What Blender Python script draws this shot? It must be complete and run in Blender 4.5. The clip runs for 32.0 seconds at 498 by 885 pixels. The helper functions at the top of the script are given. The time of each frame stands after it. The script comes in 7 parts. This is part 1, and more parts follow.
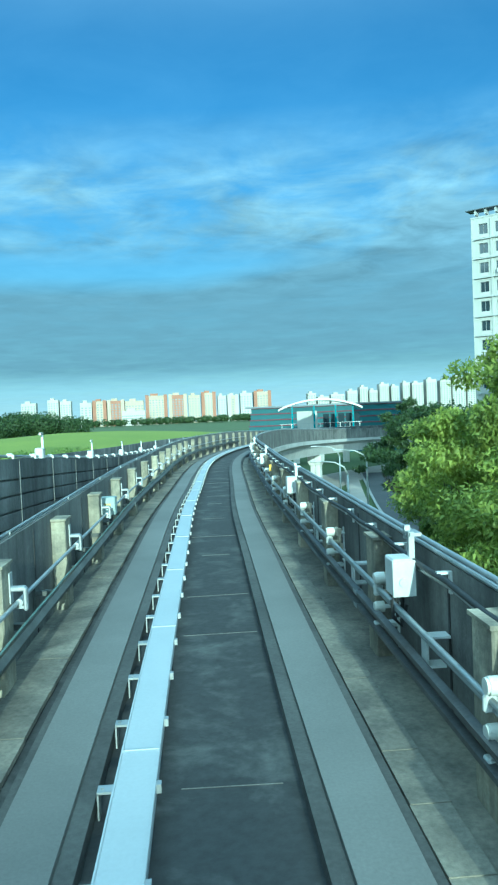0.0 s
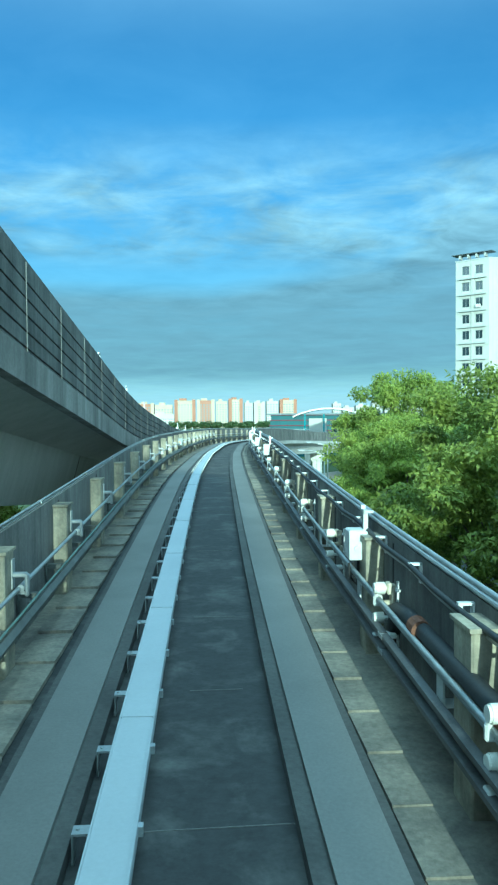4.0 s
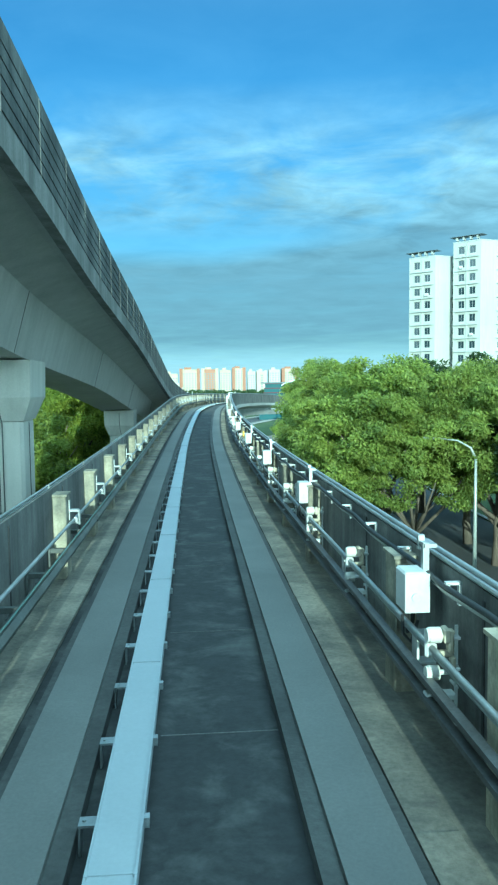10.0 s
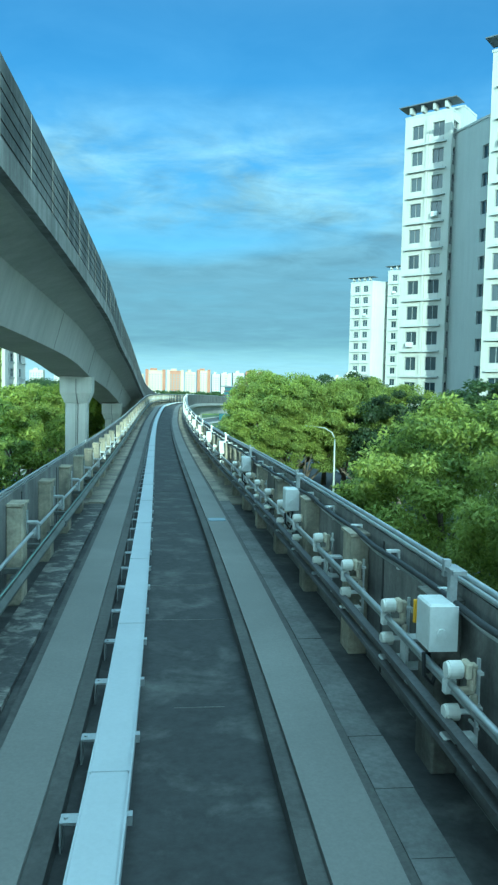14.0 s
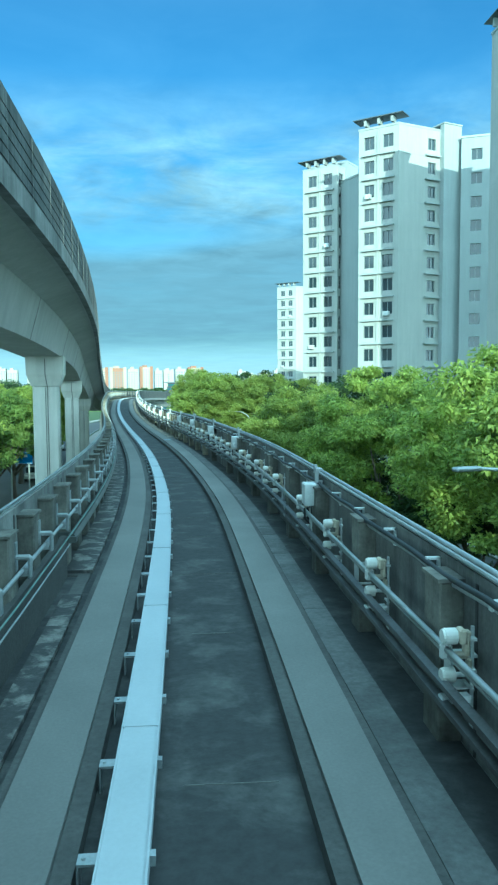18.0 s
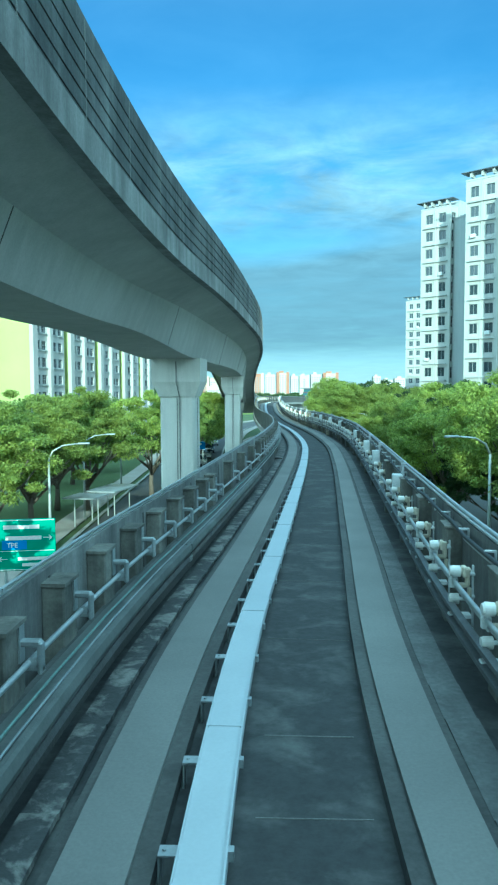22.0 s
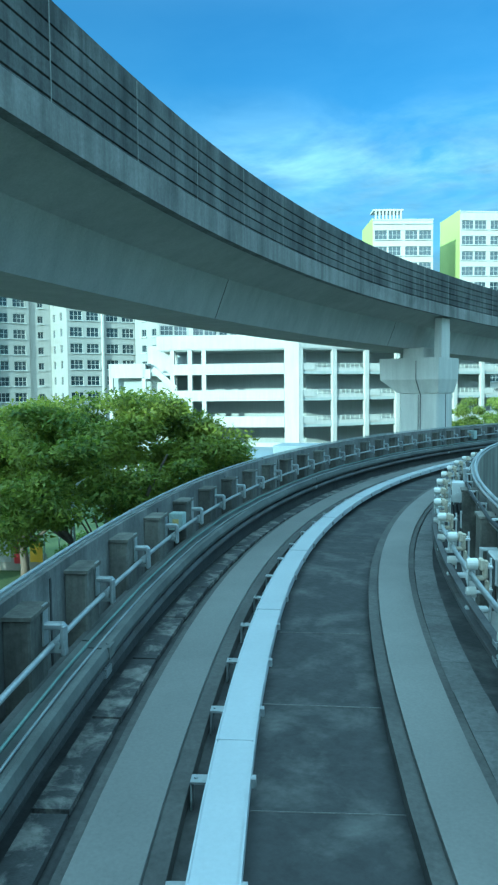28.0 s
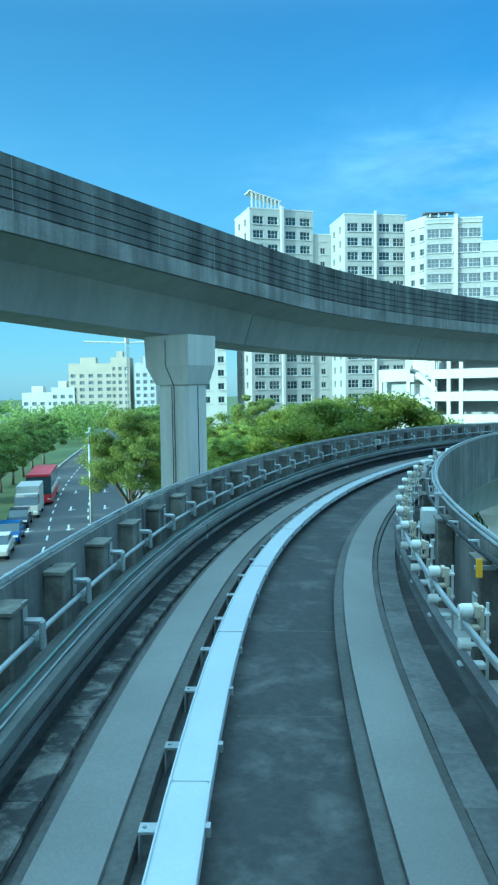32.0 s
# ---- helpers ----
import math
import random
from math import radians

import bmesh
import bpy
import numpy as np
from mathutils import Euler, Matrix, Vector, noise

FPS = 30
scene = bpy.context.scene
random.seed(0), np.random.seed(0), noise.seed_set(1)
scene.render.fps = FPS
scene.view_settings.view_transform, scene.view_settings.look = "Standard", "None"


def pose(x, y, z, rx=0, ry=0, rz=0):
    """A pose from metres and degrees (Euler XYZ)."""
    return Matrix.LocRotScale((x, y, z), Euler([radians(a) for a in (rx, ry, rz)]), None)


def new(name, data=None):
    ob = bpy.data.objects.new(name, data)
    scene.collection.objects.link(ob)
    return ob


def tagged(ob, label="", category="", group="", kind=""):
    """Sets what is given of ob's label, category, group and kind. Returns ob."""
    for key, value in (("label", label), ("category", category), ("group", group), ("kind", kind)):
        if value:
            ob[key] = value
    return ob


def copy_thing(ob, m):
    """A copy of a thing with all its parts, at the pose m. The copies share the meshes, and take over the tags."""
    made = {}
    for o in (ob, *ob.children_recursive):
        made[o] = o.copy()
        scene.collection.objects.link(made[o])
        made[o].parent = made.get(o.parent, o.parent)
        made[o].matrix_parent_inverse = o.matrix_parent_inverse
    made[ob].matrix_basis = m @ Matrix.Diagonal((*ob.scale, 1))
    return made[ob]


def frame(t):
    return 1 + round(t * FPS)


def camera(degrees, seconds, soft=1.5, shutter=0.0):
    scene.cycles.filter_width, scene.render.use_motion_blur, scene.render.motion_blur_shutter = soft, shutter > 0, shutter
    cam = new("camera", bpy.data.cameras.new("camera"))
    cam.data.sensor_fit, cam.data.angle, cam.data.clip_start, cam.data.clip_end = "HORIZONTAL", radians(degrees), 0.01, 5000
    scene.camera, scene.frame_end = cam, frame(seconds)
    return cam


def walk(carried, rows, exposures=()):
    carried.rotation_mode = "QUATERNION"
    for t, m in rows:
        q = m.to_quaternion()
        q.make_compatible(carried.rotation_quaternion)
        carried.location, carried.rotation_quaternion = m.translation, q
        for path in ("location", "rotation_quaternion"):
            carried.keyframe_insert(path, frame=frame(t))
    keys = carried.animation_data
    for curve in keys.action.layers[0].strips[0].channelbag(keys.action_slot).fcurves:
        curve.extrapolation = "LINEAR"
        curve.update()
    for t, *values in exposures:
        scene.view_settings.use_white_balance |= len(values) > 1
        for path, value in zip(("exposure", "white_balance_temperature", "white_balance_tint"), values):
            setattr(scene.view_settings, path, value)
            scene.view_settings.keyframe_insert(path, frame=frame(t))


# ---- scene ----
# the train's rear window: one lens, one ride
cam = camera(36.87, 32.0, soft=2.3)
PATH = [
    (0.0, 0.000, 0.000, 11.000, 87.592, 2.440, -5.972),
    (0.5, -0.125, -2.839, 10.908, 87.758, 2.177, -5.655),
    (1.0, -0.219, -5.719, 10.809, 87.929, 1.841, -5.354),
    (1.5, -0.262, -8.644, 10.705, 88.076, 1.391, -5.051),
    (2.0, -0.297, -11.552, 10.604, 88.129, 1.004, -4.786),
    (2.5, -0.324, -14.407, 10.520, 88.183, 0.709, -4.549),
    (3.0, -0.351, -17.196, 10.457, 88.243, 0.505, -4.245),
    (3.5, -0.362, -19.936, 10.409, 88.270, 0.389, -4.007),
    (4.0, -0.363, -22.638, 10.369, 88.228, 0.362, -3.885),
    (4.5, -0.364, -25.315, 10.334, 88.081, 0.421, -3.839),
    (5.0, -0.358, -27.978, 10.297, 87.791, 0.568, -3.742),
    (5.5, -0.359, -30.638, 10.256, 87.394, 0.740, -3.637),
    (6.0, -0.325, -33.288, 10.212, 86.998, 0.813, -3.599),
    (6.5, -0.301, -35.943, 10.173, 86.604, 0.830, -3.566),
    (7.0, -0.268, -38.624, 10.148, 86.245, 0.836, -3.532),
    (7.5, -0.242, -41.314, 10.140, 85.909, 0.839, -3.553),
    (8.0, -0.220, -44.017, 10.154, 85.709, 0.822, -3.548),
    (8.5, -0.174, -46.758, 10.182, 85.688, 0.690, -3.542),
    (9.0, -0.141, -49.528, 10.219, 85.739, 0.579, -3.558),
    (9.5, -0.104, -52.312, 10.260, 85.818, 0.570, -3.533),
    (10.0, -0.069, -55.107, 10.300, 85.799, 0.604, -3.520),
    (10.5, -0.037, -57.912, 10.336, 85.723, 0.573, -3.546),
    (11.0, -0.005, -60.735, 10.364, 85.568, 0.417, -3.584),
    (11.5, 0.019, -63.590, 10.388, 85.461, 0.200, -3.678),
    (12.0, 0.039, -66.472, 10.404, 85.467, -0.113, -3.890),
    (12.5, 0.028, -69.383, 10.410, 85.572, -0.448, -4.230),
    (13.0, 0.013, -72.343, 10.406, 85.702, -0.748, -4.722),
    (13.5, 0.031, -75.259, 10.422, 85.866, -1.013, -5.355),
    (14.0, 0.015, -78.159, 10.443, 86.015, -1.183, -6.162),
    (14.5, -0.063, -81.043, 10.458, 86.138, -1.175, -7.060),
    (15.0, -0.223, -83.908, 10.463, 86.176, -1.012, -7.718),
    (15.5, -0.414, -86.754, 10.465, 86.147, -0.757, -8.387),
    (16.0, -0.636, -89.581, 10.466, 86.066, -0.463, -9.140),
    (16.5, -0.890, -92.391, 10.470, 85.952, -0.173, -9.853),
    (17.0, -1.173, -95.184, 10.482, 85.821, 0.077, -10.198),
    (17.5, -1.462, -97.972, 10.501, 85.699, 0.242, -10.405),
    (18.0, -1.756, -100.769, 10.524, 85.614, 0.369, -10.512),
    (18.5, -2.056, -103.547, 10.553, 85.588, 0.407, -10.538),
    (19.0, -2.361, -106.312, 10.586, 85.604, 0.394, -10.472),
    (19.5, -2.657, -109.067, 10.622, 85.607, 0.369, -10.145),
    (20.0, -2.961, -111.808, 10.662, 85.615, 0.348, -9.417),
    (20.5, -3.247, -114.547, 10.705, 85.722, 0.312, -8.091),
    (21.0, -3.483, -117.291, 10.746, 85.856, 0.266, -6.063),
    (21.5, -3.628, -120.044, 10.781, 86.004, 0.276, -3.353),
    (22.0, -3.640, -122.799, 10.806, 86.045, 0.282, -0.181),
    (22.5, -3.494, -125.533, 10.823, 86.032, 0.211, 3.201),
    (23.0, -3.185, -128.229, 10.841, 86.038, 0.089, 6.629),
    (23.5, -2.713, -130.904, 10.866, 86.058, -0.066, 10.016),
    (24.0, -2.097, -133.572, 10.896, 86.034, -0.221, 13.413),
    (24.5, -1.307, -136.182, 10.927, 86.045, -0.269, 16.886),
    (25.0, -0.379, -138.690, 10.954, 85.959, -0.257, 20.327),
    (25.5, 0.686, -141.066, 10.973, 85.881, -0.223, 23.687),
    (26.0, 1.894, -143.309, 10.981, 85.812, -0.113, 26.910),
    (26.5, 3.198, -145.434, 10.982, 85.797, 0.046, 30.174),
    (27.0, 4.591, -147.448, 10.979, 85.827, 0.227, 33.538),
    (27.5, 6.070, -149.356, 10.975, 85.880, 0.409, 36.930),
    (28.0, 7.654, -151.159, 10.973, 85.949, 0.571, 40.098),
    (28.5, 9.346, -152.848, 10.975, 86.042, 0.724, 43.226),
    (29.0, 11.112, -154.431, 10.980, 86.111, 0.802, 46.321),
    (29.5, 12.939, -155.908, 10.991, 86.175, 0.758, 49.513),
    (30.0, 14.815, -157.272, 11.006, 86.184, 0.654, 52.231),
    (30.5, 16.702, -158.564, 11.025, 86.141, 0.617, 54.995),
    (31.0, 18.643, -159.765, 11.042, 86.114, 0.662, 57.376),
    (31.5, 20.631, -160.864, 11.060, 86.178, 0.753, 59.433),
    (32.0, 22.667, -161.865, 11.079, 86.269, 0.865, 61.122),
]
walk(cam, [(t, pose(x, y, z, rx, ry, rz)) for t, x, y, z, rx, ry, rz in PATH], [(0, 0.47, 4330, -31), (6, 0.6, 4430, -31), (13, 0.64, 4430, -31), (17, 0.68, 4370, -31), (21, 0.72, 4350, -31), (25, 0.94, 4370, -31), (28, 0.78, 4250, -29), (32, 0.84, 4160, -27)])

# ---- light and sky ----
SUN_DIR = Vector((-0.012, 1.0, -0.235)).normalized()      # the way the low sunlight travels
sun = new("sun", bpy.data.lights.new("sun", "SUN"))
sun.data.energy, sun.data.angle, sun.data.color = 4.3, radians(0.2), (1.0, 0.86, 0.66)
sun.matrix_world = Matrix.Translation((0, -60, 120)) @ SUN_DIR.to_track_quat("-Z", "Y").to_matrix().to_4x4()

world = bpy.data.worlds.new("evening_sky")
scene.world = world
world.use_nodes = True
wt = world.node_tree
wt.nodes.clear()


def node(tree, kind, **values):
    n = tree.nodes.new(kind)
    for key, value in values.items():
        n.inputs[key].default_value = value
    return n


w_out, w_bg = wt.nodes.new("ShaderNodeOutputWorld"), wt.nodes.new("ShaderNodeBackground")
sky = wt.nodes.new("ShaderNodeTexSky")
sky.sky_type, sky.sun_disc = "NISHITA", False
sky.sun_elevation, sky.sun_rotation = radians(13.2), radians(179.3)
sky.air_density, sky.dust_density, sky.ozone_density = 1.0, 0.6, 2.0
w_co = wt.nodes.new("ShaderNodeTexCoord")
# clouds lie on a flat layer: divide the direction by its height
w_sep = wt.nodes.new("ShaderNodeSeparateXYZ")
wt.links.new(w_co.outputs["Generated"], w_sep.inputs[0])
w_add = node(wt, "ShaderNodeMath"); w_add.operation = "ADD"; w_add.inputs[1].default_value = 0.06
wt.links.new(w_sep.outputs["Z"], w_add.inputs[0])
w_max = node(wt, "ShaderNodeMath"); w_max.operation = "MAXIMUM"; w_max.inputs[1].default_value = 0.03
wt.links.new(w_add.outputs[0], w_max.inputs[0])
w_div = wt.nodes.new("ShaderNodeVectorMath"); w_div.operation = "DIVIDE"
w_com = wt.nodes.new("ShaderNodeCombineXYZ")
for k in ("X", "Y", "Z"):
    wt.links.new(w_max.outputs[0], w_com.inputs[k])
wt.links.new(w_co.outputs["Generated"], w_div.inputs[0])
wt.links.new(w_com.outputs[0], w_div.inputs[1])
w_n = node(wt, "ShaderNodeTexNoise", Scale=1.9, Detail=8.0, Roughness=0.6, Distortion=0.35)
wt.links.new(w_div.outputs[0], w_n.inputs["Vector"])
def ramp(tree, stops, source):
    r = tree.nodes.new("ShaderNodeValToRGB")
    for i, (pos, c) in enumerate(stops):
        e = r.color_ramp.elements[i] if i < 2 else r.color_ramp.elements.new(pos)
        e.position = pos
        e.color = (*c, 1) if isinstance(c, tuple) else (c, c, c, 1)
    tree.links.new(source, r.inputs[0])
    return r.outputs[0]


def maths(tree, op, x, y):
    n = tree.nodes.new("ShaderNodeMath")
    n.operation = op
    for i, v in enumerate((x, y)):
        if isinstance(v, (int, float)):
            n.inputs[i].default_value = v
        else:
            tree.links.new(v, n.inputs[i])
    return n.outputs[0]


w_n2 = node(wt, "ShaderNodeTexNoise", Scale=3.2, Detail=7.0, Roughness=0.58, Distortion=0.4)
wt.links.new(w_div.outputs[0], w_n2.inputs["Vector"])
up = w_sep.outputs["Z"]
streaks = maths(wt, "MULTIPLY", ramp(wt, ((0.0, 0.0), (0.19, 0.0), (0.22, 0.8), (0.28, 1.0), (0.33, 0.35), (0.37, 0.0)), up), ramp(wt, ((0.34, 0.08), (0.62, 0.92)), w_n.outputs["Fac"]))
# the bank stands higher towards the east
slant = maths(wt, "SUBTRACT", up, maths(wt, "MULTIPLY", maths(wt, "MAXIMUM", maths(wt, "SUBTRACT", w_sep.outputs["X"], 0.02), 0.0), maths(wt, "MULTIPLY", up, 0.8)))
bank = maths(wt, "MULTIPLY", ramp(wt, ((0.0, 0.9), (0.04, 0.8), (0.065, 0.97), (0.155, 0.96), (0.18, 0.3), (0.26, 0.08)), slant), ramp(wt, ((0.3, 0.88), (0.56, 1.0)), w_n.outputs["Fac"]))
# the bank lies towards the far end of the line
away = ramp(wt, ((0.42, 0.1), (0.9, 1.0)), w_sep.outputs["Y"])
cover = maths(wt, "MINIMUM", maths(wt, "MULTIPLY", maths(wt, "ADD", streaks, bank), away), 0.96)
tone = ramp(wt, ((0.0, (3.3, 3.6, 3.8)), (0.035, (2.5, 3.0, 3.4)), (0.06, (1.4, 1.76, 2.02)), (0.16, (1.45, 1.83, 2.12)), (0.21, (1.75, 2.15, 2.48)), (0.28, (2.55, 2.95, 3.25))), up)
w_val = wt.nodes.new("ShaderNodeHueSaturation")
wt.links.new(tone, w_val.inputs["Color"])
# the low bank is smooth, the streaks above it are broken
w_amp = ramp(wt, ((0.13, 0.16), (0.22, 1.0)), up)
wt.links.new(maths(wt, "ADD", maths(wt, "MULTIPLY", maths(wt, "SUBTRACT", w_n2.outputs["Fac"], 0.5), maths(wt, "MULTIPLY", w_amp, 1.7)), 1.0), w_val.inputs["Value"])
w_mix = wt.nodes.new("ShaderNodeMix"); w_mix.data_type = "RGBA"
wt.links.new(cover, w_mix.inputs[0])
# clearer, deeper blue than the clean model gives
w_deep = wt.nodes.new("ShaderNodeMix"); w_deep.data_type, w_deep.blend_type = "RGBA", "MULTIPLY"
w_deep.inputs[0].default_value = 1.0
wt.links.new(ramp(wt, ((0.0, (0.6, 0.6, 0.62)), (0.2, (0.5, 0.55, 0.62)), (0.32, (0.44, 0.54, 0.66)), (0.5, (0.43, 0.52, 0.65))), up), w_deep.inputs[7])
wt.links.new(sky.outputs[0], w_deep.inputs[6])
wt.links.new(w_deep.outputs[2], w_mix.inputs[6])
wt.links.new(w_val.outputs[0], w_mix.inputs[7])
# a bright thin overcast closes the sky higher up
w_high = wt.nodes.new("ShaderNodeValToRGB")
w_high.color_ramp.elements[0].position, w_high.color_ramp.elements[1].position = 0.42, 0.85
w_high.color_ramp.interpolation = "EASE"
wt.links.new(w_sep.outputs["Z"], w_high.inputs[0])
w_over = wt.nodes.new("ShaderNodeMix"); w_over.data_type = "RGBA"
wt.links.new(w_high.outputs[0], w_over.inputs[0])
# thin haze whitens the western sky
w_west = wt.nodes.new("ShaderNodeMix"); w_west.data_type = "RGBA"
wt.links.new(maths(wt, "MULTIPLY", ramp(wt, ((0.0, 0.0), (0.6, 0.0), (0.97, 0.48)), maths(wt, "MULTIPLY", w_sep.outputs["X"], -1.0)), ramp(wt, ((0.2, 1.0), (0.5, 0.45)), up)), w_west.inputs[0])
wt.links.new(w_mix.outputs[2], w_west.inputs[6])
w_west.inputs[7].default_value = (1.7, 2.55, 3.2, 1)
wt.links.new(w_west.outputs[2], w_over.inputs[6])
w_over.inputs[7].default_value = (7.5, 8.2, 8.8, 1)
# hazy brightness round the low sun, behind the ride
w_glow = wt.nodes.new("ShaderNodeMix"); w_glow.data_type = "RGBA"
wt.links.new(maths(wt, "MULTIPLY", ramp(wt, ((0.0, 0.0), (0.03, 0.0), (0.42, 1.0)), maths(wt, "MULTIPLY", w_sep.outputs["Y"], -1.0)), ramp(wt, ((0.0, 1.0), (0.25, 0.9), (0.7, 0.0)), up)), w_glow.inputs[0])
wt.links.new(w_over.outputs[2], w_glow.inputs[6])
w_glow.inputs[7].default_value = (15.5, 15.2, 14.6, 1)
wt.links.new(w_glow.outputs[2], w_bg.inputs["Color"])
w_bg.inputs["Strength"].default_value = 0.15
wt.links.new(w_bg.outputs[0], w_out.inputs[0])


# ---- materials ----
def mat(name, col, rough=0.75, metal=0.0, col2=None, stain=0.5, spot=0.35, grain=30.0, gamt=0.25, bump=0.15, rand=0.0, stretch=None, spec=0.5, streak=0.0, bias=0.0):
    """A weathered surface: two base colours mixed by broad stains, fine grain, relief, and a little spread between pieces."""
    m = bpy.data.materials.new(name)
    m.use_nodes = True
    t = m.node_tree
    b = t.nodes["Principled BSDF"]
    b.inputs["Roughness"].default_value, b.inputs["Metallic"].default_value = rough, metal
    b.inputs["Specular IOR Level"].default_value = spec
    co = t.nodes.new("ShaderNodeTexCoord")
    vec = co.outputs["Object"]
    if rand:                                               # pieces that share a mesh get the stains of their own place
        oi = t.nodes.new("ShaderNodeObjectInfo")
        va = t.nodes.new("ShaderNodeVectorMath"); va.operation = "ADD"
        t.links.new(vec, va.inputs[0]); t.links.new(oi.outputs["Location"], va.inputs[1])
        vec = va.outputs[0]
    if stretch:
        mp = t.nodes.new("ShaderNodeMapping")
        mp.inputs["Scale"].default_value = stretch
        t.links.new(vec, mp.inputs[0])
        vec = mp.outputs[0]
    n1 = node(t, "ShaderNodeTexNoise", Scale=stain, Detail=7.0, Roughness=0.62, Distortion=0.4)
    n2 = node(t, "ShaderNodeTexNoise", Scale=grain, Detail=3.0, Roughness=0.7)
    for n in (n1, n2):
        t.links.new(vec, n.inputs["Vector"])
    ramp = t.nodes.new("ShaderNodeValToRGB")
    ramp.color_ramp.elements[0].position, ramp.color_ramp.elements[1].position = 0.5 + bias - spot / 2, 0.5 + bias + spot / 2
    t.links.new(n1.outputs["Fac"], ramp.inputs[0])
    mix = t.nodes.new("ShaderNodeMix"); mix.data_type = "RGBA"
    mix.inputs[6].default_value = (*col, 1)
    mix.inputs[7].default_value = (*(col2 or tuple(c * 0.72 for c in col)), 1)
    t.links.new(ramp.outputs[0], mix.inputs[0])
    last = mix.outputs[2]
    hs = t.nodes.new("ShaderNodeHueSaturation")
    mr = node(t, "ShaderNodeMapRange", **{"From Min": 0.25, "From Max": 0.75, "To Min": 1 - gamt, "To Max": 1 + gamt})
    t.links.new(n2.outputs["Fac"], mr.inputs[0])
    value = mr.outputs[0]
    if streak:
        mp2 = t.nodes.new("ShaderNodeMapping")
        mp2.inputs["Scale"].default_value = (2.2, 2.2, 0.18)
        t.links.new(vec, mp2.inputs[0])
        n3 = node(t, "ShaderNodeTexNoise", Scale=1.0, Detail=6.0, Roughness=0.7)
        t.links.new(mp2.outputs[0], n3.inputs["Vector"])
        mr3 = node(t, "ShaderNodeMapRange", **{"From Min": 0.35, "From Max": 0.65, "To Min": 1 - streak, "To Max": 1 + streak * 0.5})
        t.links.new(n3.outputs["Fac"], mr3.inputs[0])
        mm = t.nodes.new("ShaderNodeMath"); mm.operation = "MULTIPLY"
        t.links.new(value, mm.inputs[0]); t.links.new(mr3.outputs[0], mm.inputs[1])
        value = mm.outputs[0]
    if rand:
        oi = t.nodes.new("ShaderNodeObjectInfo")
        gi = t.nodes.new("ShaderNodeNewGeometry")
        ad = t.nodes.new("ShaderNodeMath"); ad.operation = "ADD"
        t.links.new(oi.outputs["Random"], ad.inputs[0]); t.links.new(gi.outputs["Random Per Island"], ad.inputs[1])
        fr = t.nodes.new("ShaderNodeMath"); fr.operation = "FRACT"
        t.links.new(ad.outputs[0], fr.inputs[0])
        mr2 = node(t, "ShaderNodeMapRange", **{"To Min": 1 - rand, "To Max": 1 + rand})
        t.links.new(fr.outputs[0], mr2.inputs[0])
        mm = t.nodes.new("ShaderNodeMath"); mm.operation = "MULTIPLY"
        t.links.new(value, mm.inputs[0]); t.links.new(mr2.outputs[0], mm.inputs[1])
        value = mm.outputs[0]
    t.links.new(value, hs.inputs["Value"])
    t.links.new(last, hs.inputs["Color"])
    t.links.new(hs.outputs[0], b.inputs["Base Color"])
    if bump:
        bp = node(t, "ShaderNodeBump", Strength=bump, Distance=0.02)
        t.links.new(n2.outputs["Fac"], bp.inputs["Height"])
        t.links.new(bp.outputs[0], b.inputs["Normal"])
    return m


def glass_mat(name, col, rough=0.08):
    m = bpy.data.materials.new(name)
    m.use_nodes = True
    b = m.node_tree.nodes["Principled BSDF"]
    b.inputs["Base Color"].default_value = (*col, 1)
    b.inputs["Roughness"].default_value, b.inputs["Specular IOR Level"].default_value = rough, 0.8
    return m


def leaf_mat(name, col, col2):
    m = bpy.data.materials.new(name)
    m.use_nodes = True
    t = m.node_tree
    b = t.nodes["Principled BSDF"]
    b.inputs["Roughness"].default_value = 0.55
    gi, oi = t.nodes.new("ShaderNodeNewGeometry"), t.nodes.new("ShaderNodeObjectInfo")
    co = t.nodes.new("ShaderNodeTexCoord")
    n1 = node(t, "ShaderNodeTexNoise", Scale=0.45, Detail=3.0)
    t.links.new(co.outputs["Object"], n1.inputs["Vector"])
    ad = t.nodes.new("ShaderNodeMath"); ad.operation = "MULTIPLY_ADD"
    ad.inputs[1].default_value = 0.45
    t.links.new(gi.outputs["Random Per Island"], ad.inputs[0])
    t.links.new(n1.outputs["Fac"], ad.inputs[2])
    ramp = t.nodes.new("ShaderNodeValToRGB")
    ramp.color_ramp.elements[0].position, ramp.color_ramp.elements[1].position = 0.42, 0.95
    ramp.color_ramp.elements[0].color, ramp.color_ramp.elements[1].color = (*col, 1), (*col2, 1)
    t.links.new(ad.outputs[0], ramp.inputs[0])
    hs = t.nodes.new("ShaderNodeHueSaturation")
    mr = node(t, "ShaderNodeMapRange", **{"To Min": 0.75, "To Max": 1.2})
    t.links.new(oi.outputs["Random"], mr.inputs[0])
    t.links.new(mr.outputs[0], hs.inputs["Value"])
    t.links.new(ramp.outputs[0], hs.inputs["Color"])
    tr = t.nodes.new("ShaderNodeBsdfTranslucent")
    t.links.new(hs.outputs[0], b.inputs["Base Color"])
    t.links.new(hs.outputs[0], tr.inputs["Color"])
    ms = t.nodes.new("ShaderNodeMixShader")
    ms.inputs[0].default_value = 0.5
    t.links.new(b.outputs[0], ms.inputs[1]); t.links.new(tr.outputs[0], ms.inputs[2])
    t.links.new(ms.outputs[0], t.nodes["Material Output"].inputs[0])
    return m


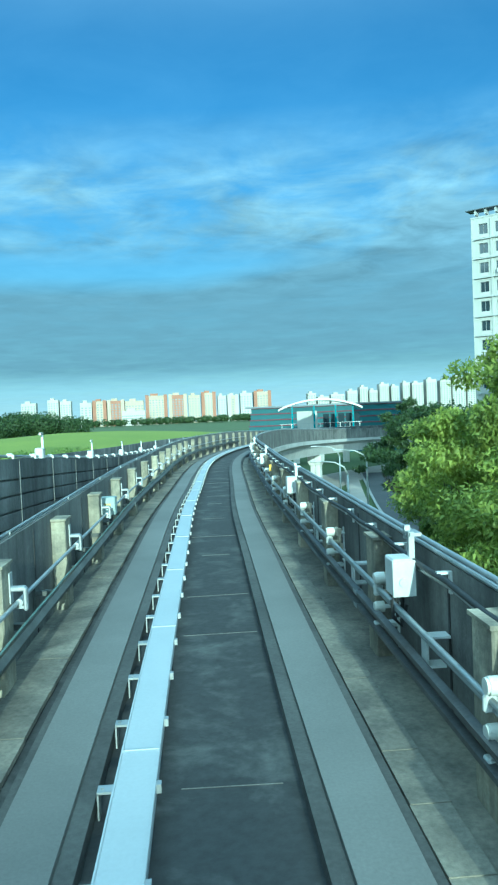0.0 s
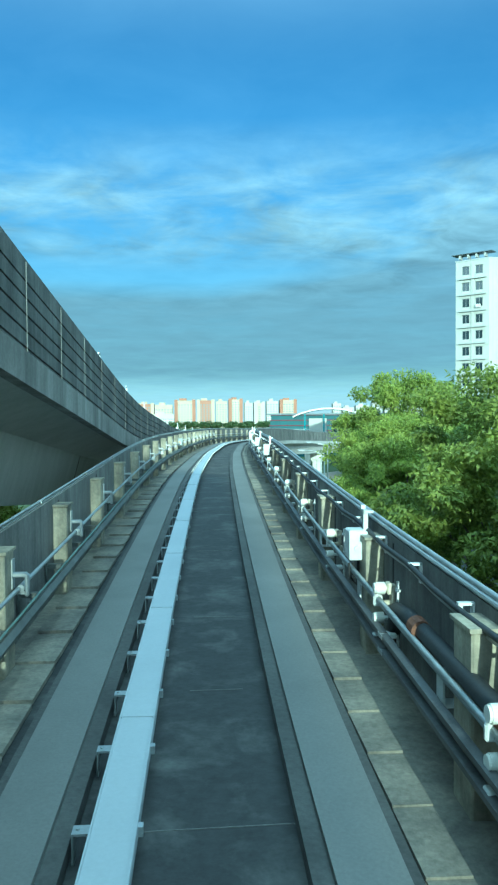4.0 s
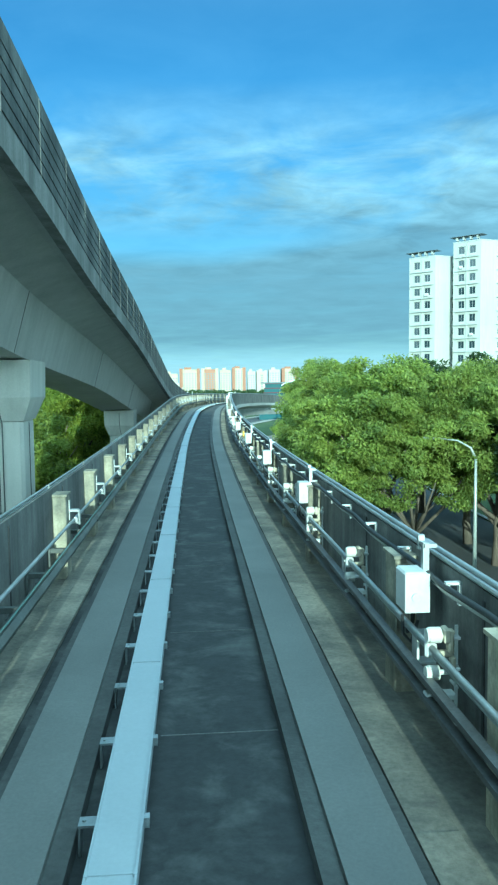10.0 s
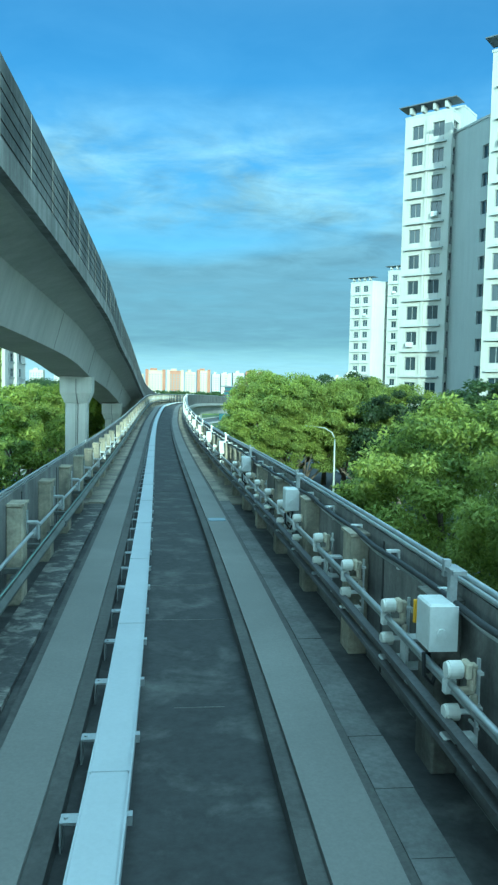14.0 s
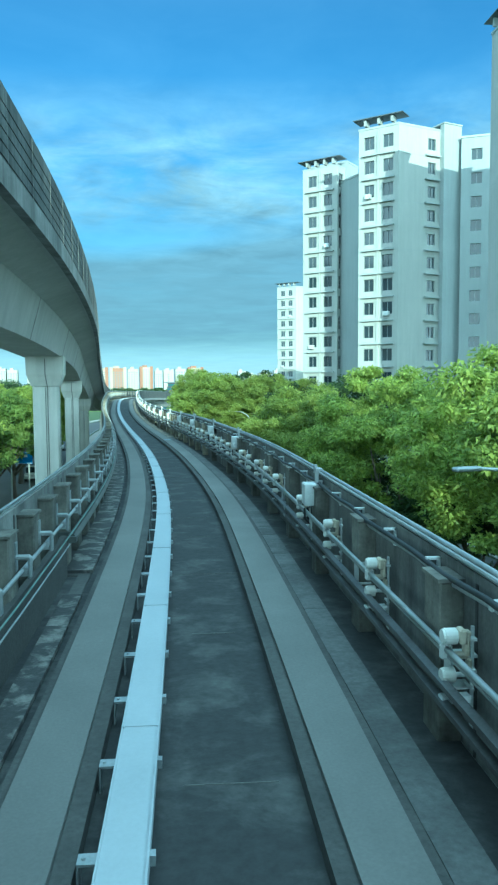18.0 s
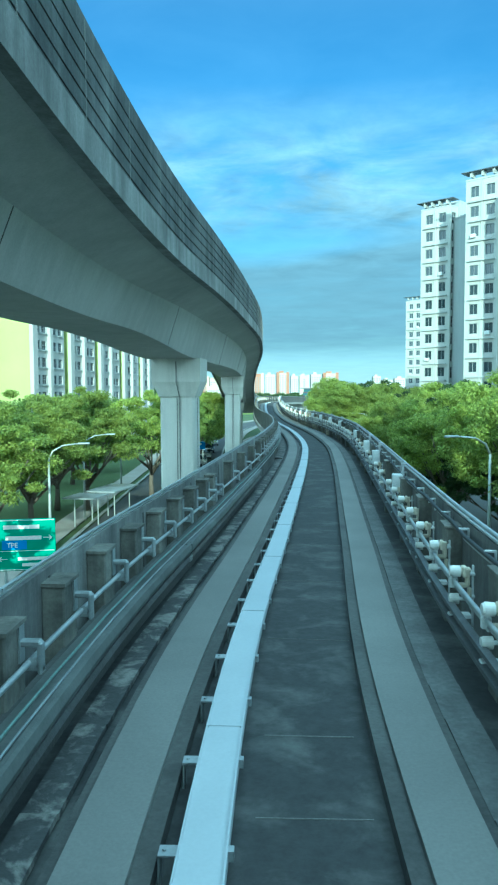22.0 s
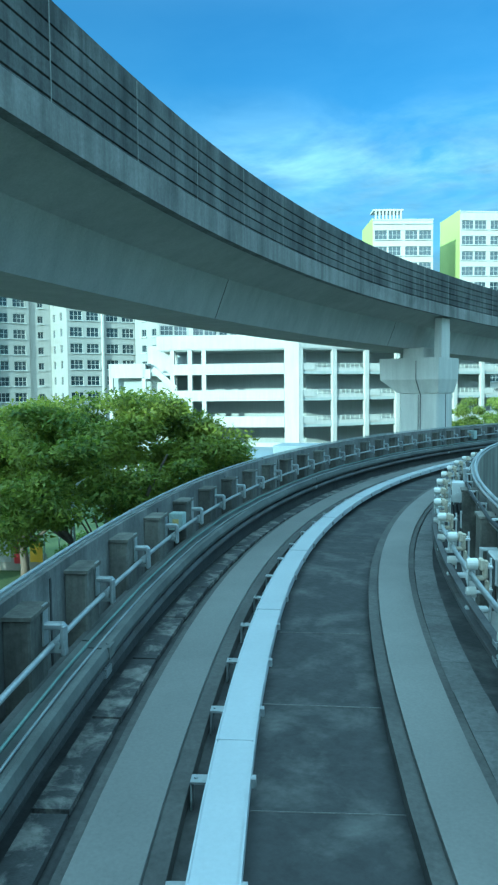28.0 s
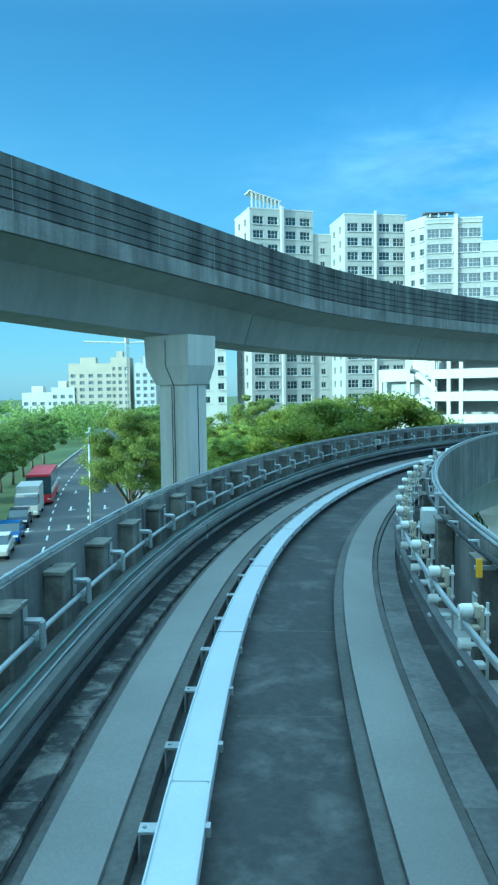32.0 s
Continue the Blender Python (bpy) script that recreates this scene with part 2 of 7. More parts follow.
M_SLAB = mat("dark_stained_concrete", (0.038, 0.039, 0.039), 0.85, col2=(0.095, 0.096, 0.09), stain=1.6, spot=0.2, grain=9, gamt=0.3, bump=0.3, bias=0.09)
M_PATH = mat("worn_running_concrete", (0.205, 0.205, 0.19), 0.8, col2=(0.15, 0.15, 0.14), stain=0.35, grain=40, gamt=0.12, bump=0.12)
M_PLINTH = mat("grey_plinth_concrete", (0.1, 0.1, 0.093), 0.85, col2=(0.055, 0.055, 0.052), stain=0.9, grain=20, gamt=0.25, bump=0.25)
# covers of the sunny straight: sunlight is put into the paler, warmer colour
M_COVER = mat("sunlit_trough_concrete", (0.265, 0.245, 0.192), 0.85, col2=(0.115, 0.109, 0.092), stain=1.1, spot=0.25, grain=18, gamt=0.3, bump=0.35, rand=0.08)
# dirty, patchy covers; the dark tone also paints the shade on them
M_DIRTSHADE = mat("dirty_shaded_trough_concrete", (0.05, 0.051, 0.05), 0.9, col2=(0.2, 0.195, 0.175), stain=3.2, spot=0.12, grain=14, gamt=0.3, bump=0.4, rand=0.05, bias=0.05)
M_PARA = mat("streaked_parapet_concrete", (0.23, 0.23, 0.212), 0.85, col2=(0.1, 0.1, 0.096), stain=0.8, grain=22, gamt=0.2, bump=0.2, streak=0.45, rand=0.08)
# darker cover copy, with the shade of its stretch put into the colour
M_SHADERIGHT = mat("grey_trough_painted_shade", (0.15, 0.153, 0.148), 0.9, col2=(0.095, 0.097, 0.094), stain=1.6, spot=0.25, grain=16, gamt=0.25, bump=0.35, rand=0.1)
# weathered piers of the straight, warm sunlight put into the colour
M_POST = mat("weathered_sunlit_pier_concrete", (0.46, 0.42, 0.31), 0.85, col2=(0.17, 0.165, 0.135), stain=2.2, grain=24, gamt=0.2, bump=0.2, streak=0.4, rand=0.15)
# stained piers of the shaded stretch: a copy darkened to paint the shade
M_POSTSHADE = mat("stained_shaded_pier_concrete", (0.2, 0.195, 0.165), 0.88, col2=(0.085, 0.083, 0.072), stain=2.4, grain=24, gamt=0.22, bump=0.25, streak=0.45, rand=0.18)
M_GIRDER = mat("grey_girder_concrete", (0.5, 0.495, 0.47), 0.8, col2=(0.38, 0.375, 0.355), stain=0.16, grain=26, gamt=0.1, bump=0.1, streak=0.12)
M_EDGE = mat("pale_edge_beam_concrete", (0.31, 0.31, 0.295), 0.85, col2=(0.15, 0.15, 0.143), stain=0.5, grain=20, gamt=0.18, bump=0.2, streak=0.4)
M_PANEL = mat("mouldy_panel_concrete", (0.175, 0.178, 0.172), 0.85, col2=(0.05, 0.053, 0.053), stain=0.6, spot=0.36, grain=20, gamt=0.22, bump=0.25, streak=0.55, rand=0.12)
M_GROOVE = mat("dark_groove_concrete", (0.05, 0.05, 0.05), 0.9)
M_COLUMN = mat("pale_column_concrete", (0.66, 0.65, 0.59), 0.75, col2=(0.55, 0.54, 0.49), stain=0.3, grain=30, gamt=0.08, bump=0.08, streak=0.12)
M_STRIP = mat("white_painted_steel", (0.5, 0.53, 0.55), 0.45, col2=(0.42, 0.45, 0.47), stain=0.7, spot=0.5, grain=30, gamt=0.05, bump=0.03, rand=0.04)
M_GALV = mat("galvanised_steel", (0.48, 0.5, 0.505), 0.5, 0.7, col2=(0.34, 0.36, 0.36), stain=2.5, grain=40, gamt=0.12, bump=0.05, rand=0.1)
M_DARKSTEEL = mat("dark_rail_steel", (0.16, 0.165, 0.165), 0.5, 0.6, col2=(0.08, 0.075, 0.07), stain=1.5, grain=30, gamt=0.2)
M_WHITE = mat("white_porcelain", (0.76, 0.76, 0.71), 0.35, col2=(0.6, 0.6, 0.54), stain=3, grain=30, gamt=0.05, bump=0)
M_BEIGE = mat("beige_resin", (0.6, 0.56, 0.44), 0.5, col2=(0.42, 0.37, 0.27), stain=6, grain=30, gamt=0.12, bump=0.05)
M_BOX = mat("white_box_paint", (0.68, 0.7, 0.69), 0.45, col2=(0.52, 0.54, 0.52), stain=2.2, grain=30, gamt=0.06, bump=0.03)
M_CABLE = mat("black_cable_rubber", (0.03, 0.032, 0.034), 0.6, grain=30, gamt=0.2)
M_YELLOW = mat("yellow_enamel", (0.85, 0.52, 0.02), 0.4, col2=(0.72, 0.42, 0.02), grain=30, gamt=0.06)
M_ASPHALT = mat("road_asphalt", (0.06, 0.062, 0.064), 0.9, col2=(0.085, 0.085, 0.085), stain=0.12, grain=20, gamt=0.2, bump=0.3)
M_MARK = mat("white_road_paint", (0.7, 0.7, 0.66), 0.7, grain=12, gamt=0.15)
M_GRASS = mat("roadside_grass", (0.062, 0.09, 0.026), 0.95, col2=(0.09, 0.12, 0.038), stain=0.08, spot=0.4, grain=6, gamt=0.35, bump=0.5)
M_KERB = mat("kerb_concrete", (0.38, 0.38, 0.35), 0.85, grain=20, gamt=0.15)
M_PAVE = mat("pavement_concrete", (0.4, 0.37, 0.32), 0.9, col2=(0.33, 0.3, 0.26), grain=12, gamt=0.15)
M_WHITEWALL = mat("white_render_wall", (0.48, 0.475, 0.445), 0.85, col2=(0.42, 0.415, 0.39), stain=0.1, grain=8, gamt=0.06, bump=0.05, streak=0.07)
M_CREAM = mat("cream_render_wall", (0.46, 0.465, 0.425), 0.85, col2=(0.41, 0.415, 0.385), stain=0.1, grain=8, gamt=0.06, bump=0.05, streak=0.07)
M_ESTATE = mat("pale_estate_render", (0.34, 0.345, 0.325), 0.85, col2=(0.29, 0.295, 0.28), stain=0.1, grain=8, gamt=0.06, bump=0.05, streak=0.08)
# shop walls: the shade over them is put into this blue-grey
M_SHOPWALL = mat("shop_wall_painted_shade", (0.25, 0.29, 0.31), 0.8, col2=(0.21, 0.245, 0.265), stain=0.2, grain=8, gamt=0.06, bump=0.05)
M_GREYWALL = mat("pale_grey_render_wall", (0.4, 0.425, 0.415), 0.85, col2=(0.345, 0.37, 0.365), stain=0.1, grain=8, gamt=0.06, bump=0.05, streak=0.07)
M_FARCREAM = mat("far_cream_wall", (0.42, 0.36, 0.265), 0.85, col2=(0.37, 0.315, 0.235), stain=0.05, grain=4, gamt=0.06, bump=0)
M_FARWHITE = mat("far_white_wall", (0.44, 0.42, 0.36), 0.85, col2=(0.39, 0.375, 0.325), stain=0.05, grain=4, gamt=0.06, bump=0)
M_LIME = mat("lime_painted_wall", (0.43, 0.5, 0.16), 0.8, col2=(0.39, 0.455, 0.145), stain=0.1, grain=8, gamt=0.05, bump=0.05)
M_ORANGE = mat("terracotta_painted_wall", (0.3, 0.155, 0.1), 0.85, col2=(0.26, 0.135, 0.085), stain=0.05, grain=4, gamt=0.06, bump=0)
M_LEDGE = mat("ledge_paint", (0.46, 0.48, 0.47), 0.8, grain=10, gamt=0.1)
M_ROOF = mat("dark_metal_roof", (0.13, 0.15, 0.17), 0.5, 0.3, grain=6, gamt=0.12)
M_GLASS = glass_mat("dark_window_glass", (0.03, 0.045, 0.055))
# far panes: the haze of distance is put into the paler glass colour
M_FARGLASS = glass_mat("far_glass_painted_haze", (0.12, 0.15, 0.17), 0.3)
M_BEIGEWALL = mat("beige_unpainted_wall", (0.4, 0.37, 0.3), 0.85, col2=(0.34, 0.32, 0.26), stain=0.1, grain=4, gamt=0.06, bump=0)
M_FRAME = mat("grey_window_frame", (0.35, 0.37, 0.38), 0.5, 0.2, grain=20, gamt=0.05, bump=0)
M_TEALGLASS = glass_mat("teal_curtain_glass", (0.02, 0.16, 0.19), 0.2)
M_BARK = mat("grey_brown_bark", (0.16, 0.13, 0.1), 0.9, col2=(0.1, 0.085, 0.065), stain=2, grain=20, gamt=0.3, bump=0.6, stretch=(3, 3, 0.6))
M_LEAF = leaf_mat("rain_tree_leaf", (0.15, 0.205, 0.04), (0.4, 0.46, 0.09))
M_LEAF2 = leaf_mat("dark_leaf", (0.11, 0.165, 0.04), (0.28, 0.36, 0.08))
M_LEAF3 = leaf_mat("reddish_leaf", (0.095, 0.145, 0.013), (0.29, 0.33, 0.04))
# darkest leaf: the shade over some trees is put into its colour
M_DARKLEAF = leaf_mat("dark_leaf_painted_shade", (0.035, 0.06, 0.02), (0.085, 0.125, 0.04))
M_LAMP = mat("lamp_post_paint", (0.5, 0.53, 0.5), 0.45, 0.4, grain=20, gamt=0.08, bump=0)
M_SIGN = mat("green_sign_face", (0.0, 0.26, 0.15), 0.45, grain=20, gamt=0.05, bump=0)
M_BLUESIGN = mat("blue_sign_face", (0.02, 0.2, 0.55), 0.45, grain=20, gamt=0.05, bump=0)
M_NAVY = mat("navy_fascia", (0.03, 0.06, 0.22), 0.4, grain=20, gamt=0.05, bump=0)
M_RED = mat("red_paint", (0.5, 0.03, 0.04), 0.4, grain=20, gamt=0.05, bump=0)
M_BLUECAR = mat("blue_car_paint", (0.02, 0.08, 0.3), 0.25, 0.3, grain=20, gamt=0.03, bump=0)
M_BLACKCAR = mat("black_car_paint", (0.02, 0.025, 0.04), 0.25, 0.3, grain=20, gamt=0.03, bump=0)
M_TYRE = mat("tyre_rubber", (0.02, 0.02, 0.02), 0.85, grain=20, gamt=0.1)


# ---- building helpers ----
def part(name, bm, material, parent=None, label="", smooth=False):
    """One mesh object out of a bmesh, under a thing or a part."""
    me = bpy.data.meshes.new(name)
    bmesh.ops.recalc_face_normals(bm, faces=bm.faces)
    bm.to_mesh(me)
    bm.free()
    me.materials.append(material)
    if smooth:
        for p in me.polygons:
            p.use_smooth = True
    ob = new(name, me)
    ob.parent = parent
    if label:
        tagged(ob, label)
    return ob


def shared(name, me, parent, m=None):
    ob = new(name, me)
    ob.parent = parent
    if m is not None:
        ob.matrix_basis = m
    return ob


def thing(name, label, category, group="", at=(0, 0, 0), kind=""):
    ob = new(name)
    ob.location = at
    ob.empty_display_size = 0.2
    return tagged(ob, label, category, group, kind)


def box(bm, c, size, m=None, bevel=0.0):
    """A box with centre c and size, in bm; m places it."""
    r = bmesh.ops.create_cube(bm, size=1.0)
    t = Matrix.Translation(c) @ Matrix.Diagonal((*size, 1))
    bmesh.ops.transform(bm, matrix=(m @ t) if m is not None else t, verts=r["verts"])
    if bevel:
        es = list({e for v in r["verts"] for e in v.link_edges})
        bmesh.ops.bevel(bm, geom=es, offset=bevel, segments=1, affect="EDGES")
    return bm


def rod(bm, a, b, r, r2=None, n=8):
    a, b = Vector(a), Vector(b)
    d = b - a
    m = Matrix.Translation((a + b) / 2) @ d.to_track_quat("Z", "Y").to_matrix().to_4x4()
    bmesh.ops.create_cone(bm, cap_ends=True, segments=n, radius1=r, radius2=r if r2 is None else r2, depth=d.length, matrix=m)
    return bm


def tube(bm, pts, r, n=8):
    """A round tube along points; r may be a list."""
    pts = [Vector(p) for p in pts]
    rings = []
    for i, p in enumerate(pts):
        d = (pts[min(i + 1, len(pts) - 1)] - pts[max(i - 1, 0)]).normalized()
        q = d.to_track_quat("Z", "Y")
        rr = r[i] if isinstance(r, (list, tuple)) else r
        rings.append([bm.verts.new(p + q @ Vector((rr * math.cos(2 * math.pi * k / n), rr * math.sin(2 * math.pi * k / n), 0))) for k in range(n)])
    # turn each ring so that it follows the one before
    for i in range(1, len(rings)):
        best = min(range(n), key=lambda s: sum((rings[i][(k + s) % n].co - rings[i - 1][k].co).length for k in range(n)))
        rings[i] = rings[i][best:] + rings[i][:best]
    for a, b in zip(rings, rings[1:]):
        for k in range(n):
            bm.faces.new((a[k], a[(k + 1) % n], b[(k + 1) % n], b[k]))
    bm.faces.new(rings[0][::-1]), bm.faces.new(rings[-1])
    return bm


class Line:
    """A smooth line through knots, by arc length."""
    def __init__(self, knots, step=0.5):
        k = [Vector(p) for p in knots]
        k = [2 * k[0] - k[1]] + k + [2 * k[-1] - k[-2]]
        pts = []
        for i in range(1, len(k) - 2):
            p0, p1, p2, p3 = k[i - 1:i + 3]
            n = max(2, int((p2 - p1).length / 0.25))
            for j in range(n):
                t = j / n
                pts.append(0.5 * (2 * p1 + (p2 - p0) * t + (2 * p0 - 5 * p1 + 4 * p2 - p3) * t * t + (3 * p1 - p0 - 3 * p2 + p3) * t ** 3))
        pts.append(k[-2])
        a = np.array([tuple(p) for p in pts])
        for _ in range(40):                                # ease out small kinks
            a[1:-1] = 0.25 * a[:-2] + 0.5 * a[1:-1] + 0.25 * a[2:]
        s = np.concatenate([[0], np.cumsum(np.linalg.norm(np.diff(a[:, :2], axis=0), axis=1))])
        self.s, self.a, self.length = s, a, float(s[-1])

    def at(self, s, u=0.0, w=0.0):
        p = Vector([float(np.interp(s, self.s, self.a[:, i])) for i in range(3)])
        r = self.right(s)
        return p + r * u + Vector((0, 0, w))

    def right(self, s):
        d = Vector([float(np.interp(s + 0.6, self.s, self.a[:, i]) - np.interp(s - 0.6, self.s, self.a[:, i])) for i in range(2)] + [0.0]).normalized()
        return Vector((d.y, -d.x, 0))

    def frame_at(self, s, u=0.0, w=0.0):
        """x to the right, y along, z up."""
        r = self.right(s)
        f = Vector((-r.y, r.x, 0))
        p = self.at(s, u, w)
        return Matrix(((r.x, f.x, 0, p.x), (r.y, f.y, 0, p.y), (0, 0, 1, p.z), (0, 0, 0, 1)))

    def near(self, x, y):
        return float(self.s[np.argmin((self.a[:, 0] - x) ** 2 + (self.a[:, 1] - y) ** 2)])


def sweep(line, profile, s0, s1, step=1.0, closed=True):
    """A bmesh: the profile, a list of (u, w), drawn along the line."""
    bm = bmesh.new()
    n = max(1, int(math.ceil((s1 - s0) / step)))
    rings = []
    for i in range(n + 1):
        s = s0 + (s1 - s0) * i / n
        p, r = line.at(s), line.right(s)
        rings.append([bm.verts.new(p + r * u + Vector((0, 0, w))) for u, w in profile])
    m = len(profile)
    for a, b in zip(rings, rings[1:]):
        for k in range(m if closed else m - 1):
            bm.faces.new((a[k], a[(k + 1) % m], b[(k + 1) % m], b[k]))
    if closed:
        bm.faces.new(rings[0][::-1]), bm.faces.new(rings[-1])
    return bm


def rect(u0, u1, w0, w1):
    return [(u0, w0), (u1, w0), (u1, w1), (u0, w1)]


def mesh_of(name, bm, material):
    bmesh.ops.recalc_face_normals(bm, faces=bm.faces)
    me = bpy.data.meshes.new(name)
    bm.to_mesh(me)
    bm.free()
    me.materials.append(material)
    return me


def steps(s0, s1, d):
    return [s0 + d * i for i in range(int((s1 - s0) / d) + 1)]


# ---- the plan: two elevated lines ----
# the guideway that the train rides: centre of the running surface
A = Line([(46, -170.5, 8.5), (34, -167.2, 8.5), (22.66, -161.88, 8.52), (14.85, -157.22, 8.45), (9.46, -152.72, 8.41), (4.77, -147.31, 8.42),
          (0.84, -140.99, 8.41), (-2.0, -133.54, 8.34), (-3.42, -125.52, 8.26), (-3.4, -117.29, 8.19), (-2.59, -109.07, 8.06), (-1.71, -100.77, 7.96),
          (-0.87, -92.39, 7.91), (-0.19, -83.91, 7.9), (0.08, -75.26, 7.86), (0.05, -66.47, 7.84), (-0.19, -49.53, 7.66), (-0.4, -33.29, 7.65),
          (-0.45, -17.2, 7.9), (-0.09, 0.0, 8.44), (0.42, 12.4, 8.5), (1.1, 24, 8.45), (3.0, 44.5, 8.3), (7.6, 65.8, 8.0), (14.5, 88, 7.3), (24, 107, 6.6),
          (37, 124, 6.0), (55, 138, 5.6), (78, 148, 5.4)])
# the higher viaduct beside it: foot of its parapet on the side of the guideway
B = Line([(46, -196, 15), (30, -186, 15.3), (17, -174.5, 15.15), (10.8, -166.2, 14.85), (6.3, -158.6, 14.68), (2.5, -151, 14.3), (0.2, -146, 14.05),
          (-2.7, -138.7, 14.02), (-4.9, -130, 14.0), (-5.65, -122, 13.9), (-5.6, -115, 13.75), (-5.1, -108, 13.6), (-4.35, -100, 13.75), (-3.62, -92, 13.75),
          (-2.8, -80, 13.8), (-2.42, -65, 13.7), (-2.45, -47, 13.4), (-2.55, -37, 12.75), (-2.6, -24, 12.0), (-2.55, -10, 10.68), (-2.4, 1.7, 9.52),
          (-2.1, 12, 8.9), (-1.5, 24, 8.25), (0.35, 44.8, 7.6), (4.9, 67, 7.3), (12, 90, 6.8), (22, 109.5, 6.3), (35.5, 127, 6.0), (54, 141, 5.6)])
SA0, SA1 = 4.0, A.length - 2
SB0, SB1 = 4.0, B.length - 2


def ease(s, s0, s1):
    k = min(1.0, max(0.0, (s - s0) / (s1 - s0)))
    return k * k * (3 - 2 * k)


def dip(s):
    """How much lower the guideway's walls stand through the curve."""
    return 0.13 * (1 - ease(s, 76, 98))


def aside(s):
    """The power rails keep closer to the path through the curve."""
    return 0.03 - 0.1 * (1 - ease(s, 70, 100))


def wide(s):
    """The inner wall stands back through the curve."""
    return 0.2 * (1 - ease(s, 62, 92))


def dipped(bm, over=1.0, back=False):
    for v in bm.verts:
        s = A.near(v.co.x, v.co.y)
        if v.co.z - A.at(s).z > over:
            v.co.z -= dip(s)
        if back:
            v.co += A.right(s) * wide(s)
    return bm


# ---- ground ----
def plate(name, pts, z0, z1, material):
    bm = bmesh.new()
    lo, hi = [bm.verts.new((x, y, z0)) for x, y in pts], [bm.verts.new((x, y, z1)) for x, y in pts]
    bm.faces.new(hi), bm.faces.new(lo[::-1])
    for i in range(len(pts)):
        j = (i + 1) % len(pts)
        bm.faces.new((lo[i], lo[j], hi[j], hi[i]))
    return part(name, bm, material)


bm = bmesh.new()
for ring in ((-3000, -3000), (3000, -3000), (3000, 3000), (-3000, 3000)):
    bm.verts.new((*ring, 0))
bm.faces.new(bm.verts)
tagged(part("ground", bm, M_GRASS), "grassy ground under the elevated lines", "ground", kind="structure")

# pale strip bounces light onto the girders, added dark strip cuts it
LANE = Line([(p[0], p[1], 0.0) for p in A.a[::40]])
S_LANE = LANE.near(-3.6, -119)
tagged(part("pavement", sweep(LANE, rect(-7.0, 2.0, -0.05, 0.02), S_LANE, LANE.length - 1, 2.0), M_PAVE), "paved strip beneath the elevated lines, kept pale to bounce light", "pavement", kind="structure")
tagged(part("road", sweep(LANE, rect(-9.5, 3.0, -0.05, 0.02), 1.0, S_LANE - 0.01, 2.0), M_ASPHALT), "dark asphalt strip added beneath the curve to cut bounced light", "road", kind="structure")

M_FIELD = mat("sunlit_field_grass", (0.17, 0.21, 0.025), 0.95, col2=(0.21, 0.25, 0.03), stain=0.03, spot=0.4, grain=2, gamt=0.2, bump=0.4)
bm = bmesh.new()
rings = []
for i in range(13):
    r = i / 12
    rings.append([bm.verts.new((-38 + 92 * r * math.cos(a), 330 + 120 * r * math.sin(a), 0.03 + 4.6 * math.cos(r * math.pi / 2) ** 1.3 + 0.25 * math.sin(3 * a + 5 * r) * (1 - r))) for a in [k * math.pi / 18 for k in range(36)]])
for p0, p1 in zip(rings, rings[1:]):
    for k in range(36):
        bm.faces.new((p0[k], p0[(k + 1) % 36], p1[(k + 1) % 36], p1[k]))
bmesh.ops.remove_doubles(bm, verts=bm.verts, dist=0.02)
tagged(part("grass_field", bm, M_FIELD, smooth=True), "low mound of bright green grass on an open field", "field", kind="structure")

# ---- the guideway: girder, slab, running paths ----
tagged(part("guideway_girder", sweep(A, [(-2.3, -0.16), (2.3, -0.16), (2.3, -0.55), (1.9, -0.7), (1.2, -0.95), (1.0, -2.1), (-1.0, -2.1), (-1.2, -0.95), (-1.9, -0.7), (-2.3, -0.55)], SA0, SA1), M_GIRDER),
       "grey concrete box girder of the elevated guideway", "girder", kind="structure")
tagged(part("guideway_slab", sweep(A, rect(-2.02, 2.02, -0.3, -0.15), SA0, SA1), M_SLAB), "dark stained concrete slab between the running paths", "slab", kind="structure")
for side in (-1, 1):
    u0, u1 = sorted((side * 0.825, side * 1.235))
    tagged(part("running_path", sweep(A, rect(u0, u1, -0.16, 0.0), SA0, SA1, 0.8), M_PATH), "smooth pale grey concrete running path for rubber tyres", "running path", "running paths", kind="structure")
    u0, u1 = sorted((side * 0.7, side * 0.821))
    part("path_plinth", sweep(A, rect(u0, u1, -0.16, -0.035), SA0, SA1), M_PLINTH)
    u0, u1 = sorted((side * 1.239, side * 1.31))
    part("path_plinth", sweep(A, rect(u0, u1, -0.16, -0.03), SA0, SA1), M_PLINTH)
    u0, u1 = sorted((side * 2.03, side * 2.14))
    tagged(part("parapet", dipped(sweep(A, rect(u0, u1, -0.5, 1.22), SA0, SA1), back=side > 0), M_PARA), "streaked grey concrete parapet of the guideway", "parapet", "guideway parapets", kind="structure")
for ob in [o for o in scene.objects if o.name.startswith("path_plinth")]:
    tagged(ob, "rough grey concrete edge beside the running path", "plinth", kind="structure")

# white steel duct between the paths
bm = sweep(A, rect(-0.572, -0.288, -0.02, 0.06), SA0, SA1, 0.8)
tagged(part("cable_duct", bm, M_STRIP), "white painted steel cable duct on brackets", "cable duct", kind="structure")

# ---- the high viaduct ----
def tapered(bm, line, rise=0.42):
    """The girder is shallower through the curve."""
    for v in bm.verts:
        p = line.at(line.near(v.co.x, v.co.y))
        k = min(1, max(0, (-96 - p.y) / 10)) * (1 - 0.45 * min(1, max(0, (-140 - p.y) / 14)))
        if p.z - v.co.z > 1.0:
            v.co.z += rise * k * k * (3 - 2 * k)
    return bm


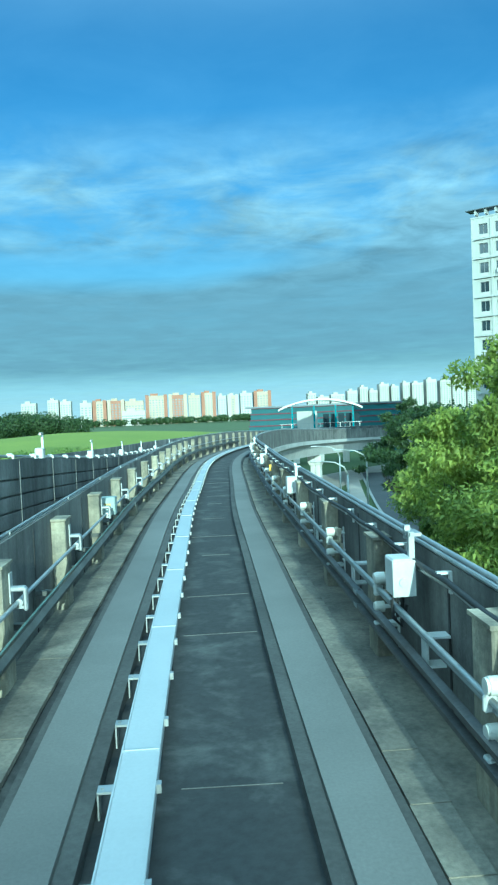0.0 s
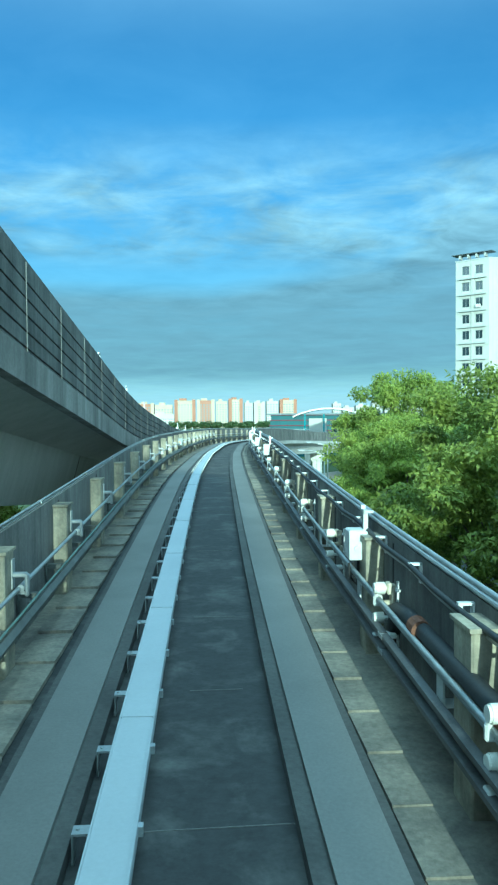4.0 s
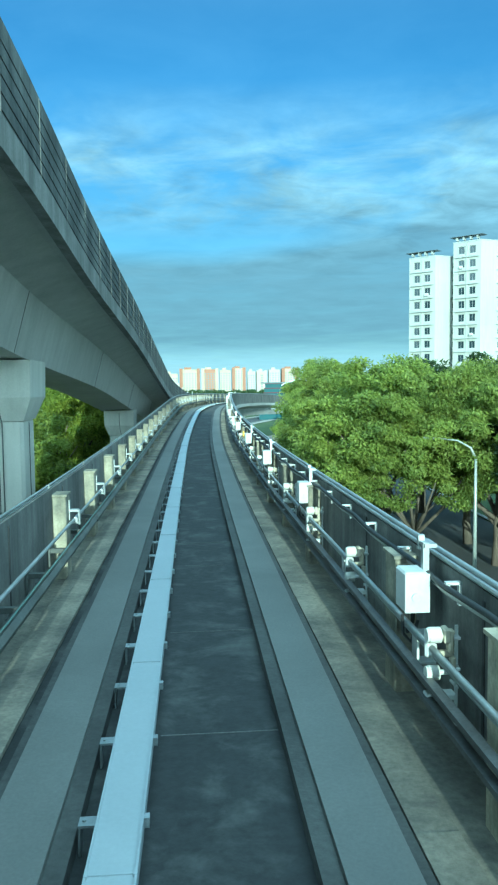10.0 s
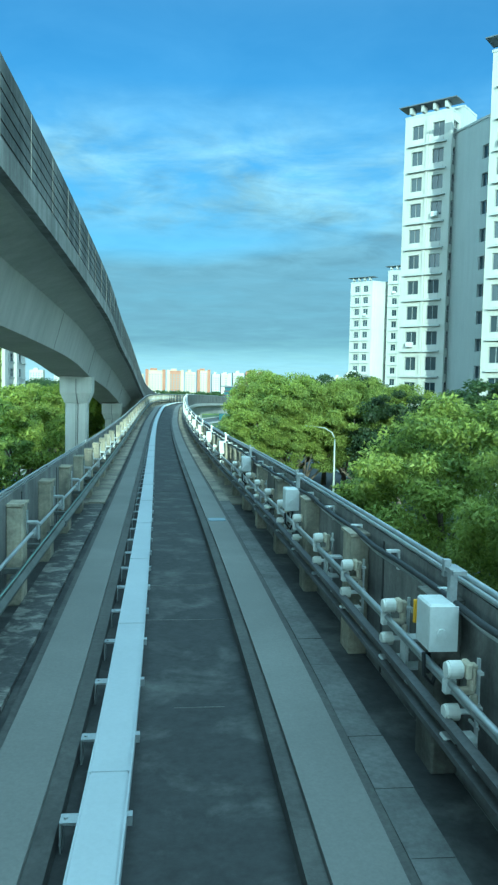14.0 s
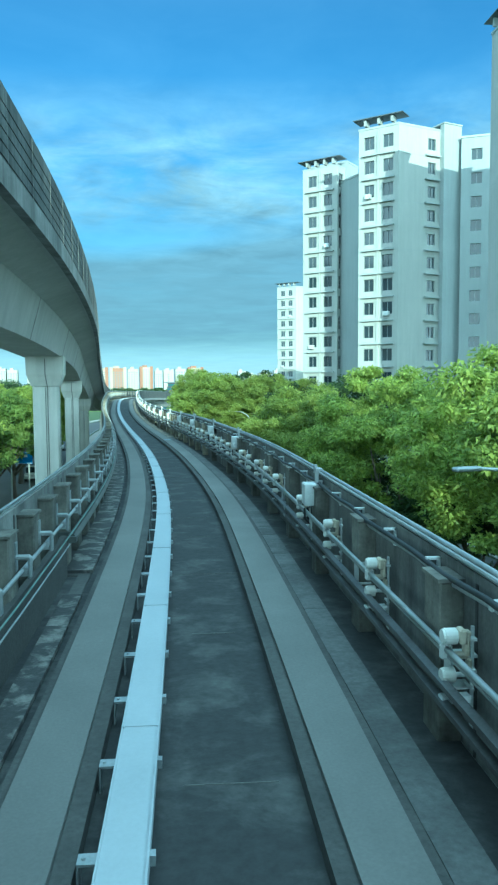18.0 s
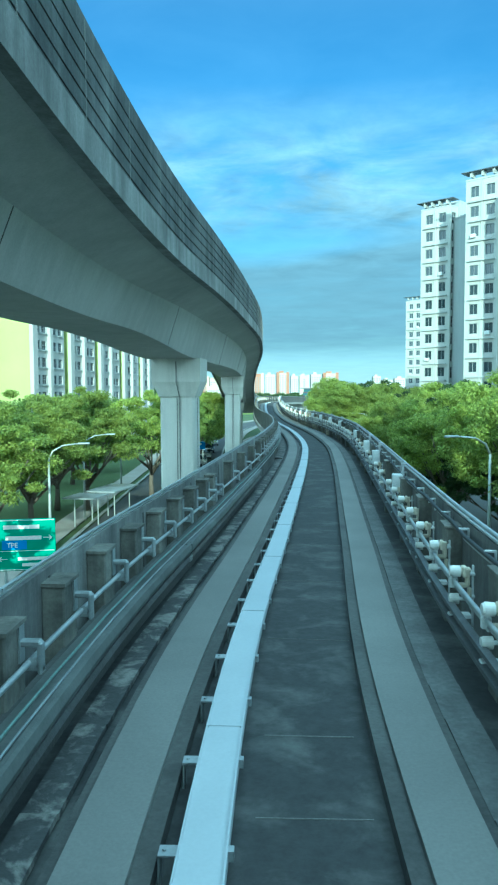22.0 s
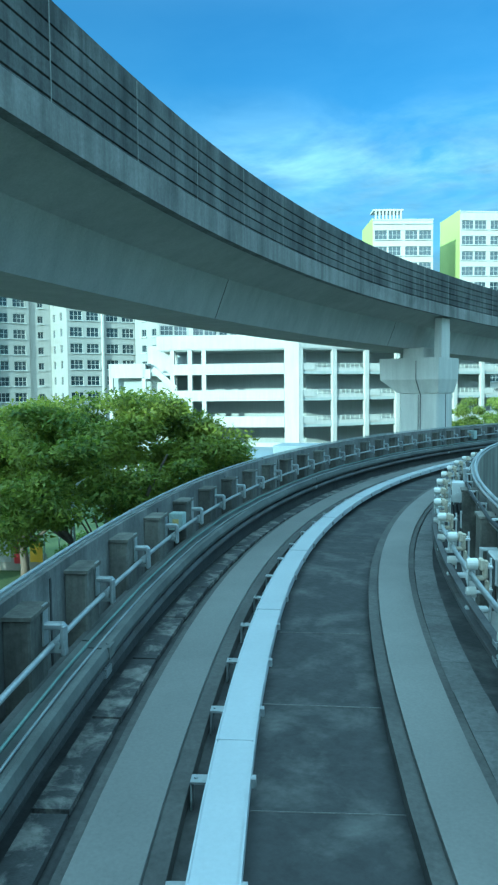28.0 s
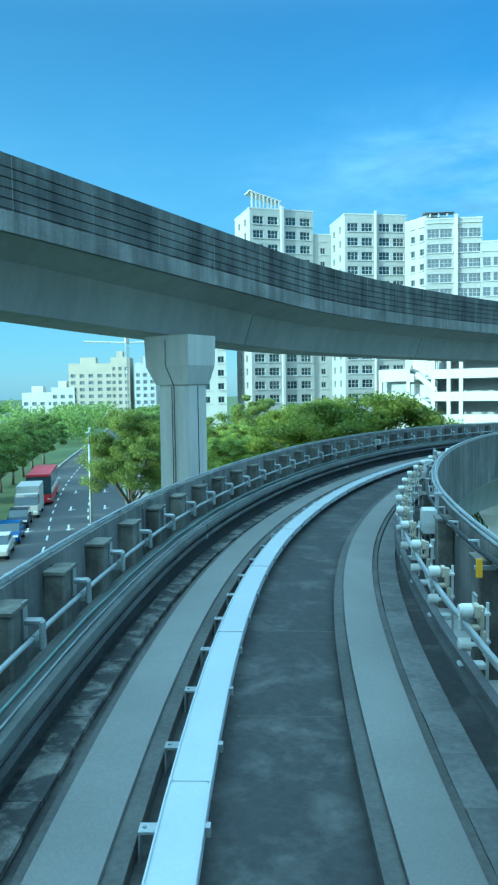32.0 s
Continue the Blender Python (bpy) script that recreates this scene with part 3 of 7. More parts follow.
tagged(part("viaduct_girder", tapered(sweep(B, [(-0.02, 0.25), (-0.02, 0.0), (-0.35, -0.08), (-1.25, -0.42), (-1.62, -1.75), (-3.4, -1.75), (-3.75, -0.42), (-4.65, -0.08), (-4.98, 0.0), (-4.98, 0.25)], SB0, SB1), B), M_GIRDER),
       "grey concrete box girder of the higher viaduct", "girder", kind="structure")
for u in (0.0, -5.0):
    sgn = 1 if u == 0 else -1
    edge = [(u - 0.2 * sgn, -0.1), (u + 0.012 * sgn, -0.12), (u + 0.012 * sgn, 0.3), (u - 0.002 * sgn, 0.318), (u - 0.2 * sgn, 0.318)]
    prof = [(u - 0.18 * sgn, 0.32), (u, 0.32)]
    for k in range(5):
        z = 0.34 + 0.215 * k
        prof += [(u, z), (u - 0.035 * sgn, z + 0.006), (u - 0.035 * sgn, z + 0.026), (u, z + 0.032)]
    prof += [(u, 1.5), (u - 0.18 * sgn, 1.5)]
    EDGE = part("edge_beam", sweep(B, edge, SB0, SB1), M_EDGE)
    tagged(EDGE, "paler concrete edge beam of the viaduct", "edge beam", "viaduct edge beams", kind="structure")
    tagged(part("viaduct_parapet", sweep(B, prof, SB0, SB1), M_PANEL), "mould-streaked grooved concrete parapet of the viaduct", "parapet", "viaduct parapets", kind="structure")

# columns of the high viaduct
def column(line, s, u, top, name="viaduct_column", along=1.25, across=1.3, hl=0.28, hr=0.28, stop=False):
    """u: middle of the shaft; hl, hr: how far the head juts out to either side."""
    m = line.frame_at(s, u, 0)
    p = m.translation
    t = thing(name, "pale concrete column with a flared head under the viaduct" if name == "viaduct_column" else "pale concrete column under the guideway", "column", name.replace("_", " ") + "s", at=(p.x, p.y, 0))
    loc = m.to_3x3().to_4x4()
    h = top
    bm = bmesh.new()
    box(bm, (0, 0, (h - 1.35) / 2), (across, along, h - 1.35), loc, 0.08)
    part("shaft", bm, M_COLUMN, t)
    bm = bmesh.new()
    def ring(z, l, r, b):
        return [bm.verts.new(loc @ Vector((x, y, z))) for x, y in ((-across / 2 - l, -along / 2 - b), (across / 2 + r, -along / 2 - b), (across / 2 + r, along / 2 + b), (-across / 2 - l, along / 2 + b))]
    hb = 0.25 if along > 1.1 else 0.14
    rs = [ring(h - 1.4, 0.03, 0.03, 0.03), ring(h - 0.85, hl, hr, hb), ring(h + 0.02, hl + 0.02, hr + 0.02, hb + 0.02)]
    bm.faces.new(rs[0][::-1]), bm.faces.new(rs[-1])
    for a, b in zip(rs, rs[1:]):
        for k in range(4):
            bm.faces.new((a[k], a[(k + 1) % 4], b[(k + 1) % 4], b[k]))
    part("head", bm, M_COLUMN, t)
    bm = bmesh.new()
    for x, y in ((0.0, -along / 2 - 0.012), (across / 2 + 0.012, 0.0)):
        box(bm, (x, y, (h - 1.4) / 2), (0.02 if y else 0.012, 0.012 if y else 0.02, h - 1.5), loc)
    part("joint_strip", bm, M_GROOVE, t, "dark vertical joint in the shaft")
    if stop:
        bm = bmesh.new()
        box(bm, (across / 2 - 0.16, 0, h + 0.8), (0.3, along * 0.55, 1.62), loc)
        part("side_stop", bm, M_COLUMN, t)
        bm = bmesh.new()
        box(bm, (-0.35, 0, h + 0.23), (0.9, along * 0.7, 0.44), loc, 0.03)
        part("bearing_block", bm, M_COLUMN, t)
    bm = bmesh.new()
    y = -along / 2 - 0.03
    tube(bm, [loc @ Vector(q) for q in ((0.1, y, 0.2), (0.1, y, h - 1.45), (0.02, y - 0.26, h - 0.85), (0.02, y - 0.26, h - 0.1))], 0.016, 6)
    part("drain_pipe", bm, M_DARKSTEEL, t, "dark drain pipe")
    return t


for x, y, u, across, along, hl, hr, stop in ((-2.55, -11.5, -2.3, 1.15, 1.2, .25, .25, False), (-2.55, -36.5, -2.35, 1.15, 1.2, .25, .25, False), (-2.55, -63.6, -2.35, 1.2, 1.2, .25, .25, False),
                                             (-3.9, -94.5, -2.35, 1.3, 1.3, .25, .25, False), (-5.65, -122.6, -1.08, 1.68, 1.5, .75, .12, True), (3.05, -152.5, -1.02, 1.14, .94, .32, .18, False), (16, -173, -1.5, 1.4, 1.4, .4, .3, False)):
    s = B.near(x, y)
    column(B, s, u, B.at(s).z - 1.75 + (0.15 if y < -150 else 0), along=along, across=across, hl=hl, hr=hr, stop=stop)
for x, y in ((0, -52), (0, -80), (-2.6, -108), (-1.5, -135), (9.5, -153), (0, 22), (5, 55), (19, 98)):
    s = A.near(x, y)
    column(A, s, 0, A.at(s).z - 2.1, "guideway_column")

# dark joints between the girder segments
VG = bpy.data.objects["viaduct_girder"]
for s in steps(B.near(14, -170), B.near(-2.4, 1.7), 12.4):
    prof = [(-1.243, -0.425), (-1.613, -1.755), (-1.65, -1.7), (-1.3, -0.4)]
    part("segment_joint", tapered(sweep(B, prof, s, s + 0.02), B), M_PLINTH, VG)


# ---- buildings ----
def facade(bm, a, b, z0, z1, holes, depth=0.25):
    """A wall from a to b (seen from its right-hand side), with real recesses: holes are (x0, x1, h0, h1) along it."""
    a, b = Vector((*a, 0)), Vector((*b, 0))
    d = (b - a); length = d.length; d.normalize()
    inw = Vector((-d.y, d.x, 0))                            # into the building
    xs = sorted({0.0, length, *[h[0] for h in holes], *[h[1] for h in holes]})
    zs = sorted({z0, z1, *[h[2] for h in holes], *[h[3] for h in holes]})
    def P(x, z, k=0.0):
        return bm.verts.new(a + d * x + inw * k + Vector((0, 0, z)))
    for x0, x1 in zip(xs, xs[1:]):
        run = None
        for q0, q1 in zip(zs, zs[1:]):
            cx, cz = (x0 + x1) / 2, (q0 + q1) / 2
            inside = any(h[0] < cx < h[1] and h[2] < cz < h[3] for h in holes)
            if inside:
                if run is not None:
                    bm.faces.new((P(x0, run), P(x1, run), P(x1, q0), P(x0, q0))); run = None
            elif run is None:
                run = q0
        if run is not None:
            bm.faces.new((P(x0, run), P(x1, run), P(x1, z1), P(x0, z1)))
    for x0, x1, q0, q1 in holes:
        c = [(x0, q0), (x1, q0), (x1, q1), (x0, q1)]
        for (p, q), (r, s) in zip(c, c[1:] + c[:1]):
            bm.faces.new((P(p, q), P(r, s), P(r, s, depth), P(p, q, depth)))


def wall_frame(a, b, x, z, k=0.0):
    a, b = Vector((*a, 0)), Vector((*b, 0))
    d = (b - a).normalized()
    inw = Vector((-d.y, d.x, 0))
    p = a + d * x + inw * k
    return Matrix(((d.x, inw.x, 0, p.x), (d.y, inw.y, 0, p.y), (0, 0, 1, z), (0, 0, 0, 1)))


WINDOWS = {}


def window_mesh(w, h, cols, rows, frame_mat):
    key = (round(w, 2), round(h, 2), cols, rows, frame_mat.name)
    if key not in WINDOWS:
        f = bmesh.new()
        t = 0.05
        xs = sorted(q for i in range(cols + 1) for q in (-w / 2 + (w - t) * i / cols, -w / 2 + (w - t) * i / cols + t))
        zs = sorted(q for j in range(rows + 1) for q in ((h - t) * j / rows, (h - t) * j / rows + t))
        vf = [[f.verts.new((x, -0.04, z)) for z in zs] for x in xs]
        vb = [[f.verts.new((x, 0.04, z)) for z in zs] for x in xs]
        bar = lambda i, j: 0 <= i < len(xs) - 1 and 0 <= j < len(zs) - 1 and not (i % 2 and j % 2)
        for i in range(len(xs) - 1):
            for j in range(len(zs) - 1):
                if not bar(i, j):
                    continue
                f.faces.new((vf[i][j], vf[i + 1][j], vf[i + 1][j + 1], vf[i][j + 1]))
                f.faces.new((vb[i][j], vb[i][j + 1], vb[i + 1][j + 1], vb[i + 1][j]))
                for di, dj, p, q in ((-1, 0, (i, j), (i, j + 1)), (1, 0, (i + 1, j), (i + 1, j + 1)), (0, -1, (i, j), (i + 1, j)), (0, 1, (i, j + 1), (i + 1, j + 1))):
                    if not bar(i + di, j + dj):
                        f.faces.new((vf[p[0]][p[1]], vf[q[0]][q[1]], vb[q[0]][q[1]], vb[p[0]][p[1]]))
        bmesh.ops.recalc_face_normals(f, faces=f.faces)
        me = bpy.data.meshes.new("window"); f.to_mesh(me); f.free(); me.materials.append(frame_mat)
        g = bmesh.new()
        box(g, (0, 0.06, h / 2), (w - 0.02, 0.02, h - 0.02))
        mg = bpy.data.meshes.new("pane"); g.to_mesh(mg); g.free(); mg.materials.append(M_GLASS)
        WINDOWS[key] = (me, mg)
    return WINDOWS[key]


def add_window(parent, a, b, x, z, w, h, cols=2, rows=1, depth=0.25):
    me, mg = window_mesh(w, h, cols, rows, M_LEDGE if w > 2 else M_FRAME)
    ob = shared("window", me, parent, wall_frame(a, b, x, z, depth - 0.07))
    shared("pane", mg, ob)
    return ob


def block(name, label, foot, top, faces, wall, storey=2.8, base=0.0, group="apartment blocks", canopy=(), parapet=0.9, low=7.0):
    """A block of flats. foot: corners anticlockwise. faces: {edge: [(x, width, sill, height, cols, rows)]} window columns; {edge: None} blank."""
    t = thing(name, label, "apartment block", group)
    bm = bmesh.new()
    n = len(foot)
    wins = []
    for i in range(n):
        a, b = foot[i], foot[(i + 1) % n]
        L = (Vector(b) - Vector(a)).length
        cols = faces.get(i) or []
        holes = []
        nst = int((top - 0.2 - base) / storey)
        for x, w, sill, h, c, r in cols:
            for k in range(nst):
                z = base + k * storey + sill
                if z > low and z + h < top - 0.4 and x - w / 2 > 0.05 and x + w / 2 < L - 0.05:
                    holes.append((x - w / 2, x + w / 2, z, z + h))
                    wins.append((a, b, x, z, w, h, c, r))
        facade(bm, a, b, base, top, holes)
    vs = [bm.verts.new((x, y, top)) for x, y in foot]
    bm.faces.new(vs)
    bmesh.ops.remove_doubles(bm, verts=bm.verts, dist=0.0005)
    part("wall", bm, wall, t)
    for w in wins:
        add_window(t, *w)
    if parapet:
        c = sum((Vector(p) for p in foot), Vector((0, 0))) / n
        bm = bmesh.new()
        lo = [bm.verts.new((*(c + (Vector(p) - c) * 1.015), top + 0.003)) for p in foot]
        hi = [bm.verts.new((*(c + (Vector(p) - c) * 1.015), top + 0.25)) for p in foot]
        bm.faces.new(hi), bm.faces.new(lo[::-1])
        for i in range(n):
            bm.faces.new((lo[i], lo[(i + 1) % n], hi[(i + 1) % n], hi[i]))
        part("roof", bm, M_LEDGE, t, "pale roof slab")
    return t


def ledges(t, a, b, xs, zs, depth=0.35):
    """Sun ledges: one object for each, proud of the wall from a to b."""
    cache = {}
    for x0, x1 in xs:
        w = round(x1 - x0, 3)
        if w not in cache:
            bm = bmesh.new()
            box(bm, (0, -depth / 2, 0), (w, depth, 0.16))
            me = bpy.data.meshes.new("ledge"); bm.to_mesh(me); bm.free(); me.materials.append(M_LEDGE)
            cache[w] = me
        for z in zs:
            shared("ledge", cache[w], t, wall_frame(a, b, (x0 + x1) / 2, z))


def canopy(t, a, b, z, over=0.8, label="dark flat roof canopy on short posts"):
    m = wall_frame(a, b, 0, z)
    L = (Vector((*b, 0)) - Vector((*a, 0))).length
    bm = bmesh.new()
    box(bm, (L / 2, 0.6, 0.98), (L + 1.5 * over, 2.2, 0.1), m)
    c = part("canopy", bm, M_ROOF, t, label)
    n = max(3, int(L / 1.3))
    for i in range(n):
        bm = bmesh.new()
        box(bm, (L * (i + 0.5) / n, 0.35, 0.56), (0.28, 1.1, 0.7), m)
        part("canopy_post", bm, M_LEDGE, c)


def rows_of(base, top, storey, off):
    k, out = 0, []
    while base + k * storey + off < top - 0.5:
        out.append(base + k * storey + off); k += 1
    return out


def tower_bay(name, label, p0, e1, w1, e2, w2, top, wall=M_CREAM, side=True, roof=True):
    """A slim tower: a windowed bay w1 wide along e1 and a side w2 long along e2."""
    a = Vector(p0); b = a + Vector(e1).normalized() * w1; c = b + Vector(e2).normalized() * w2; d = c + (a - b)
    foot = [tuple(a), tuple(b), tuple(c), tuple(d)]
    wx = w1 / 2
    cols = [(wx - 1.2, 1.3, 0.95, 1.5, 2, 1), (wx + 1.2, 1.3, 0.95, 1.5, 2, 1)]
    base = top - 0.5 - 14 * 2.8
    t = block(name, label, foot, top, {0: cols, 1: ([(w2 * 0.55, 1.2, 0.95, 1.35, 2, 1)] if side else [(w2 / 2, 1.5, 0.6, 1.9, 2, 3)])}, wall, 2.8, base)
    zs = [z for z in rows_of(base, top, 2.8, 0.25) if z > 6.2]
    ledges(t, foot[0], foot[1], [(0.5, w1 - 0.5)], zs)
    bm = bmesh.new()
    box(bm, (w1 / 2, -0.08, (top + base) / 2), (0.3, 0.16, top - base - 0.5), wall_frame(foot[0], foot[1], 0, 0))
    part("fin", bm, wall, t)
    if side:
        ledges(t, foot[1], foot[2], [(w2 * 0.55 - 1.1, w2 * 0.55 + 1.1)], zs, 0.4)
        bm = bmesh.new(); box(bm, (w2 * 0.84, -0.35, (top + base) / 2 + 0.4), (w2 * 0.3, 0.7, top - base + 0.8), wall_frame(foot[1], foot[2], 0, 0)); part("side_block", bm, M_GREYWALL, t, "pale blue-grey stepped side block")
        bm = bmesh.new(); box(bm, (w2 * 0.84, 0.6, top + 0.86), (w2 * 0.32, 2.8, 0.14), wall_frame(foot[1], foot[2], 0, 0)); part("coping", bm, M_LEDGE, t)
        for z in zs[1::2]:
            bm = bmesh.new(); box(bm, (w2 * 0.22, -0.006, z - 0.1), (w2 * 0.4, 0.012, 0.04), wall_frame(foot[1], foot[2], 0, 0)); part("wall_groove", bm, M_LEDGE, t)
    for i, z in enumerate(zs):
        if (i * 7 + int(p0[0])) % 5 == 1:
            bm = bmesh.new(); box(bm, (wx + (-1.2 if i % 2 else 1.2), -0.3, z + 0.75), (0.75, 0.5, 0.55), wall_frame(foot[0], foot[1], 0, 0), 0.03); part("air_conditioner", bm, M_BOX, t, "white air conditioner under a window")
    # panels under the windows
    bm = bmesh.new()
    box(bm, (0, -0.03, 0), (1.2, 0.05, 0.5)); me = bpy.data.meshes.new("window_panel"); bm.to_mesh(me); bm.free(); me.materials.append(M_WHITEWALL)
    for z in zs:
        for s in (-1.2, 1.2):
            shared("window_panel", me, t, wall_frame(foot[0], foot[1], wx + s, z + 0.42))
    if base > 0.2:
        bm = bmesh.new()
        cc = (a + b + c + d) / 4
        q = [cc + (p - cc) * 0.97 for p in (a, b, c, d)]
        lo, hi = [bm.verts.new((*p, 0)) for p in q], [bm.verts.new((*p, base)) for p in q]
        for i in range(4):
            bm.faces.new((lo[i], lo[(i + 1) % 4], hi[(i + 1) % 4], hi[i]))
        part("void_deck", bm, M_GREYWALL, t)
    if roof:
        canopy(t, foot[0], foot[1], top + 0.25)
    return t


E1, E2 = (0.73, -0.68), (0.96, 0.28)
tower_bay("apartment_tower", "cream apartment tower with paired windows and a dark roof canopy", (25.75, 4.46), E1, 5.4, (0.68, 0.73), 2.4, 40.6, side=False)
block("apartment_block", "blue-grey recessed link with small windows beside a cream tower", [(31.6, 2.3), (34.1, 5.0), (29.7, 9.1), (27.2, 6.4)], 41.6, {0: [(1.5, 1.2, 0.95, 1.35, 2, 1), (2.9, 0.6, 0.95, 1.35, 1, 1)]}, M_GREYWALL)
tower_bay("apartment_tower", "cream apartment tower with a blank gable and window bay", (28.42, -12.02), E1, 5.1, E2, 9.0, 40.9)
TOWER_D = [(32.4, -36.7), (31.95, -42.0), (41.4, -42.6), (41.9, -37.3)]
t = block("apartment_tower", "pale apartment tower with a blank wall behind roadside trees", TOWER_D, 41.5, {3: [(3.0, 1.2, 0.95, 1.35, 2, 1), (6.0, 1.2, 0.95, 1.35, 2, 1)]}, M_WHITEWALL)
canopy(t, TOWER_D[0], TOWER_D[1], 41.75)
for z in rows_of(8.4, 41, 2.8, 0.3)[1::2]:
    bm = bmesh.new(); box(bm, (2.6, -0.006, z), (5.2, 0.012, 0.04), wall_frame(TOWER_D[0], TOWER_D[1], 0, 0)); part("wall_groove", bm, M_LEDGE, t)
# widened eastwards, out of view, to shade the pale wing behind
WING_D = [(31.6, -42.02), (31.0, -50.5), (50.0, -51.9), (50.6, -43.4)]
t = block("apartment_block", "pale blue-green stepped block with short ledges beside its tower", WING_D, 42.3, {}, M_GREYWALL)
ledges(t, WING_D[0], WING_D[1], [(0.05, 1.5)], rows_of(8.4, 41, 2.8, 0.3), 0.4)
bm = bmesh.new(); box(bm, (0.75, -0.14, 21.2), (0.5, 0.28, 42.2), wall_frame(WING_D[0], WING_D[1], 0, 0)); part("wall_rib", bm, M_GREYWALL, t)
tower_bay("apartment_tower", "cream apartment tower beyond the tree crowns", (45.0, 106.7), E1, 6.0, E2, 9.0, 37.6)
tower_bay("apartment_tower", "cream apartment tower beside its twin beyond the trees", (53.0, 101.7), E1, 6.0, E2, 9.0, 40.0)
block("apartment_block", "pale blue-grey link block between two towers", [(30.4, 1.6), (33.5, -9), (44, -6), (41, 6)], 38.5,
      {0: [(5.2, 1.2, 0.95, 1.35, 2, 1), (8.8, 1.2, 0.95, 1.35, 2, 1)]}, M_GREYWALL)
block("apartment_block", "pale apartment wing set back from the tower", [(40.5, -14.5), (47, -18), (53, -8), (46, -4)], 40.0,
      {0: [(1.8, 1.3, 0.95, 1.35, 2, 1)]}, M_GREYWALL)
block("apartment_block", "pale wing joining two far towers", [(50, 104), (54, 104.5), (56, 112), (49, 112)], 37,
      {0: [(1.8, 1.2, 0.95, 1.35, 2, 1)]}, M_GREYWALL)
# unseen blocks, added behind the curve to shade the line but not the towers
block("apartment_block", "unseen plain slab added behind the curve to shade the line", [(-9, -215), (11, -215), (11, -203), (-9, -203)], 42.3, {}, M_GREYWALL)
block("apartment_block", "unseen lower wing added to shade the curve and lower tree crowns", [(11.3, -215), (52, -215), (52, -203), (11.3, -203)], 34, {}, M_GREYWALL)
# another unseen slab, added to keep the bright low sky off the curve
block("apartment_block", "unseen plain slab added east of the curve to block sky light", [(56, -200), (68, -200), (68, -135), (56, -135)], 34, {}, M_GREYWALL)

# unseen shaft, added so its shadow runs along the track like the train's
t = thing("lift_tower", "unseen grey shaft added to shade the middle of the track", "tower")
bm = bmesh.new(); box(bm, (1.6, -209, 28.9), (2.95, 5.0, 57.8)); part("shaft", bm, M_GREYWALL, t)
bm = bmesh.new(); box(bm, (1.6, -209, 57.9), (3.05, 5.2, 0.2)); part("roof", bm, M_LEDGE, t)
# unseen wing, added so the trees by the curve stand in its shadow
block("apartment_block", "unseen west wing added to shade the trees by the curve", [(-24, -215), (-9.3, -215), (-9.3, -203), (-24, -203)], 26.5, {}, M_GREYWALL)


# ---- left estate: car park, shop, slabs ----
def solid(bm, foot, z0, z1):
    lo, hi = [bm.verts.new((x, y, z0)) for x, y in foot], [bm.verts.new((x, y, z1)) for x, y in foot]
    bm.faces.new(hi), bm.faces.new(lo[::-1])
    n = len(foot)
    for i in range(n):
        bm.faces.new((lo[i], lo[(i + 1) % n], hi[(i + 1) % n], hi[i]))
    return bm


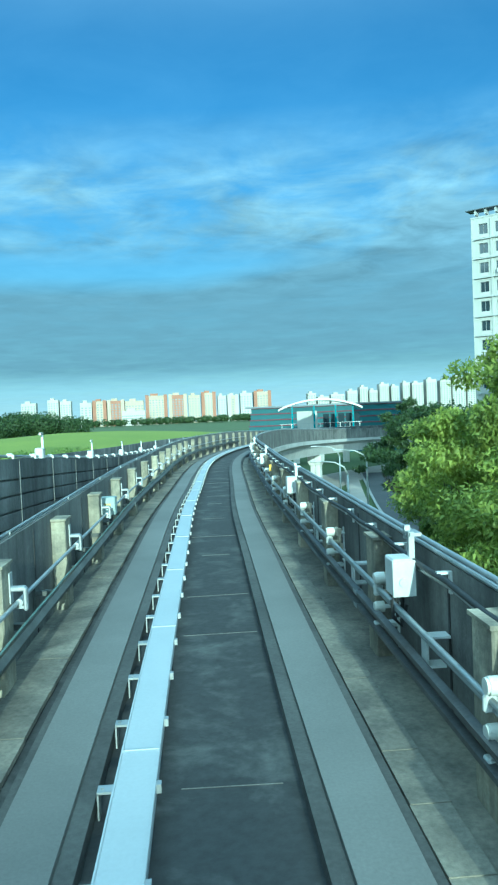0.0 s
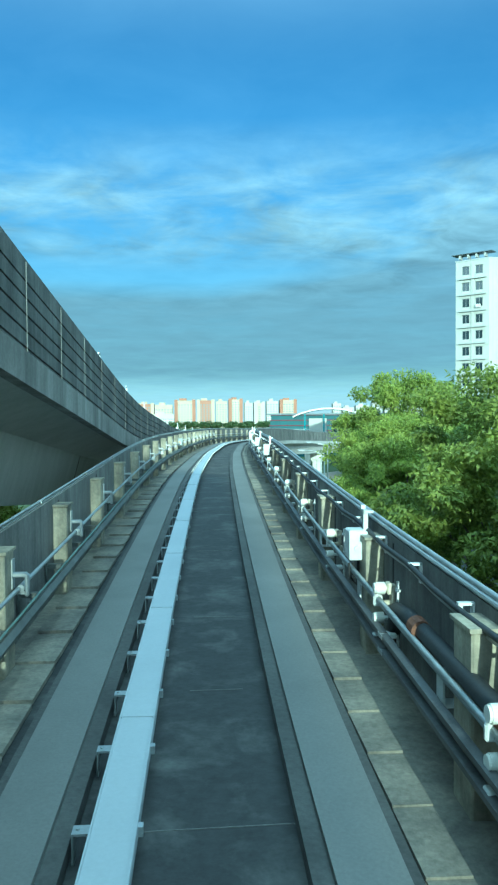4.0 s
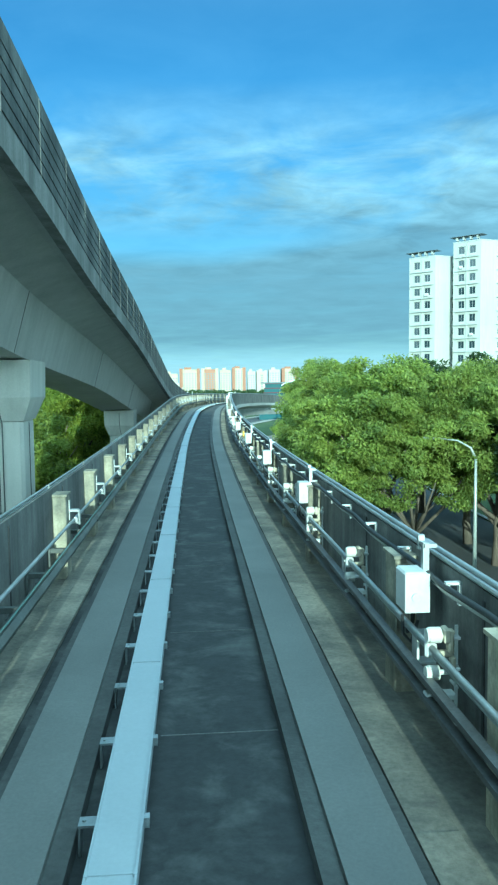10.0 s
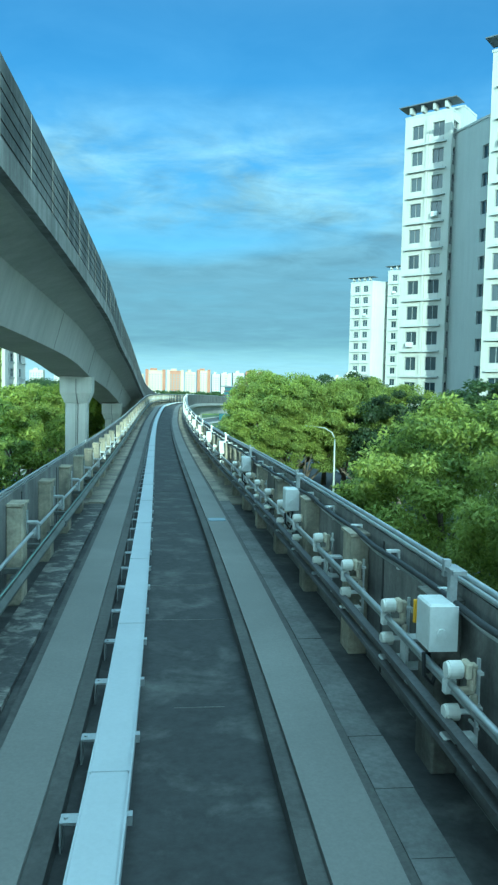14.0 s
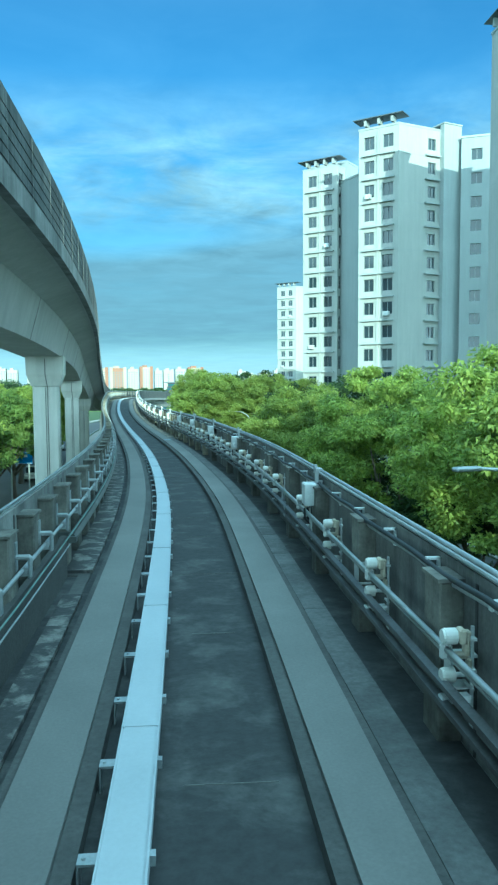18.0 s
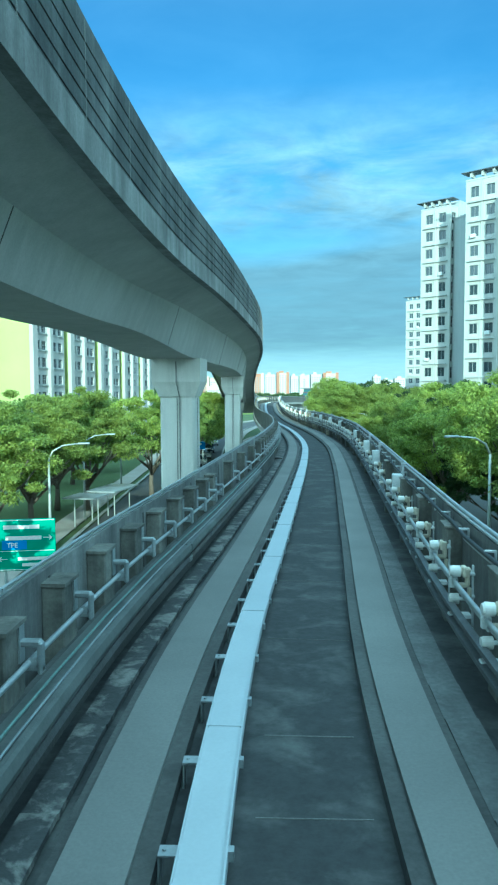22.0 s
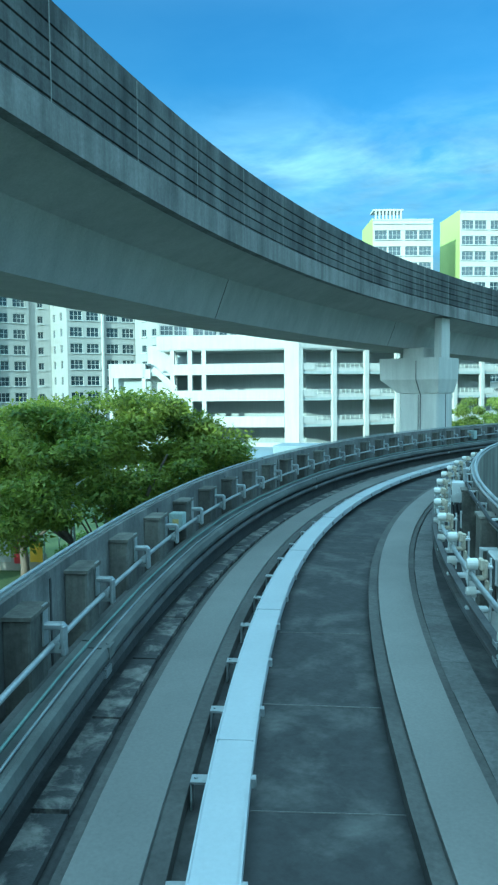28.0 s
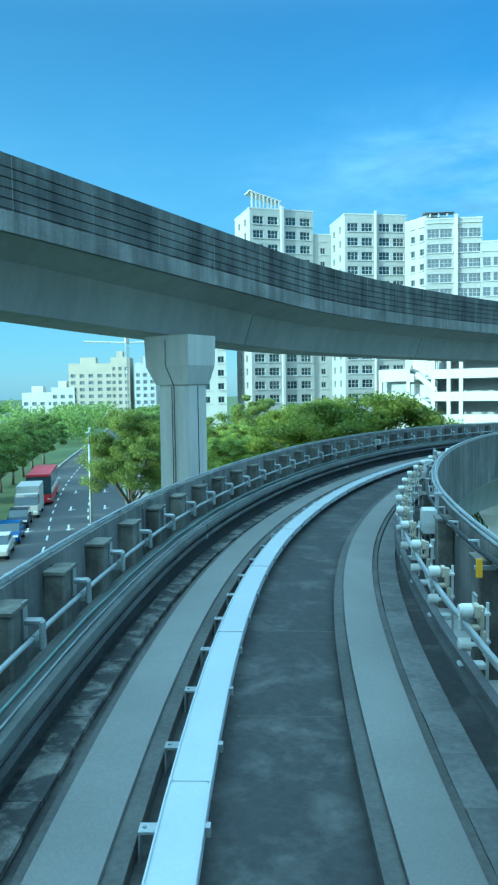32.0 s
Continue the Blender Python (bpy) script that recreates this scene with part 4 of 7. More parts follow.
def car_park():
    t = thing("car_park", "white multi-storey car park with open parking decks", "car park")
    L, P, R = (-68.3, -89.0), (-47.0, -76.7), (-31.0, -40.0)
    back = ((-48.0, -30.0), (-76.5, -73.5))
    lev = [3.3 + 3.3 * k for k in range(4)]
    dA = (Vector(P) - Vector(L)).normalized(); lenA = (Vector(P) - Vector(L)).length
    dB = (Vector(R) - Vector(P)).normalized(); lenB = (Vector(R) - Vector(P)).length
    mA = lambda x, z, k=0.0: wall_frame(L, P, x, z, k)
    mB = lambda x, z, k=0.0: wall_frame(P, R, x, z, k)
    for z in [0.2] + lev + [16.2]:
        bm = bmesh.new()
        q = [Vector(p) for p in (L, P, R, *back)]
        if z > 16:
            q[0] = q[0] + dA * 6.6
            q[-1] = q[-1] + dA * 6.6
        c = sum(q, Vector((0, 0))) / len(q)
        solid(bm, [tuple(c + (p - c) * 0.985) for p in q], z - 0.35, z)
        part("deck", bm, M_GREYWALL, t)
    # side towards the curve
    bm = bmesh.new(); box(bm, (lenA - 0.9, 0.2, 8.9), (1.8, 0.5, 17.8), mA(0, 0)); part("corner_pier", bm, M_WHITEWALL, t)
    bm = bmesh.new(); box(bm, ((lenA + 6.5) / 2, 0.2, 16.9), (lenA - 6.5, 0.42, 1.8), mA(0, 0)); part("roof_band", bm, M_WHITEWALL, t)
    for z in lev:
        bm = bmesh.new(); box(bm, ((lenA - 1.9 + 8.5) / 2, 0.2, z + 0.35), (lenA - 1.8 - 8.5, 0.4, 1.35), mA(0, 0)); part("deck_band", bm, M_WHITEWALL, t)
    for x in (8.5, 10.8, 12.6):
        bm = bmesh.new(); box(bm, (x, 0.22, 8.2), (0.55, 0.46, 16.0), mA(0, 0)); part("pillar", bm, M_WHITEWALL, t)
    # stair with slanting flights
    for k, z in enumerate(lev[:4]):
        bm = bmesh.new()
        m = mA(7.0, z - 1.2, 0.15) @ pose(0, 0, 0, 0, 40, 0)
        box(bm, (0, 0, 0.6), (3.9, 0.3, 0.75), m)
        part("stair_flight", bm, M_WHITEWALL, t)
        bm = bmesh.new(); box(bm, (5.1, 0.2, z - 0.1), (1.0, 0.4, 1.2), mA(0, 0)); part("stair_landing", bm, M_WHITEWALL, t)
    bm = bmesh.new(); box(bm, (6.7, 1.9, 8.4), (3.8, 0.3, 16.6), mA(0, 0)); part("stair_wall", bm, M_WHITEWALL, t)
    bm = bmesh.new(); box(bm, (2.6, 1.8, 7.1), (5.0, 0.3, 14.2), mA(0, 0)); part("wing_wall", bm, M_GREYWALL, t)
    bm = bmesh.new(); box(bm, (2.6, 2.6, 14.3), (5.1, 4.6, 0.25), mA(0, 0)); part("wing_roof", bm, M_GREYWALL, t)
    # lower wing
    for z0, z1 in ((0.2, 3.6), (5.4, 7.6), (8.6, 10.9), (12.6, 14.4)):
        bm = bmesh.new(); box(bm, (2.5, 0.2, (z0 + z1) / 2), (4.6, 0.4, z1 - z0), mA(0, 0)); part("wing_band", bm, M_WHITEWALL, t)
    for x in (0.3, 4.7):
        bm = bmesh.new(); box(bm, (x, 0.22, 7.2), (0.5, 0.44, 14.4), mA(0, 0)); part("pillar", bm, M_WHITEWALL, t)
    # long side towards the lines
    bm = bmesh.new(); box(bm, (lenB / 2, 0.2, 16.9), (lenB, 0.4, 1.8), mB(0, 0)); part("roof_band", bm, M_WHITEWALL, t)
    nb = 8
    for i in range(nb + 1):
        bm = bmesh.new(); box(bm, (0.3 + (lenB - 0.6) * i / nb, 0.25, 8.1), (0.6, 0.5, 16.1), mB(0, 0)); part("pillar", bm, M_WHITEWALL, t)
    bay = (lenB - 0.6) / nb
    bm = bmesh.new()
    box(bm, (0, 0, 0.1), (bay - 0.62, 0.2, 0.75)); me1 = mesh_of("deck_upstand", bm, M_WHITEWALL)
    bm = bmesh.new()
    for z in (0.62, 0.8, 0.98):
        box(bm, (0, 0, z), (bay - 0.62, 0.05, 0.05))
    for k in range(7):
        box(bm, (-(bay - 0.7) / 2 + (bay - 0.7) * k / 6, 0, 0.73), (0.05, 0.06, 0.55))
    me2 = mesh_of("deck_railing", bm, M_WHITE)
    bm = bmesh.new(); box(bm, (0, 0, 0.55), (bay * 0.42, 0.22, 0.75)); me3 = mesh_of("deck_panel", bm, M_WHITEWALL)
    for z in lev:
        for i in range(nb):
            x = 0.3 + bay * (i + 0.5)
            shared("deck_upstand", me1, t, mB(x, z, 0.3)), shared("deck_railing", me2, t, mB(x, z, 0.22))
            if i % 2 == 0:
                shared("deck_panel", me3, t, mB(x - bay * 0.28, z, 0.2))
    # dark back wall deep inside
    bm = bmesh.new()
    solid(bm, [(-66, -80), (-50, -71), (-37, -42), (-45, -36), (-74, -74)], 0.3, 15.8)
    part("core", bm, M_GREYWALL, t)
    # roof trellis and lamp posts
    for x, y in ((-49, -74), (-44, -64), (-39, -53)):
        bm = bmesh.new(); rod(bm, (x, y, 16.2), (x, y, 20.5), 0.09); box(bm, (x, y, 20.5), (1.6, 0.2, 0.12)); part("roof_lamp", bm, M_LAMP, t)
    return t


car_park()


def shop():
    t = thing("supermarket", "low supermarket with shade put into its blue-grey walls, teal canopy and navy sign band", "shop")
    a, b, c, d = (-47.0, -97.0), (-27.5, -88.2), (-34.5, -72.5), (-54.0, -81.5)
    bm = bmesh.new(); solid(bm, [a, b, c, d], 0, 3.9); part("wall", bm, M_SHOPWALL, t)
    bm = bmesh.new(); solid(bm, [(-38.2, -93.1), (-27.4, -88.25), (-29.0, -84.6), (-39.8, -89.4)], 3.9, 5.4); part("roof_box", bm, M_SHOPWALL, t)
    bm = bmesh.new(); box(bm, (10, -1.4, 2.35), (21, 2.8, 0.14), wall_frame(a, b, 0, 0)); part("canopy", bm, mat("teal_canopy_sheet", (0.12, 0.4, 0.4), 0.5), t, "teal sheet canopy")
    for k in range(6):
        bm = bmesh.new(); rod(bm, wall_frame(a, b, 1 + 3.9 * k, 0, -2.6).translation, wall_frame(a, b, 1 + 3.9 * k, 2.3, -2.6).translation, 0.06); part("canopy_post", bm, M_LAMP, t)
    bm = bmesh.new(); box(bm, (15.3, -0.12, 3.95), (5.0, 0.2, 1.35), wall_frame(a, b, 0, 0), 0.02)
    s = part("sign_band", bm, M_NAVY, t, "navy sign band with pale shapes")
    bm = bmesh.new(); box(bm, (15.2, -0.24, 3.95), (2.6, 0.03, 0.36), wall_frame(a, b, 0, 0)); part("sign_bar", bm, M_WHITE, s)
    bm = bmesh.new(); box(bm, (13.4, -0.24, 3.95), (0.45, 0.03, 0.45), wall_frame(a, b, 0, 0)); part("sign_mark", bm, M_RED, s)
    bm = bmesh.new(); rod(bm, wall_frame(a, b, 17.2, 3.95, -0.21).translation, wall_frame(a, b, 17.2, 3.95, -0.26).translation, 0.42, n=20); part("sign_disc", bm, M_WHITE, s)
    return t


shop()
WIN4 = lambda L, w=2.2: [(L * k, w, 0.8, 1.6, 3, 2) for k in (0.13, 0.36, 0.64, 0.87)]


def slab(a, b, top, wall, label, depth=11.0, cols=None, fins=(), lime=False, crown=False, group="estate slabs", swoop=0.0):
    """A slab block whose windowed face runs from a to b."""
    va, vb = Vector(a), Vector(b)
    d = (vb - va).normalized(); inw = Vector((-d.y, d.x))
    L = (vb - va).length
    foot = [a, b, tuple(vb + inw * depth), tuple(va + inw * depth)]
    side = [(depth * 0.3, 1.2, 0.95, 1.35, 2, 1), (depth * 0.7, 1.2, 0.95, 1.35, 2, 1)]
    t = block("apartment_block", label, foot, top, {0: cols or WIN4(L), 3: None if lime else side, 1: side if crown else None}, wall, 2.8, 0.0, group)
    zs = [z for z in rows_of(0.0, top, 2.8, 0.72) if z > 6.5]
    ledges(t, a, b, [(c[0] - c[1] / 2 - 0.15, c[0] + c[1] / 2 + 0.15) for c in (cols or WIN4(L))], zs, 0.25)
    for x, w in fins:
        bm = bmesh.new(); box(bm, (x * L, -0.3, (top + 0.8) / 2), (w, 0.6, top + 0.8), wall_frame(a, b, 0, 0)); part("fin", bm, M_WHITEWALL, t)
    if lime:
        bm = bmesh.new(); box(bm, (depth / 2, -0.05, top / 2 + 0.3), (depth - 0.3, 0.1, top + 0.4), wall_frame(foot[3], foot[0], 0, 0)); part("gable_panel", bm, M_LIME, t, "lime painted gable")
    if crown:
        # a slab on posts over the roof edge; where it is swept, its outer end rises to a tip
        tilt = math.atan2(swoop, L * 0.45)
        bm = bmesh.new(); box(bm, (0, 2.0, 0), (L * 0.5 / math.cos(tilt), 3.4, 0.3), wall_frame(a, b, L * 0.26, top + 1.9 + swoop / 2) @ Matrix.Rotation(tilt, 4, "Y")); part("crown", bm, M_WHITEWALL, t)
        for k in range(8):
            x = 0.05 + 0.06 * k
            h = 1.75 + swoop * min(1.0, max(0.0, 1.06 - x / 0.46))
            bm = bmesh.new(); box(bm, (L * x, 0.5, h / 2), (0.28, 0.4, h), wall_frame(a, b, 0, top)); part("crown_post", bm, M_WHITEWALL, t)
    return t


PALE = "pale apartment slab with rows of barred windows behind the viaduct"
slab((-112.1, -86.8), (-109.2, -73.3), 48.6, M_ESTATE, "tall pale apartment slab with a swept roof crown behind the viaduct", fins=((0.5, 0.6),), crown=True, swoop=1.7)
slab((-109.6, -73.1), (-108.2, -69.0), 44.0, M_ESTATE, "recessed pale link of the estate slab", cols=[(2.1, 1.0, 0.95, 1.2, 2, 1)])
slab((-99.0, -72.7), (-94.7, -60.7), 46.0, M_ESTATE, PALE, fins=((0.49, 0.3),))
slab((-94.6, -61.2), (-87.6, -61.0), 44.4, M_ESTATE, "recessed pale link of the estate slab", depth=8.0, cols=[(2.3, 1.1, 0.95, 1.2, 2, 1), (4.8, 1.1, 0.95, 1.2, 2, 1)])
t = slab((-86.9, -62.6), (-80.9, -54.1), 43.4, M_ESTATE, "pale apartment slab with a dark roof canopy behind the viaduct", fins=((0.53, 0.6),))
canopy(t, (-86.9, -62.6), (-84.2, -58.8), 43.65)
slab((-80.8, -54.7), (-76.8, -49.9), 38.8, M_ESTATE, "lower pale slab beside a taller one", cols=[(1.2, 1.4, 0.8, 1.6, 2, 2), (3.1, 1.4, 0.8, 1.6, 2, 2), (5.0, 1.4, 0.8, 1.6, 2, 2)])
slab((-77.6, -48.9), (-73.6, -46.9), 38.2, M_ESTATE, "recessed pale link of the estate slab", depth=8.0, cols=[(2.2, 1.0, 0.95, 1.2, 2, 1)])
slab((-73.0, -47.7), (-68.8, -42.7), 36.7, M_ESTATE, "pale apartment slab with a row of roof posts behind the viaduct", cols=[(1.6, 1.7, 0.8, 1.6, 3, 2), (4.2, 1.7, 0.8, 1.6, 3, 2)], fins=((0.93, 0.6),), crown=True)
slab((-69.0, -42.1), (-65.6, -38.2), 36.9, M_ESTATE, "recessed pale link of the estate slab", depth=8.0, cols=[(2.4, 1.4, 0.8, 1.6, 2, 2)], fins=((0.95, 0.9),))
slab((-121.2, -98.7), (-117.3, -90.0), 36.0, M_CREAM, "older cream apartment block at the estate edge", cols=[(2, 1.3, .9, 1.3, 2, 1), (5.4, 1.3, .9, 1.3, 2, 1), (8.4, 1.3, .9, 1.3, 2, 1)])
# lime-gabled rows
ROW = [(-37.6, -4.0), (-35.4, 12), (-33.2, 28), (-31.1, 44), (-29.2, 59), (-27.4, 74)]
for (x0, y0), (x1, y1) in zip(ROW, ROW[1:]):
    k = 0.85
    slab((x0, y0), (x0 + (x1 - x0) * k, y0 + (y1 - y0) * k), 43.5, M_WHITEWALL, "white apartment block with bay windows and a lime gable", depth=12, cols=[(14.5 * q, 1.9, 0.85, 1.55, 3, 2) for q in (0.17, 0.34, 0.64, 0.82)],
         fins=((0.02, 1.8), (0.5, 1.2)), lime=True, crown=(y0 < 5), group="lime-gabled blocks")
slab((-61.8, -34.2), (-53.8, -27.2), 40.5, M_WHITEWALL, "white apartment block with a lime gable and roof posts", lime=True, crown=True, group="lime-gabled blocks")
slab((-52.3, -19.2), (-44.8, -11.7), 43.0, M_WHITEWALL, "white apartment block with a lime gable beyond the car park", lime=True, group="lime-gabled blocks")
slab((-150, -60), (-135, -46), 40, M_WHITEWALL, PALE)


# ---- far skyline ----
def far_block(x, y, w, top, wall, label, wall2=None, depth=14, cols=None, facing=None):
    """A far tower with small real window recesses on its near side."""
    v = Vector((x, y))
    d = Vector((1, 0)) if facing is None else Vector(facing).normalized()
    inw = Vector((-d.y, d.x))
    a, b = v - d * w / 2, v + d * w / 2
    t = thing("apartment_tower", label, "apartment block", "far towers")
    bm = bmesh.new()
    n = cols or max(3, int(w / 3.4))
    holes = []
    for i in range(n):
        for k in range(int((top - 3) / 2.9)):
            cx = w * (i + 0.5) / n
            holes.append((cx - w / n * 0.27, cx + w / n * 0.27, 1.6 + 2.9 * k, 3.1 + 2.9 * k))
    facade(bm, a, b, 0, top, holes, 0.5)
    for p, q in ((b, b + inw * depth), (b + inw * depth, a + inw * depth), (a + inw * depth, a)):
        facade(bm, p, q, 0, top, [])
    bm.faces.new([bm.verts.new((*p, top)) for p in (a, b, b + inw * depth, a + inw * depth)])
    part("wall", bm, wall, t)
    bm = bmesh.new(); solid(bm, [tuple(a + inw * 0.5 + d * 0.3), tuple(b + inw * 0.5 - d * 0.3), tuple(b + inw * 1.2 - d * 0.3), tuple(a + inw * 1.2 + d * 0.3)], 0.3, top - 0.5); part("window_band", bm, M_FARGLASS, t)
    bm = bmesh.new(); box(bm, (w * 0.4, depth / 2, 1.4), (w * 0.35, depth * 0.4, 2.8), wall_frame(a, b, 0, top)); part("roof_tank", bm, wall2 or wall, t)
    if wall2:
        for f in (0.0, 1.0):
            bm = bmesh.new(); box(bm, (w * f + (2.0 if f == 0 else -2.0), -0.15, top / 2 + 0.6), (4.0, 0.4, top + 1.2), wall_frame(a, b, 0, 0)); part("corner_panel", bm, wall2, t)
    return t


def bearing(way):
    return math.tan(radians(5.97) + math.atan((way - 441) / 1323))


FARL = "far cream and terracotta apartment tower over the field"
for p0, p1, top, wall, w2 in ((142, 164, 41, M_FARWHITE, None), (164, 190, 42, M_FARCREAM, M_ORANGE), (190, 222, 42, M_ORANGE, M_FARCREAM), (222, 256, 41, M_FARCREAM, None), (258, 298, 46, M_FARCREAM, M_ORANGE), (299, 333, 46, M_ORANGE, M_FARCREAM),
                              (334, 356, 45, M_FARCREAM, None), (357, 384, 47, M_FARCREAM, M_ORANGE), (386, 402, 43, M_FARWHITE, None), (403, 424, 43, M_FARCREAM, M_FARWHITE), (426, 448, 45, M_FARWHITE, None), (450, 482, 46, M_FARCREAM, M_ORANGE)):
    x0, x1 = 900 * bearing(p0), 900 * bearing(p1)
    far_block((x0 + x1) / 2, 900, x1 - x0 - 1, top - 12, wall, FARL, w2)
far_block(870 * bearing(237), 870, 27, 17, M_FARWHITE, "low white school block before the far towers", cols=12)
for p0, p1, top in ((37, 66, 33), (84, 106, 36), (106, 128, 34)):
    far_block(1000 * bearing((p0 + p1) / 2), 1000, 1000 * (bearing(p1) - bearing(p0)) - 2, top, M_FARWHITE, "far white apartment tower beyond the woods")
rnd = random.Random(8)
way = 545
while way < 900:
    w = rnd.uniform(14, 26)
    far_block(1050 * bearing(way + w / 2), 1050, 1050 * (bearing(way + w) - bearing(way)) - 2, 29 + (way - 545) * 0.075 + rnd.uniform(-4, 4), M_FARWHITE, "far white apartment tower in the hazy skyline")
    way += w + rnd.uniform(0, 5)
# towards the road: slabs at a building site, with a crane
for x, y, w, top, wall in ((-302, -86, 14, 13, M_WHITEWALL), (-296, -77, 10, 15, M_CREAM), (-291, -66, 19, 25, M_BEIGEWALL), (-285, -55, 8, 27.5, M_BEIGEWALL), (-279, -46, 9, 25, M_GREYWALL), (-265, -30, 16, 24, M_WHITEWALL), (-420, -150, 40, 14, M_WHITEWALL), (-430, -115, 22, 17, M_ORANGE)):
    far_block(x, y, w, top, wall, "far pale apartment block beside a building site", facing=(0.46, 0.89))
t = thing("tower_crane", "pale grey tower crane over the building site", "crane")
bm = bmesh.new()
for k in range(12):
    box(bm, (-284, -52, 1.5 + 3 * k), (1.3, 1.3, 0.25))
for sx in (-0.6, 0.6):
    for sy in (-0.6, 0.6):
        box(bm, (-284 + sx, -52 + sy, 17), (0.22, 0.22, 34))
part("mast", bm, M_LEDGE, t)
bm = bmesh.new(); tube(bm, [(-280, -45, 33.8), (-284, -52, 33.6), (-293, -68, 34.4)], 0.4, 4); part("jib", bm, M_LEDGE, t)
bm = bmesh.new(); box(bm, (-284, -52, 35), (1.6, 1.6, 2.4)); part("cab", bm, M_WHITEWALL, t)


# ---- station beyond the bend ----
def station():
    t = thing("station", "elevated station with a curved silver canopy", "station")
    m = pose(29.5, 146.5, 0, 0, 0, -10)
    bm = bmesh.new(); box(bm, (0, 2, 6.4), (16, 9, 1.4), m); part("platform", bm, M_GIRDER, t)
    prof = [(-8.2 + 16.4 * k / 16, 11.0 + 1.9 * math.sin(math.pi * k / 16) ** 0.8) for k in range(17)]
    bm = bmesh.new()
    up, dn = [], []
    for x, z in prof:
        up.append((bm.verts.new(m @ Vector((x, -3, z))), bm.verts.new(m @ Vector((x, 8, z)))))
        dn.append((bm.verts.new(m @ Vector((x, -3, z - 0.35))), bm.verts.new(m @ Vector((x, 8, z - 0.35)))))
    for i in range(16):
        bm.faces.new((up[i][0], up[i + 1][0], up[i + 1][1], up[i][1])); bm.faces.new((dn[i][0], dn[i][1], dn[i + 1][1], dn[i + 1][0]))
        bm.faces.new((up[i][0], dn[i][0], dn[i + 1][0], up[i + 1][0])); bm.faces.new((up[i][1], up[i + 1][1], dn[i + 1][1], dn[i][1]))
    bm.faces.new((up[0][0], up[0][1], dn[0][1], dn[0][0])); bm.faces.new((up[-1][0], dn[-1][0], dn[-1][1], up[-1][1]))
    part("canopy", bm, M_GALV, t, "curved silver canopy", smooth=False)
    for x in (-5.5, -1.2, 3.0, 6.4):
        bm = bmesh.new(); box(bm, (x, -1.8, 9.2), (0.35, 0.35, 4.6), m); part("canopy_column", bm, M_TEALGLASS, t)
    bm = bmesh.new(); box(bm, (-2.6, -0.6, 8.7), (4.0, 0.4, 3.6), m); part("screen_wall", bm, M_CREAM, t, "cream screen wall")
    for k in range(5):
        bm = bmesh.new(); box(bm, (1.2 + 1.5 * k, 0.4, 8.4), (1.2, 0.2, 2.8), m); part("glazed_panel", bm, M_GLASS, t)
    for k in range(9):
        bm = bmesh.new(); box(bm, (-7.6 + 1.9 * k, -2.3, 7.55), (0.08, 0.08, 1.1), m); part("railing_post", bm, M_GALV, t)
    bm = bmesh.new(); box(bm, (0, -2.3, 8.08), (16, 0.06, 0.06), m); part("handrail", bm, M_GALV, t)
    for x in (-5, 5):
        bm = bmesh.new(); box(bm, (x, 2, 2.85), (1.3, 1.3, 5.7), m); part("column", bm, M_COLUMN, t)
    t2 = thing("depot_building", "long teal glass building with red bands behind the station", "building")
    m = pose(38, 190, -1.6, 0, 0, -8)
    red, teal = mat("dull_red_metal_band", (0.09, 0.025, 0.04), 0.65), mat("dark_teal_cladding", (0.02, 0.085, 0.095), 0.65, col2=(0.015, 0.07, 0.085), stain=0.3)
    for k in range(6):
        z0 = 0.0 if k == 0 else 6.0 + 1.45 * (k - 1)
        h = 6.0 if k == 0 else 1.15
        bm = bmesh.new(); box(bm, (0.1 * z0, 0, z0 + h / 2), (38 - 0.12 * z0, 20, h), m); part("glass_band", bm, teal, t2)
        if k:
            bm = bmesh.new(); box(bm, (0.1 * z0, 0, z0 + 1.3), (38.2 - 0.12 * z0, 20.3, 0.3), m); part("red_strip", bm, red, t2)
    bm = bmesh.new(); box(bm, (1, 0, 13.35), (39, 21, 0.4), m); part("roof", bm, M_ROOF, t2)
    return t


station()


# ---- roads, lamps, signs ----
def ribbon(name, pts, w0, w1, z, material, label="", kind="structure", cat="road"):
    ln = Line([(x, y, 0) for x, y in pts])
    ob = part(name, sweep(ln, rect(w0, w1, z - 0.05, z), 0.1, ln.length - 0.1, 4.0), material)
    if label:
        tagged(ob, label, cat, kind=kind)
    return ob, ln


ROAD1 = [(-24, -200), (-19, -170), (-14, -130), (-12, -95), (-12, -60), (-12, -20), (-12, 30), (-8, 90), (6, 150), (30, 220)]
ribbon("road", ROAD1, -4.2, 4.2, 0.03, M_ASPHALT, "asphalt road below the viaduct")
ROAD2 = [(-20, -154.6), (-33.3, -150), (-49.1, -145.4), (-70.9, -138.2), (-96, -128.8), (-130, -115.5), (-220, -80), (-300, -48)]
_, R2 = ribbon("road", ROAD2, -2.0, 8.2, 0.05, M_ASPHALT, "three-lane asphalt road leading off under the viaduct")
ROAD3 = [(17.5, -150), (17.5, -90), (17.5, -30), (18.5, 10), (22, 60), (34, 120)]
ribbon("road", ROAD3, -3.2, 3.2, 0.03, M_ASPHALT, "asphalt side road behind the trees")
for pts, u in ((ROAD1, -4.4), (ROAD1, 4.4), (ROAD2, -2.2), (ROAD2, 8.4), (ROAD3, -3.4), (ROAD3, 3.4)):
    ribbon("kerb", pts, u - 0.15, u + 0.15, 0.17, M_KERB, "pale concrete kerb", cat="kerb")
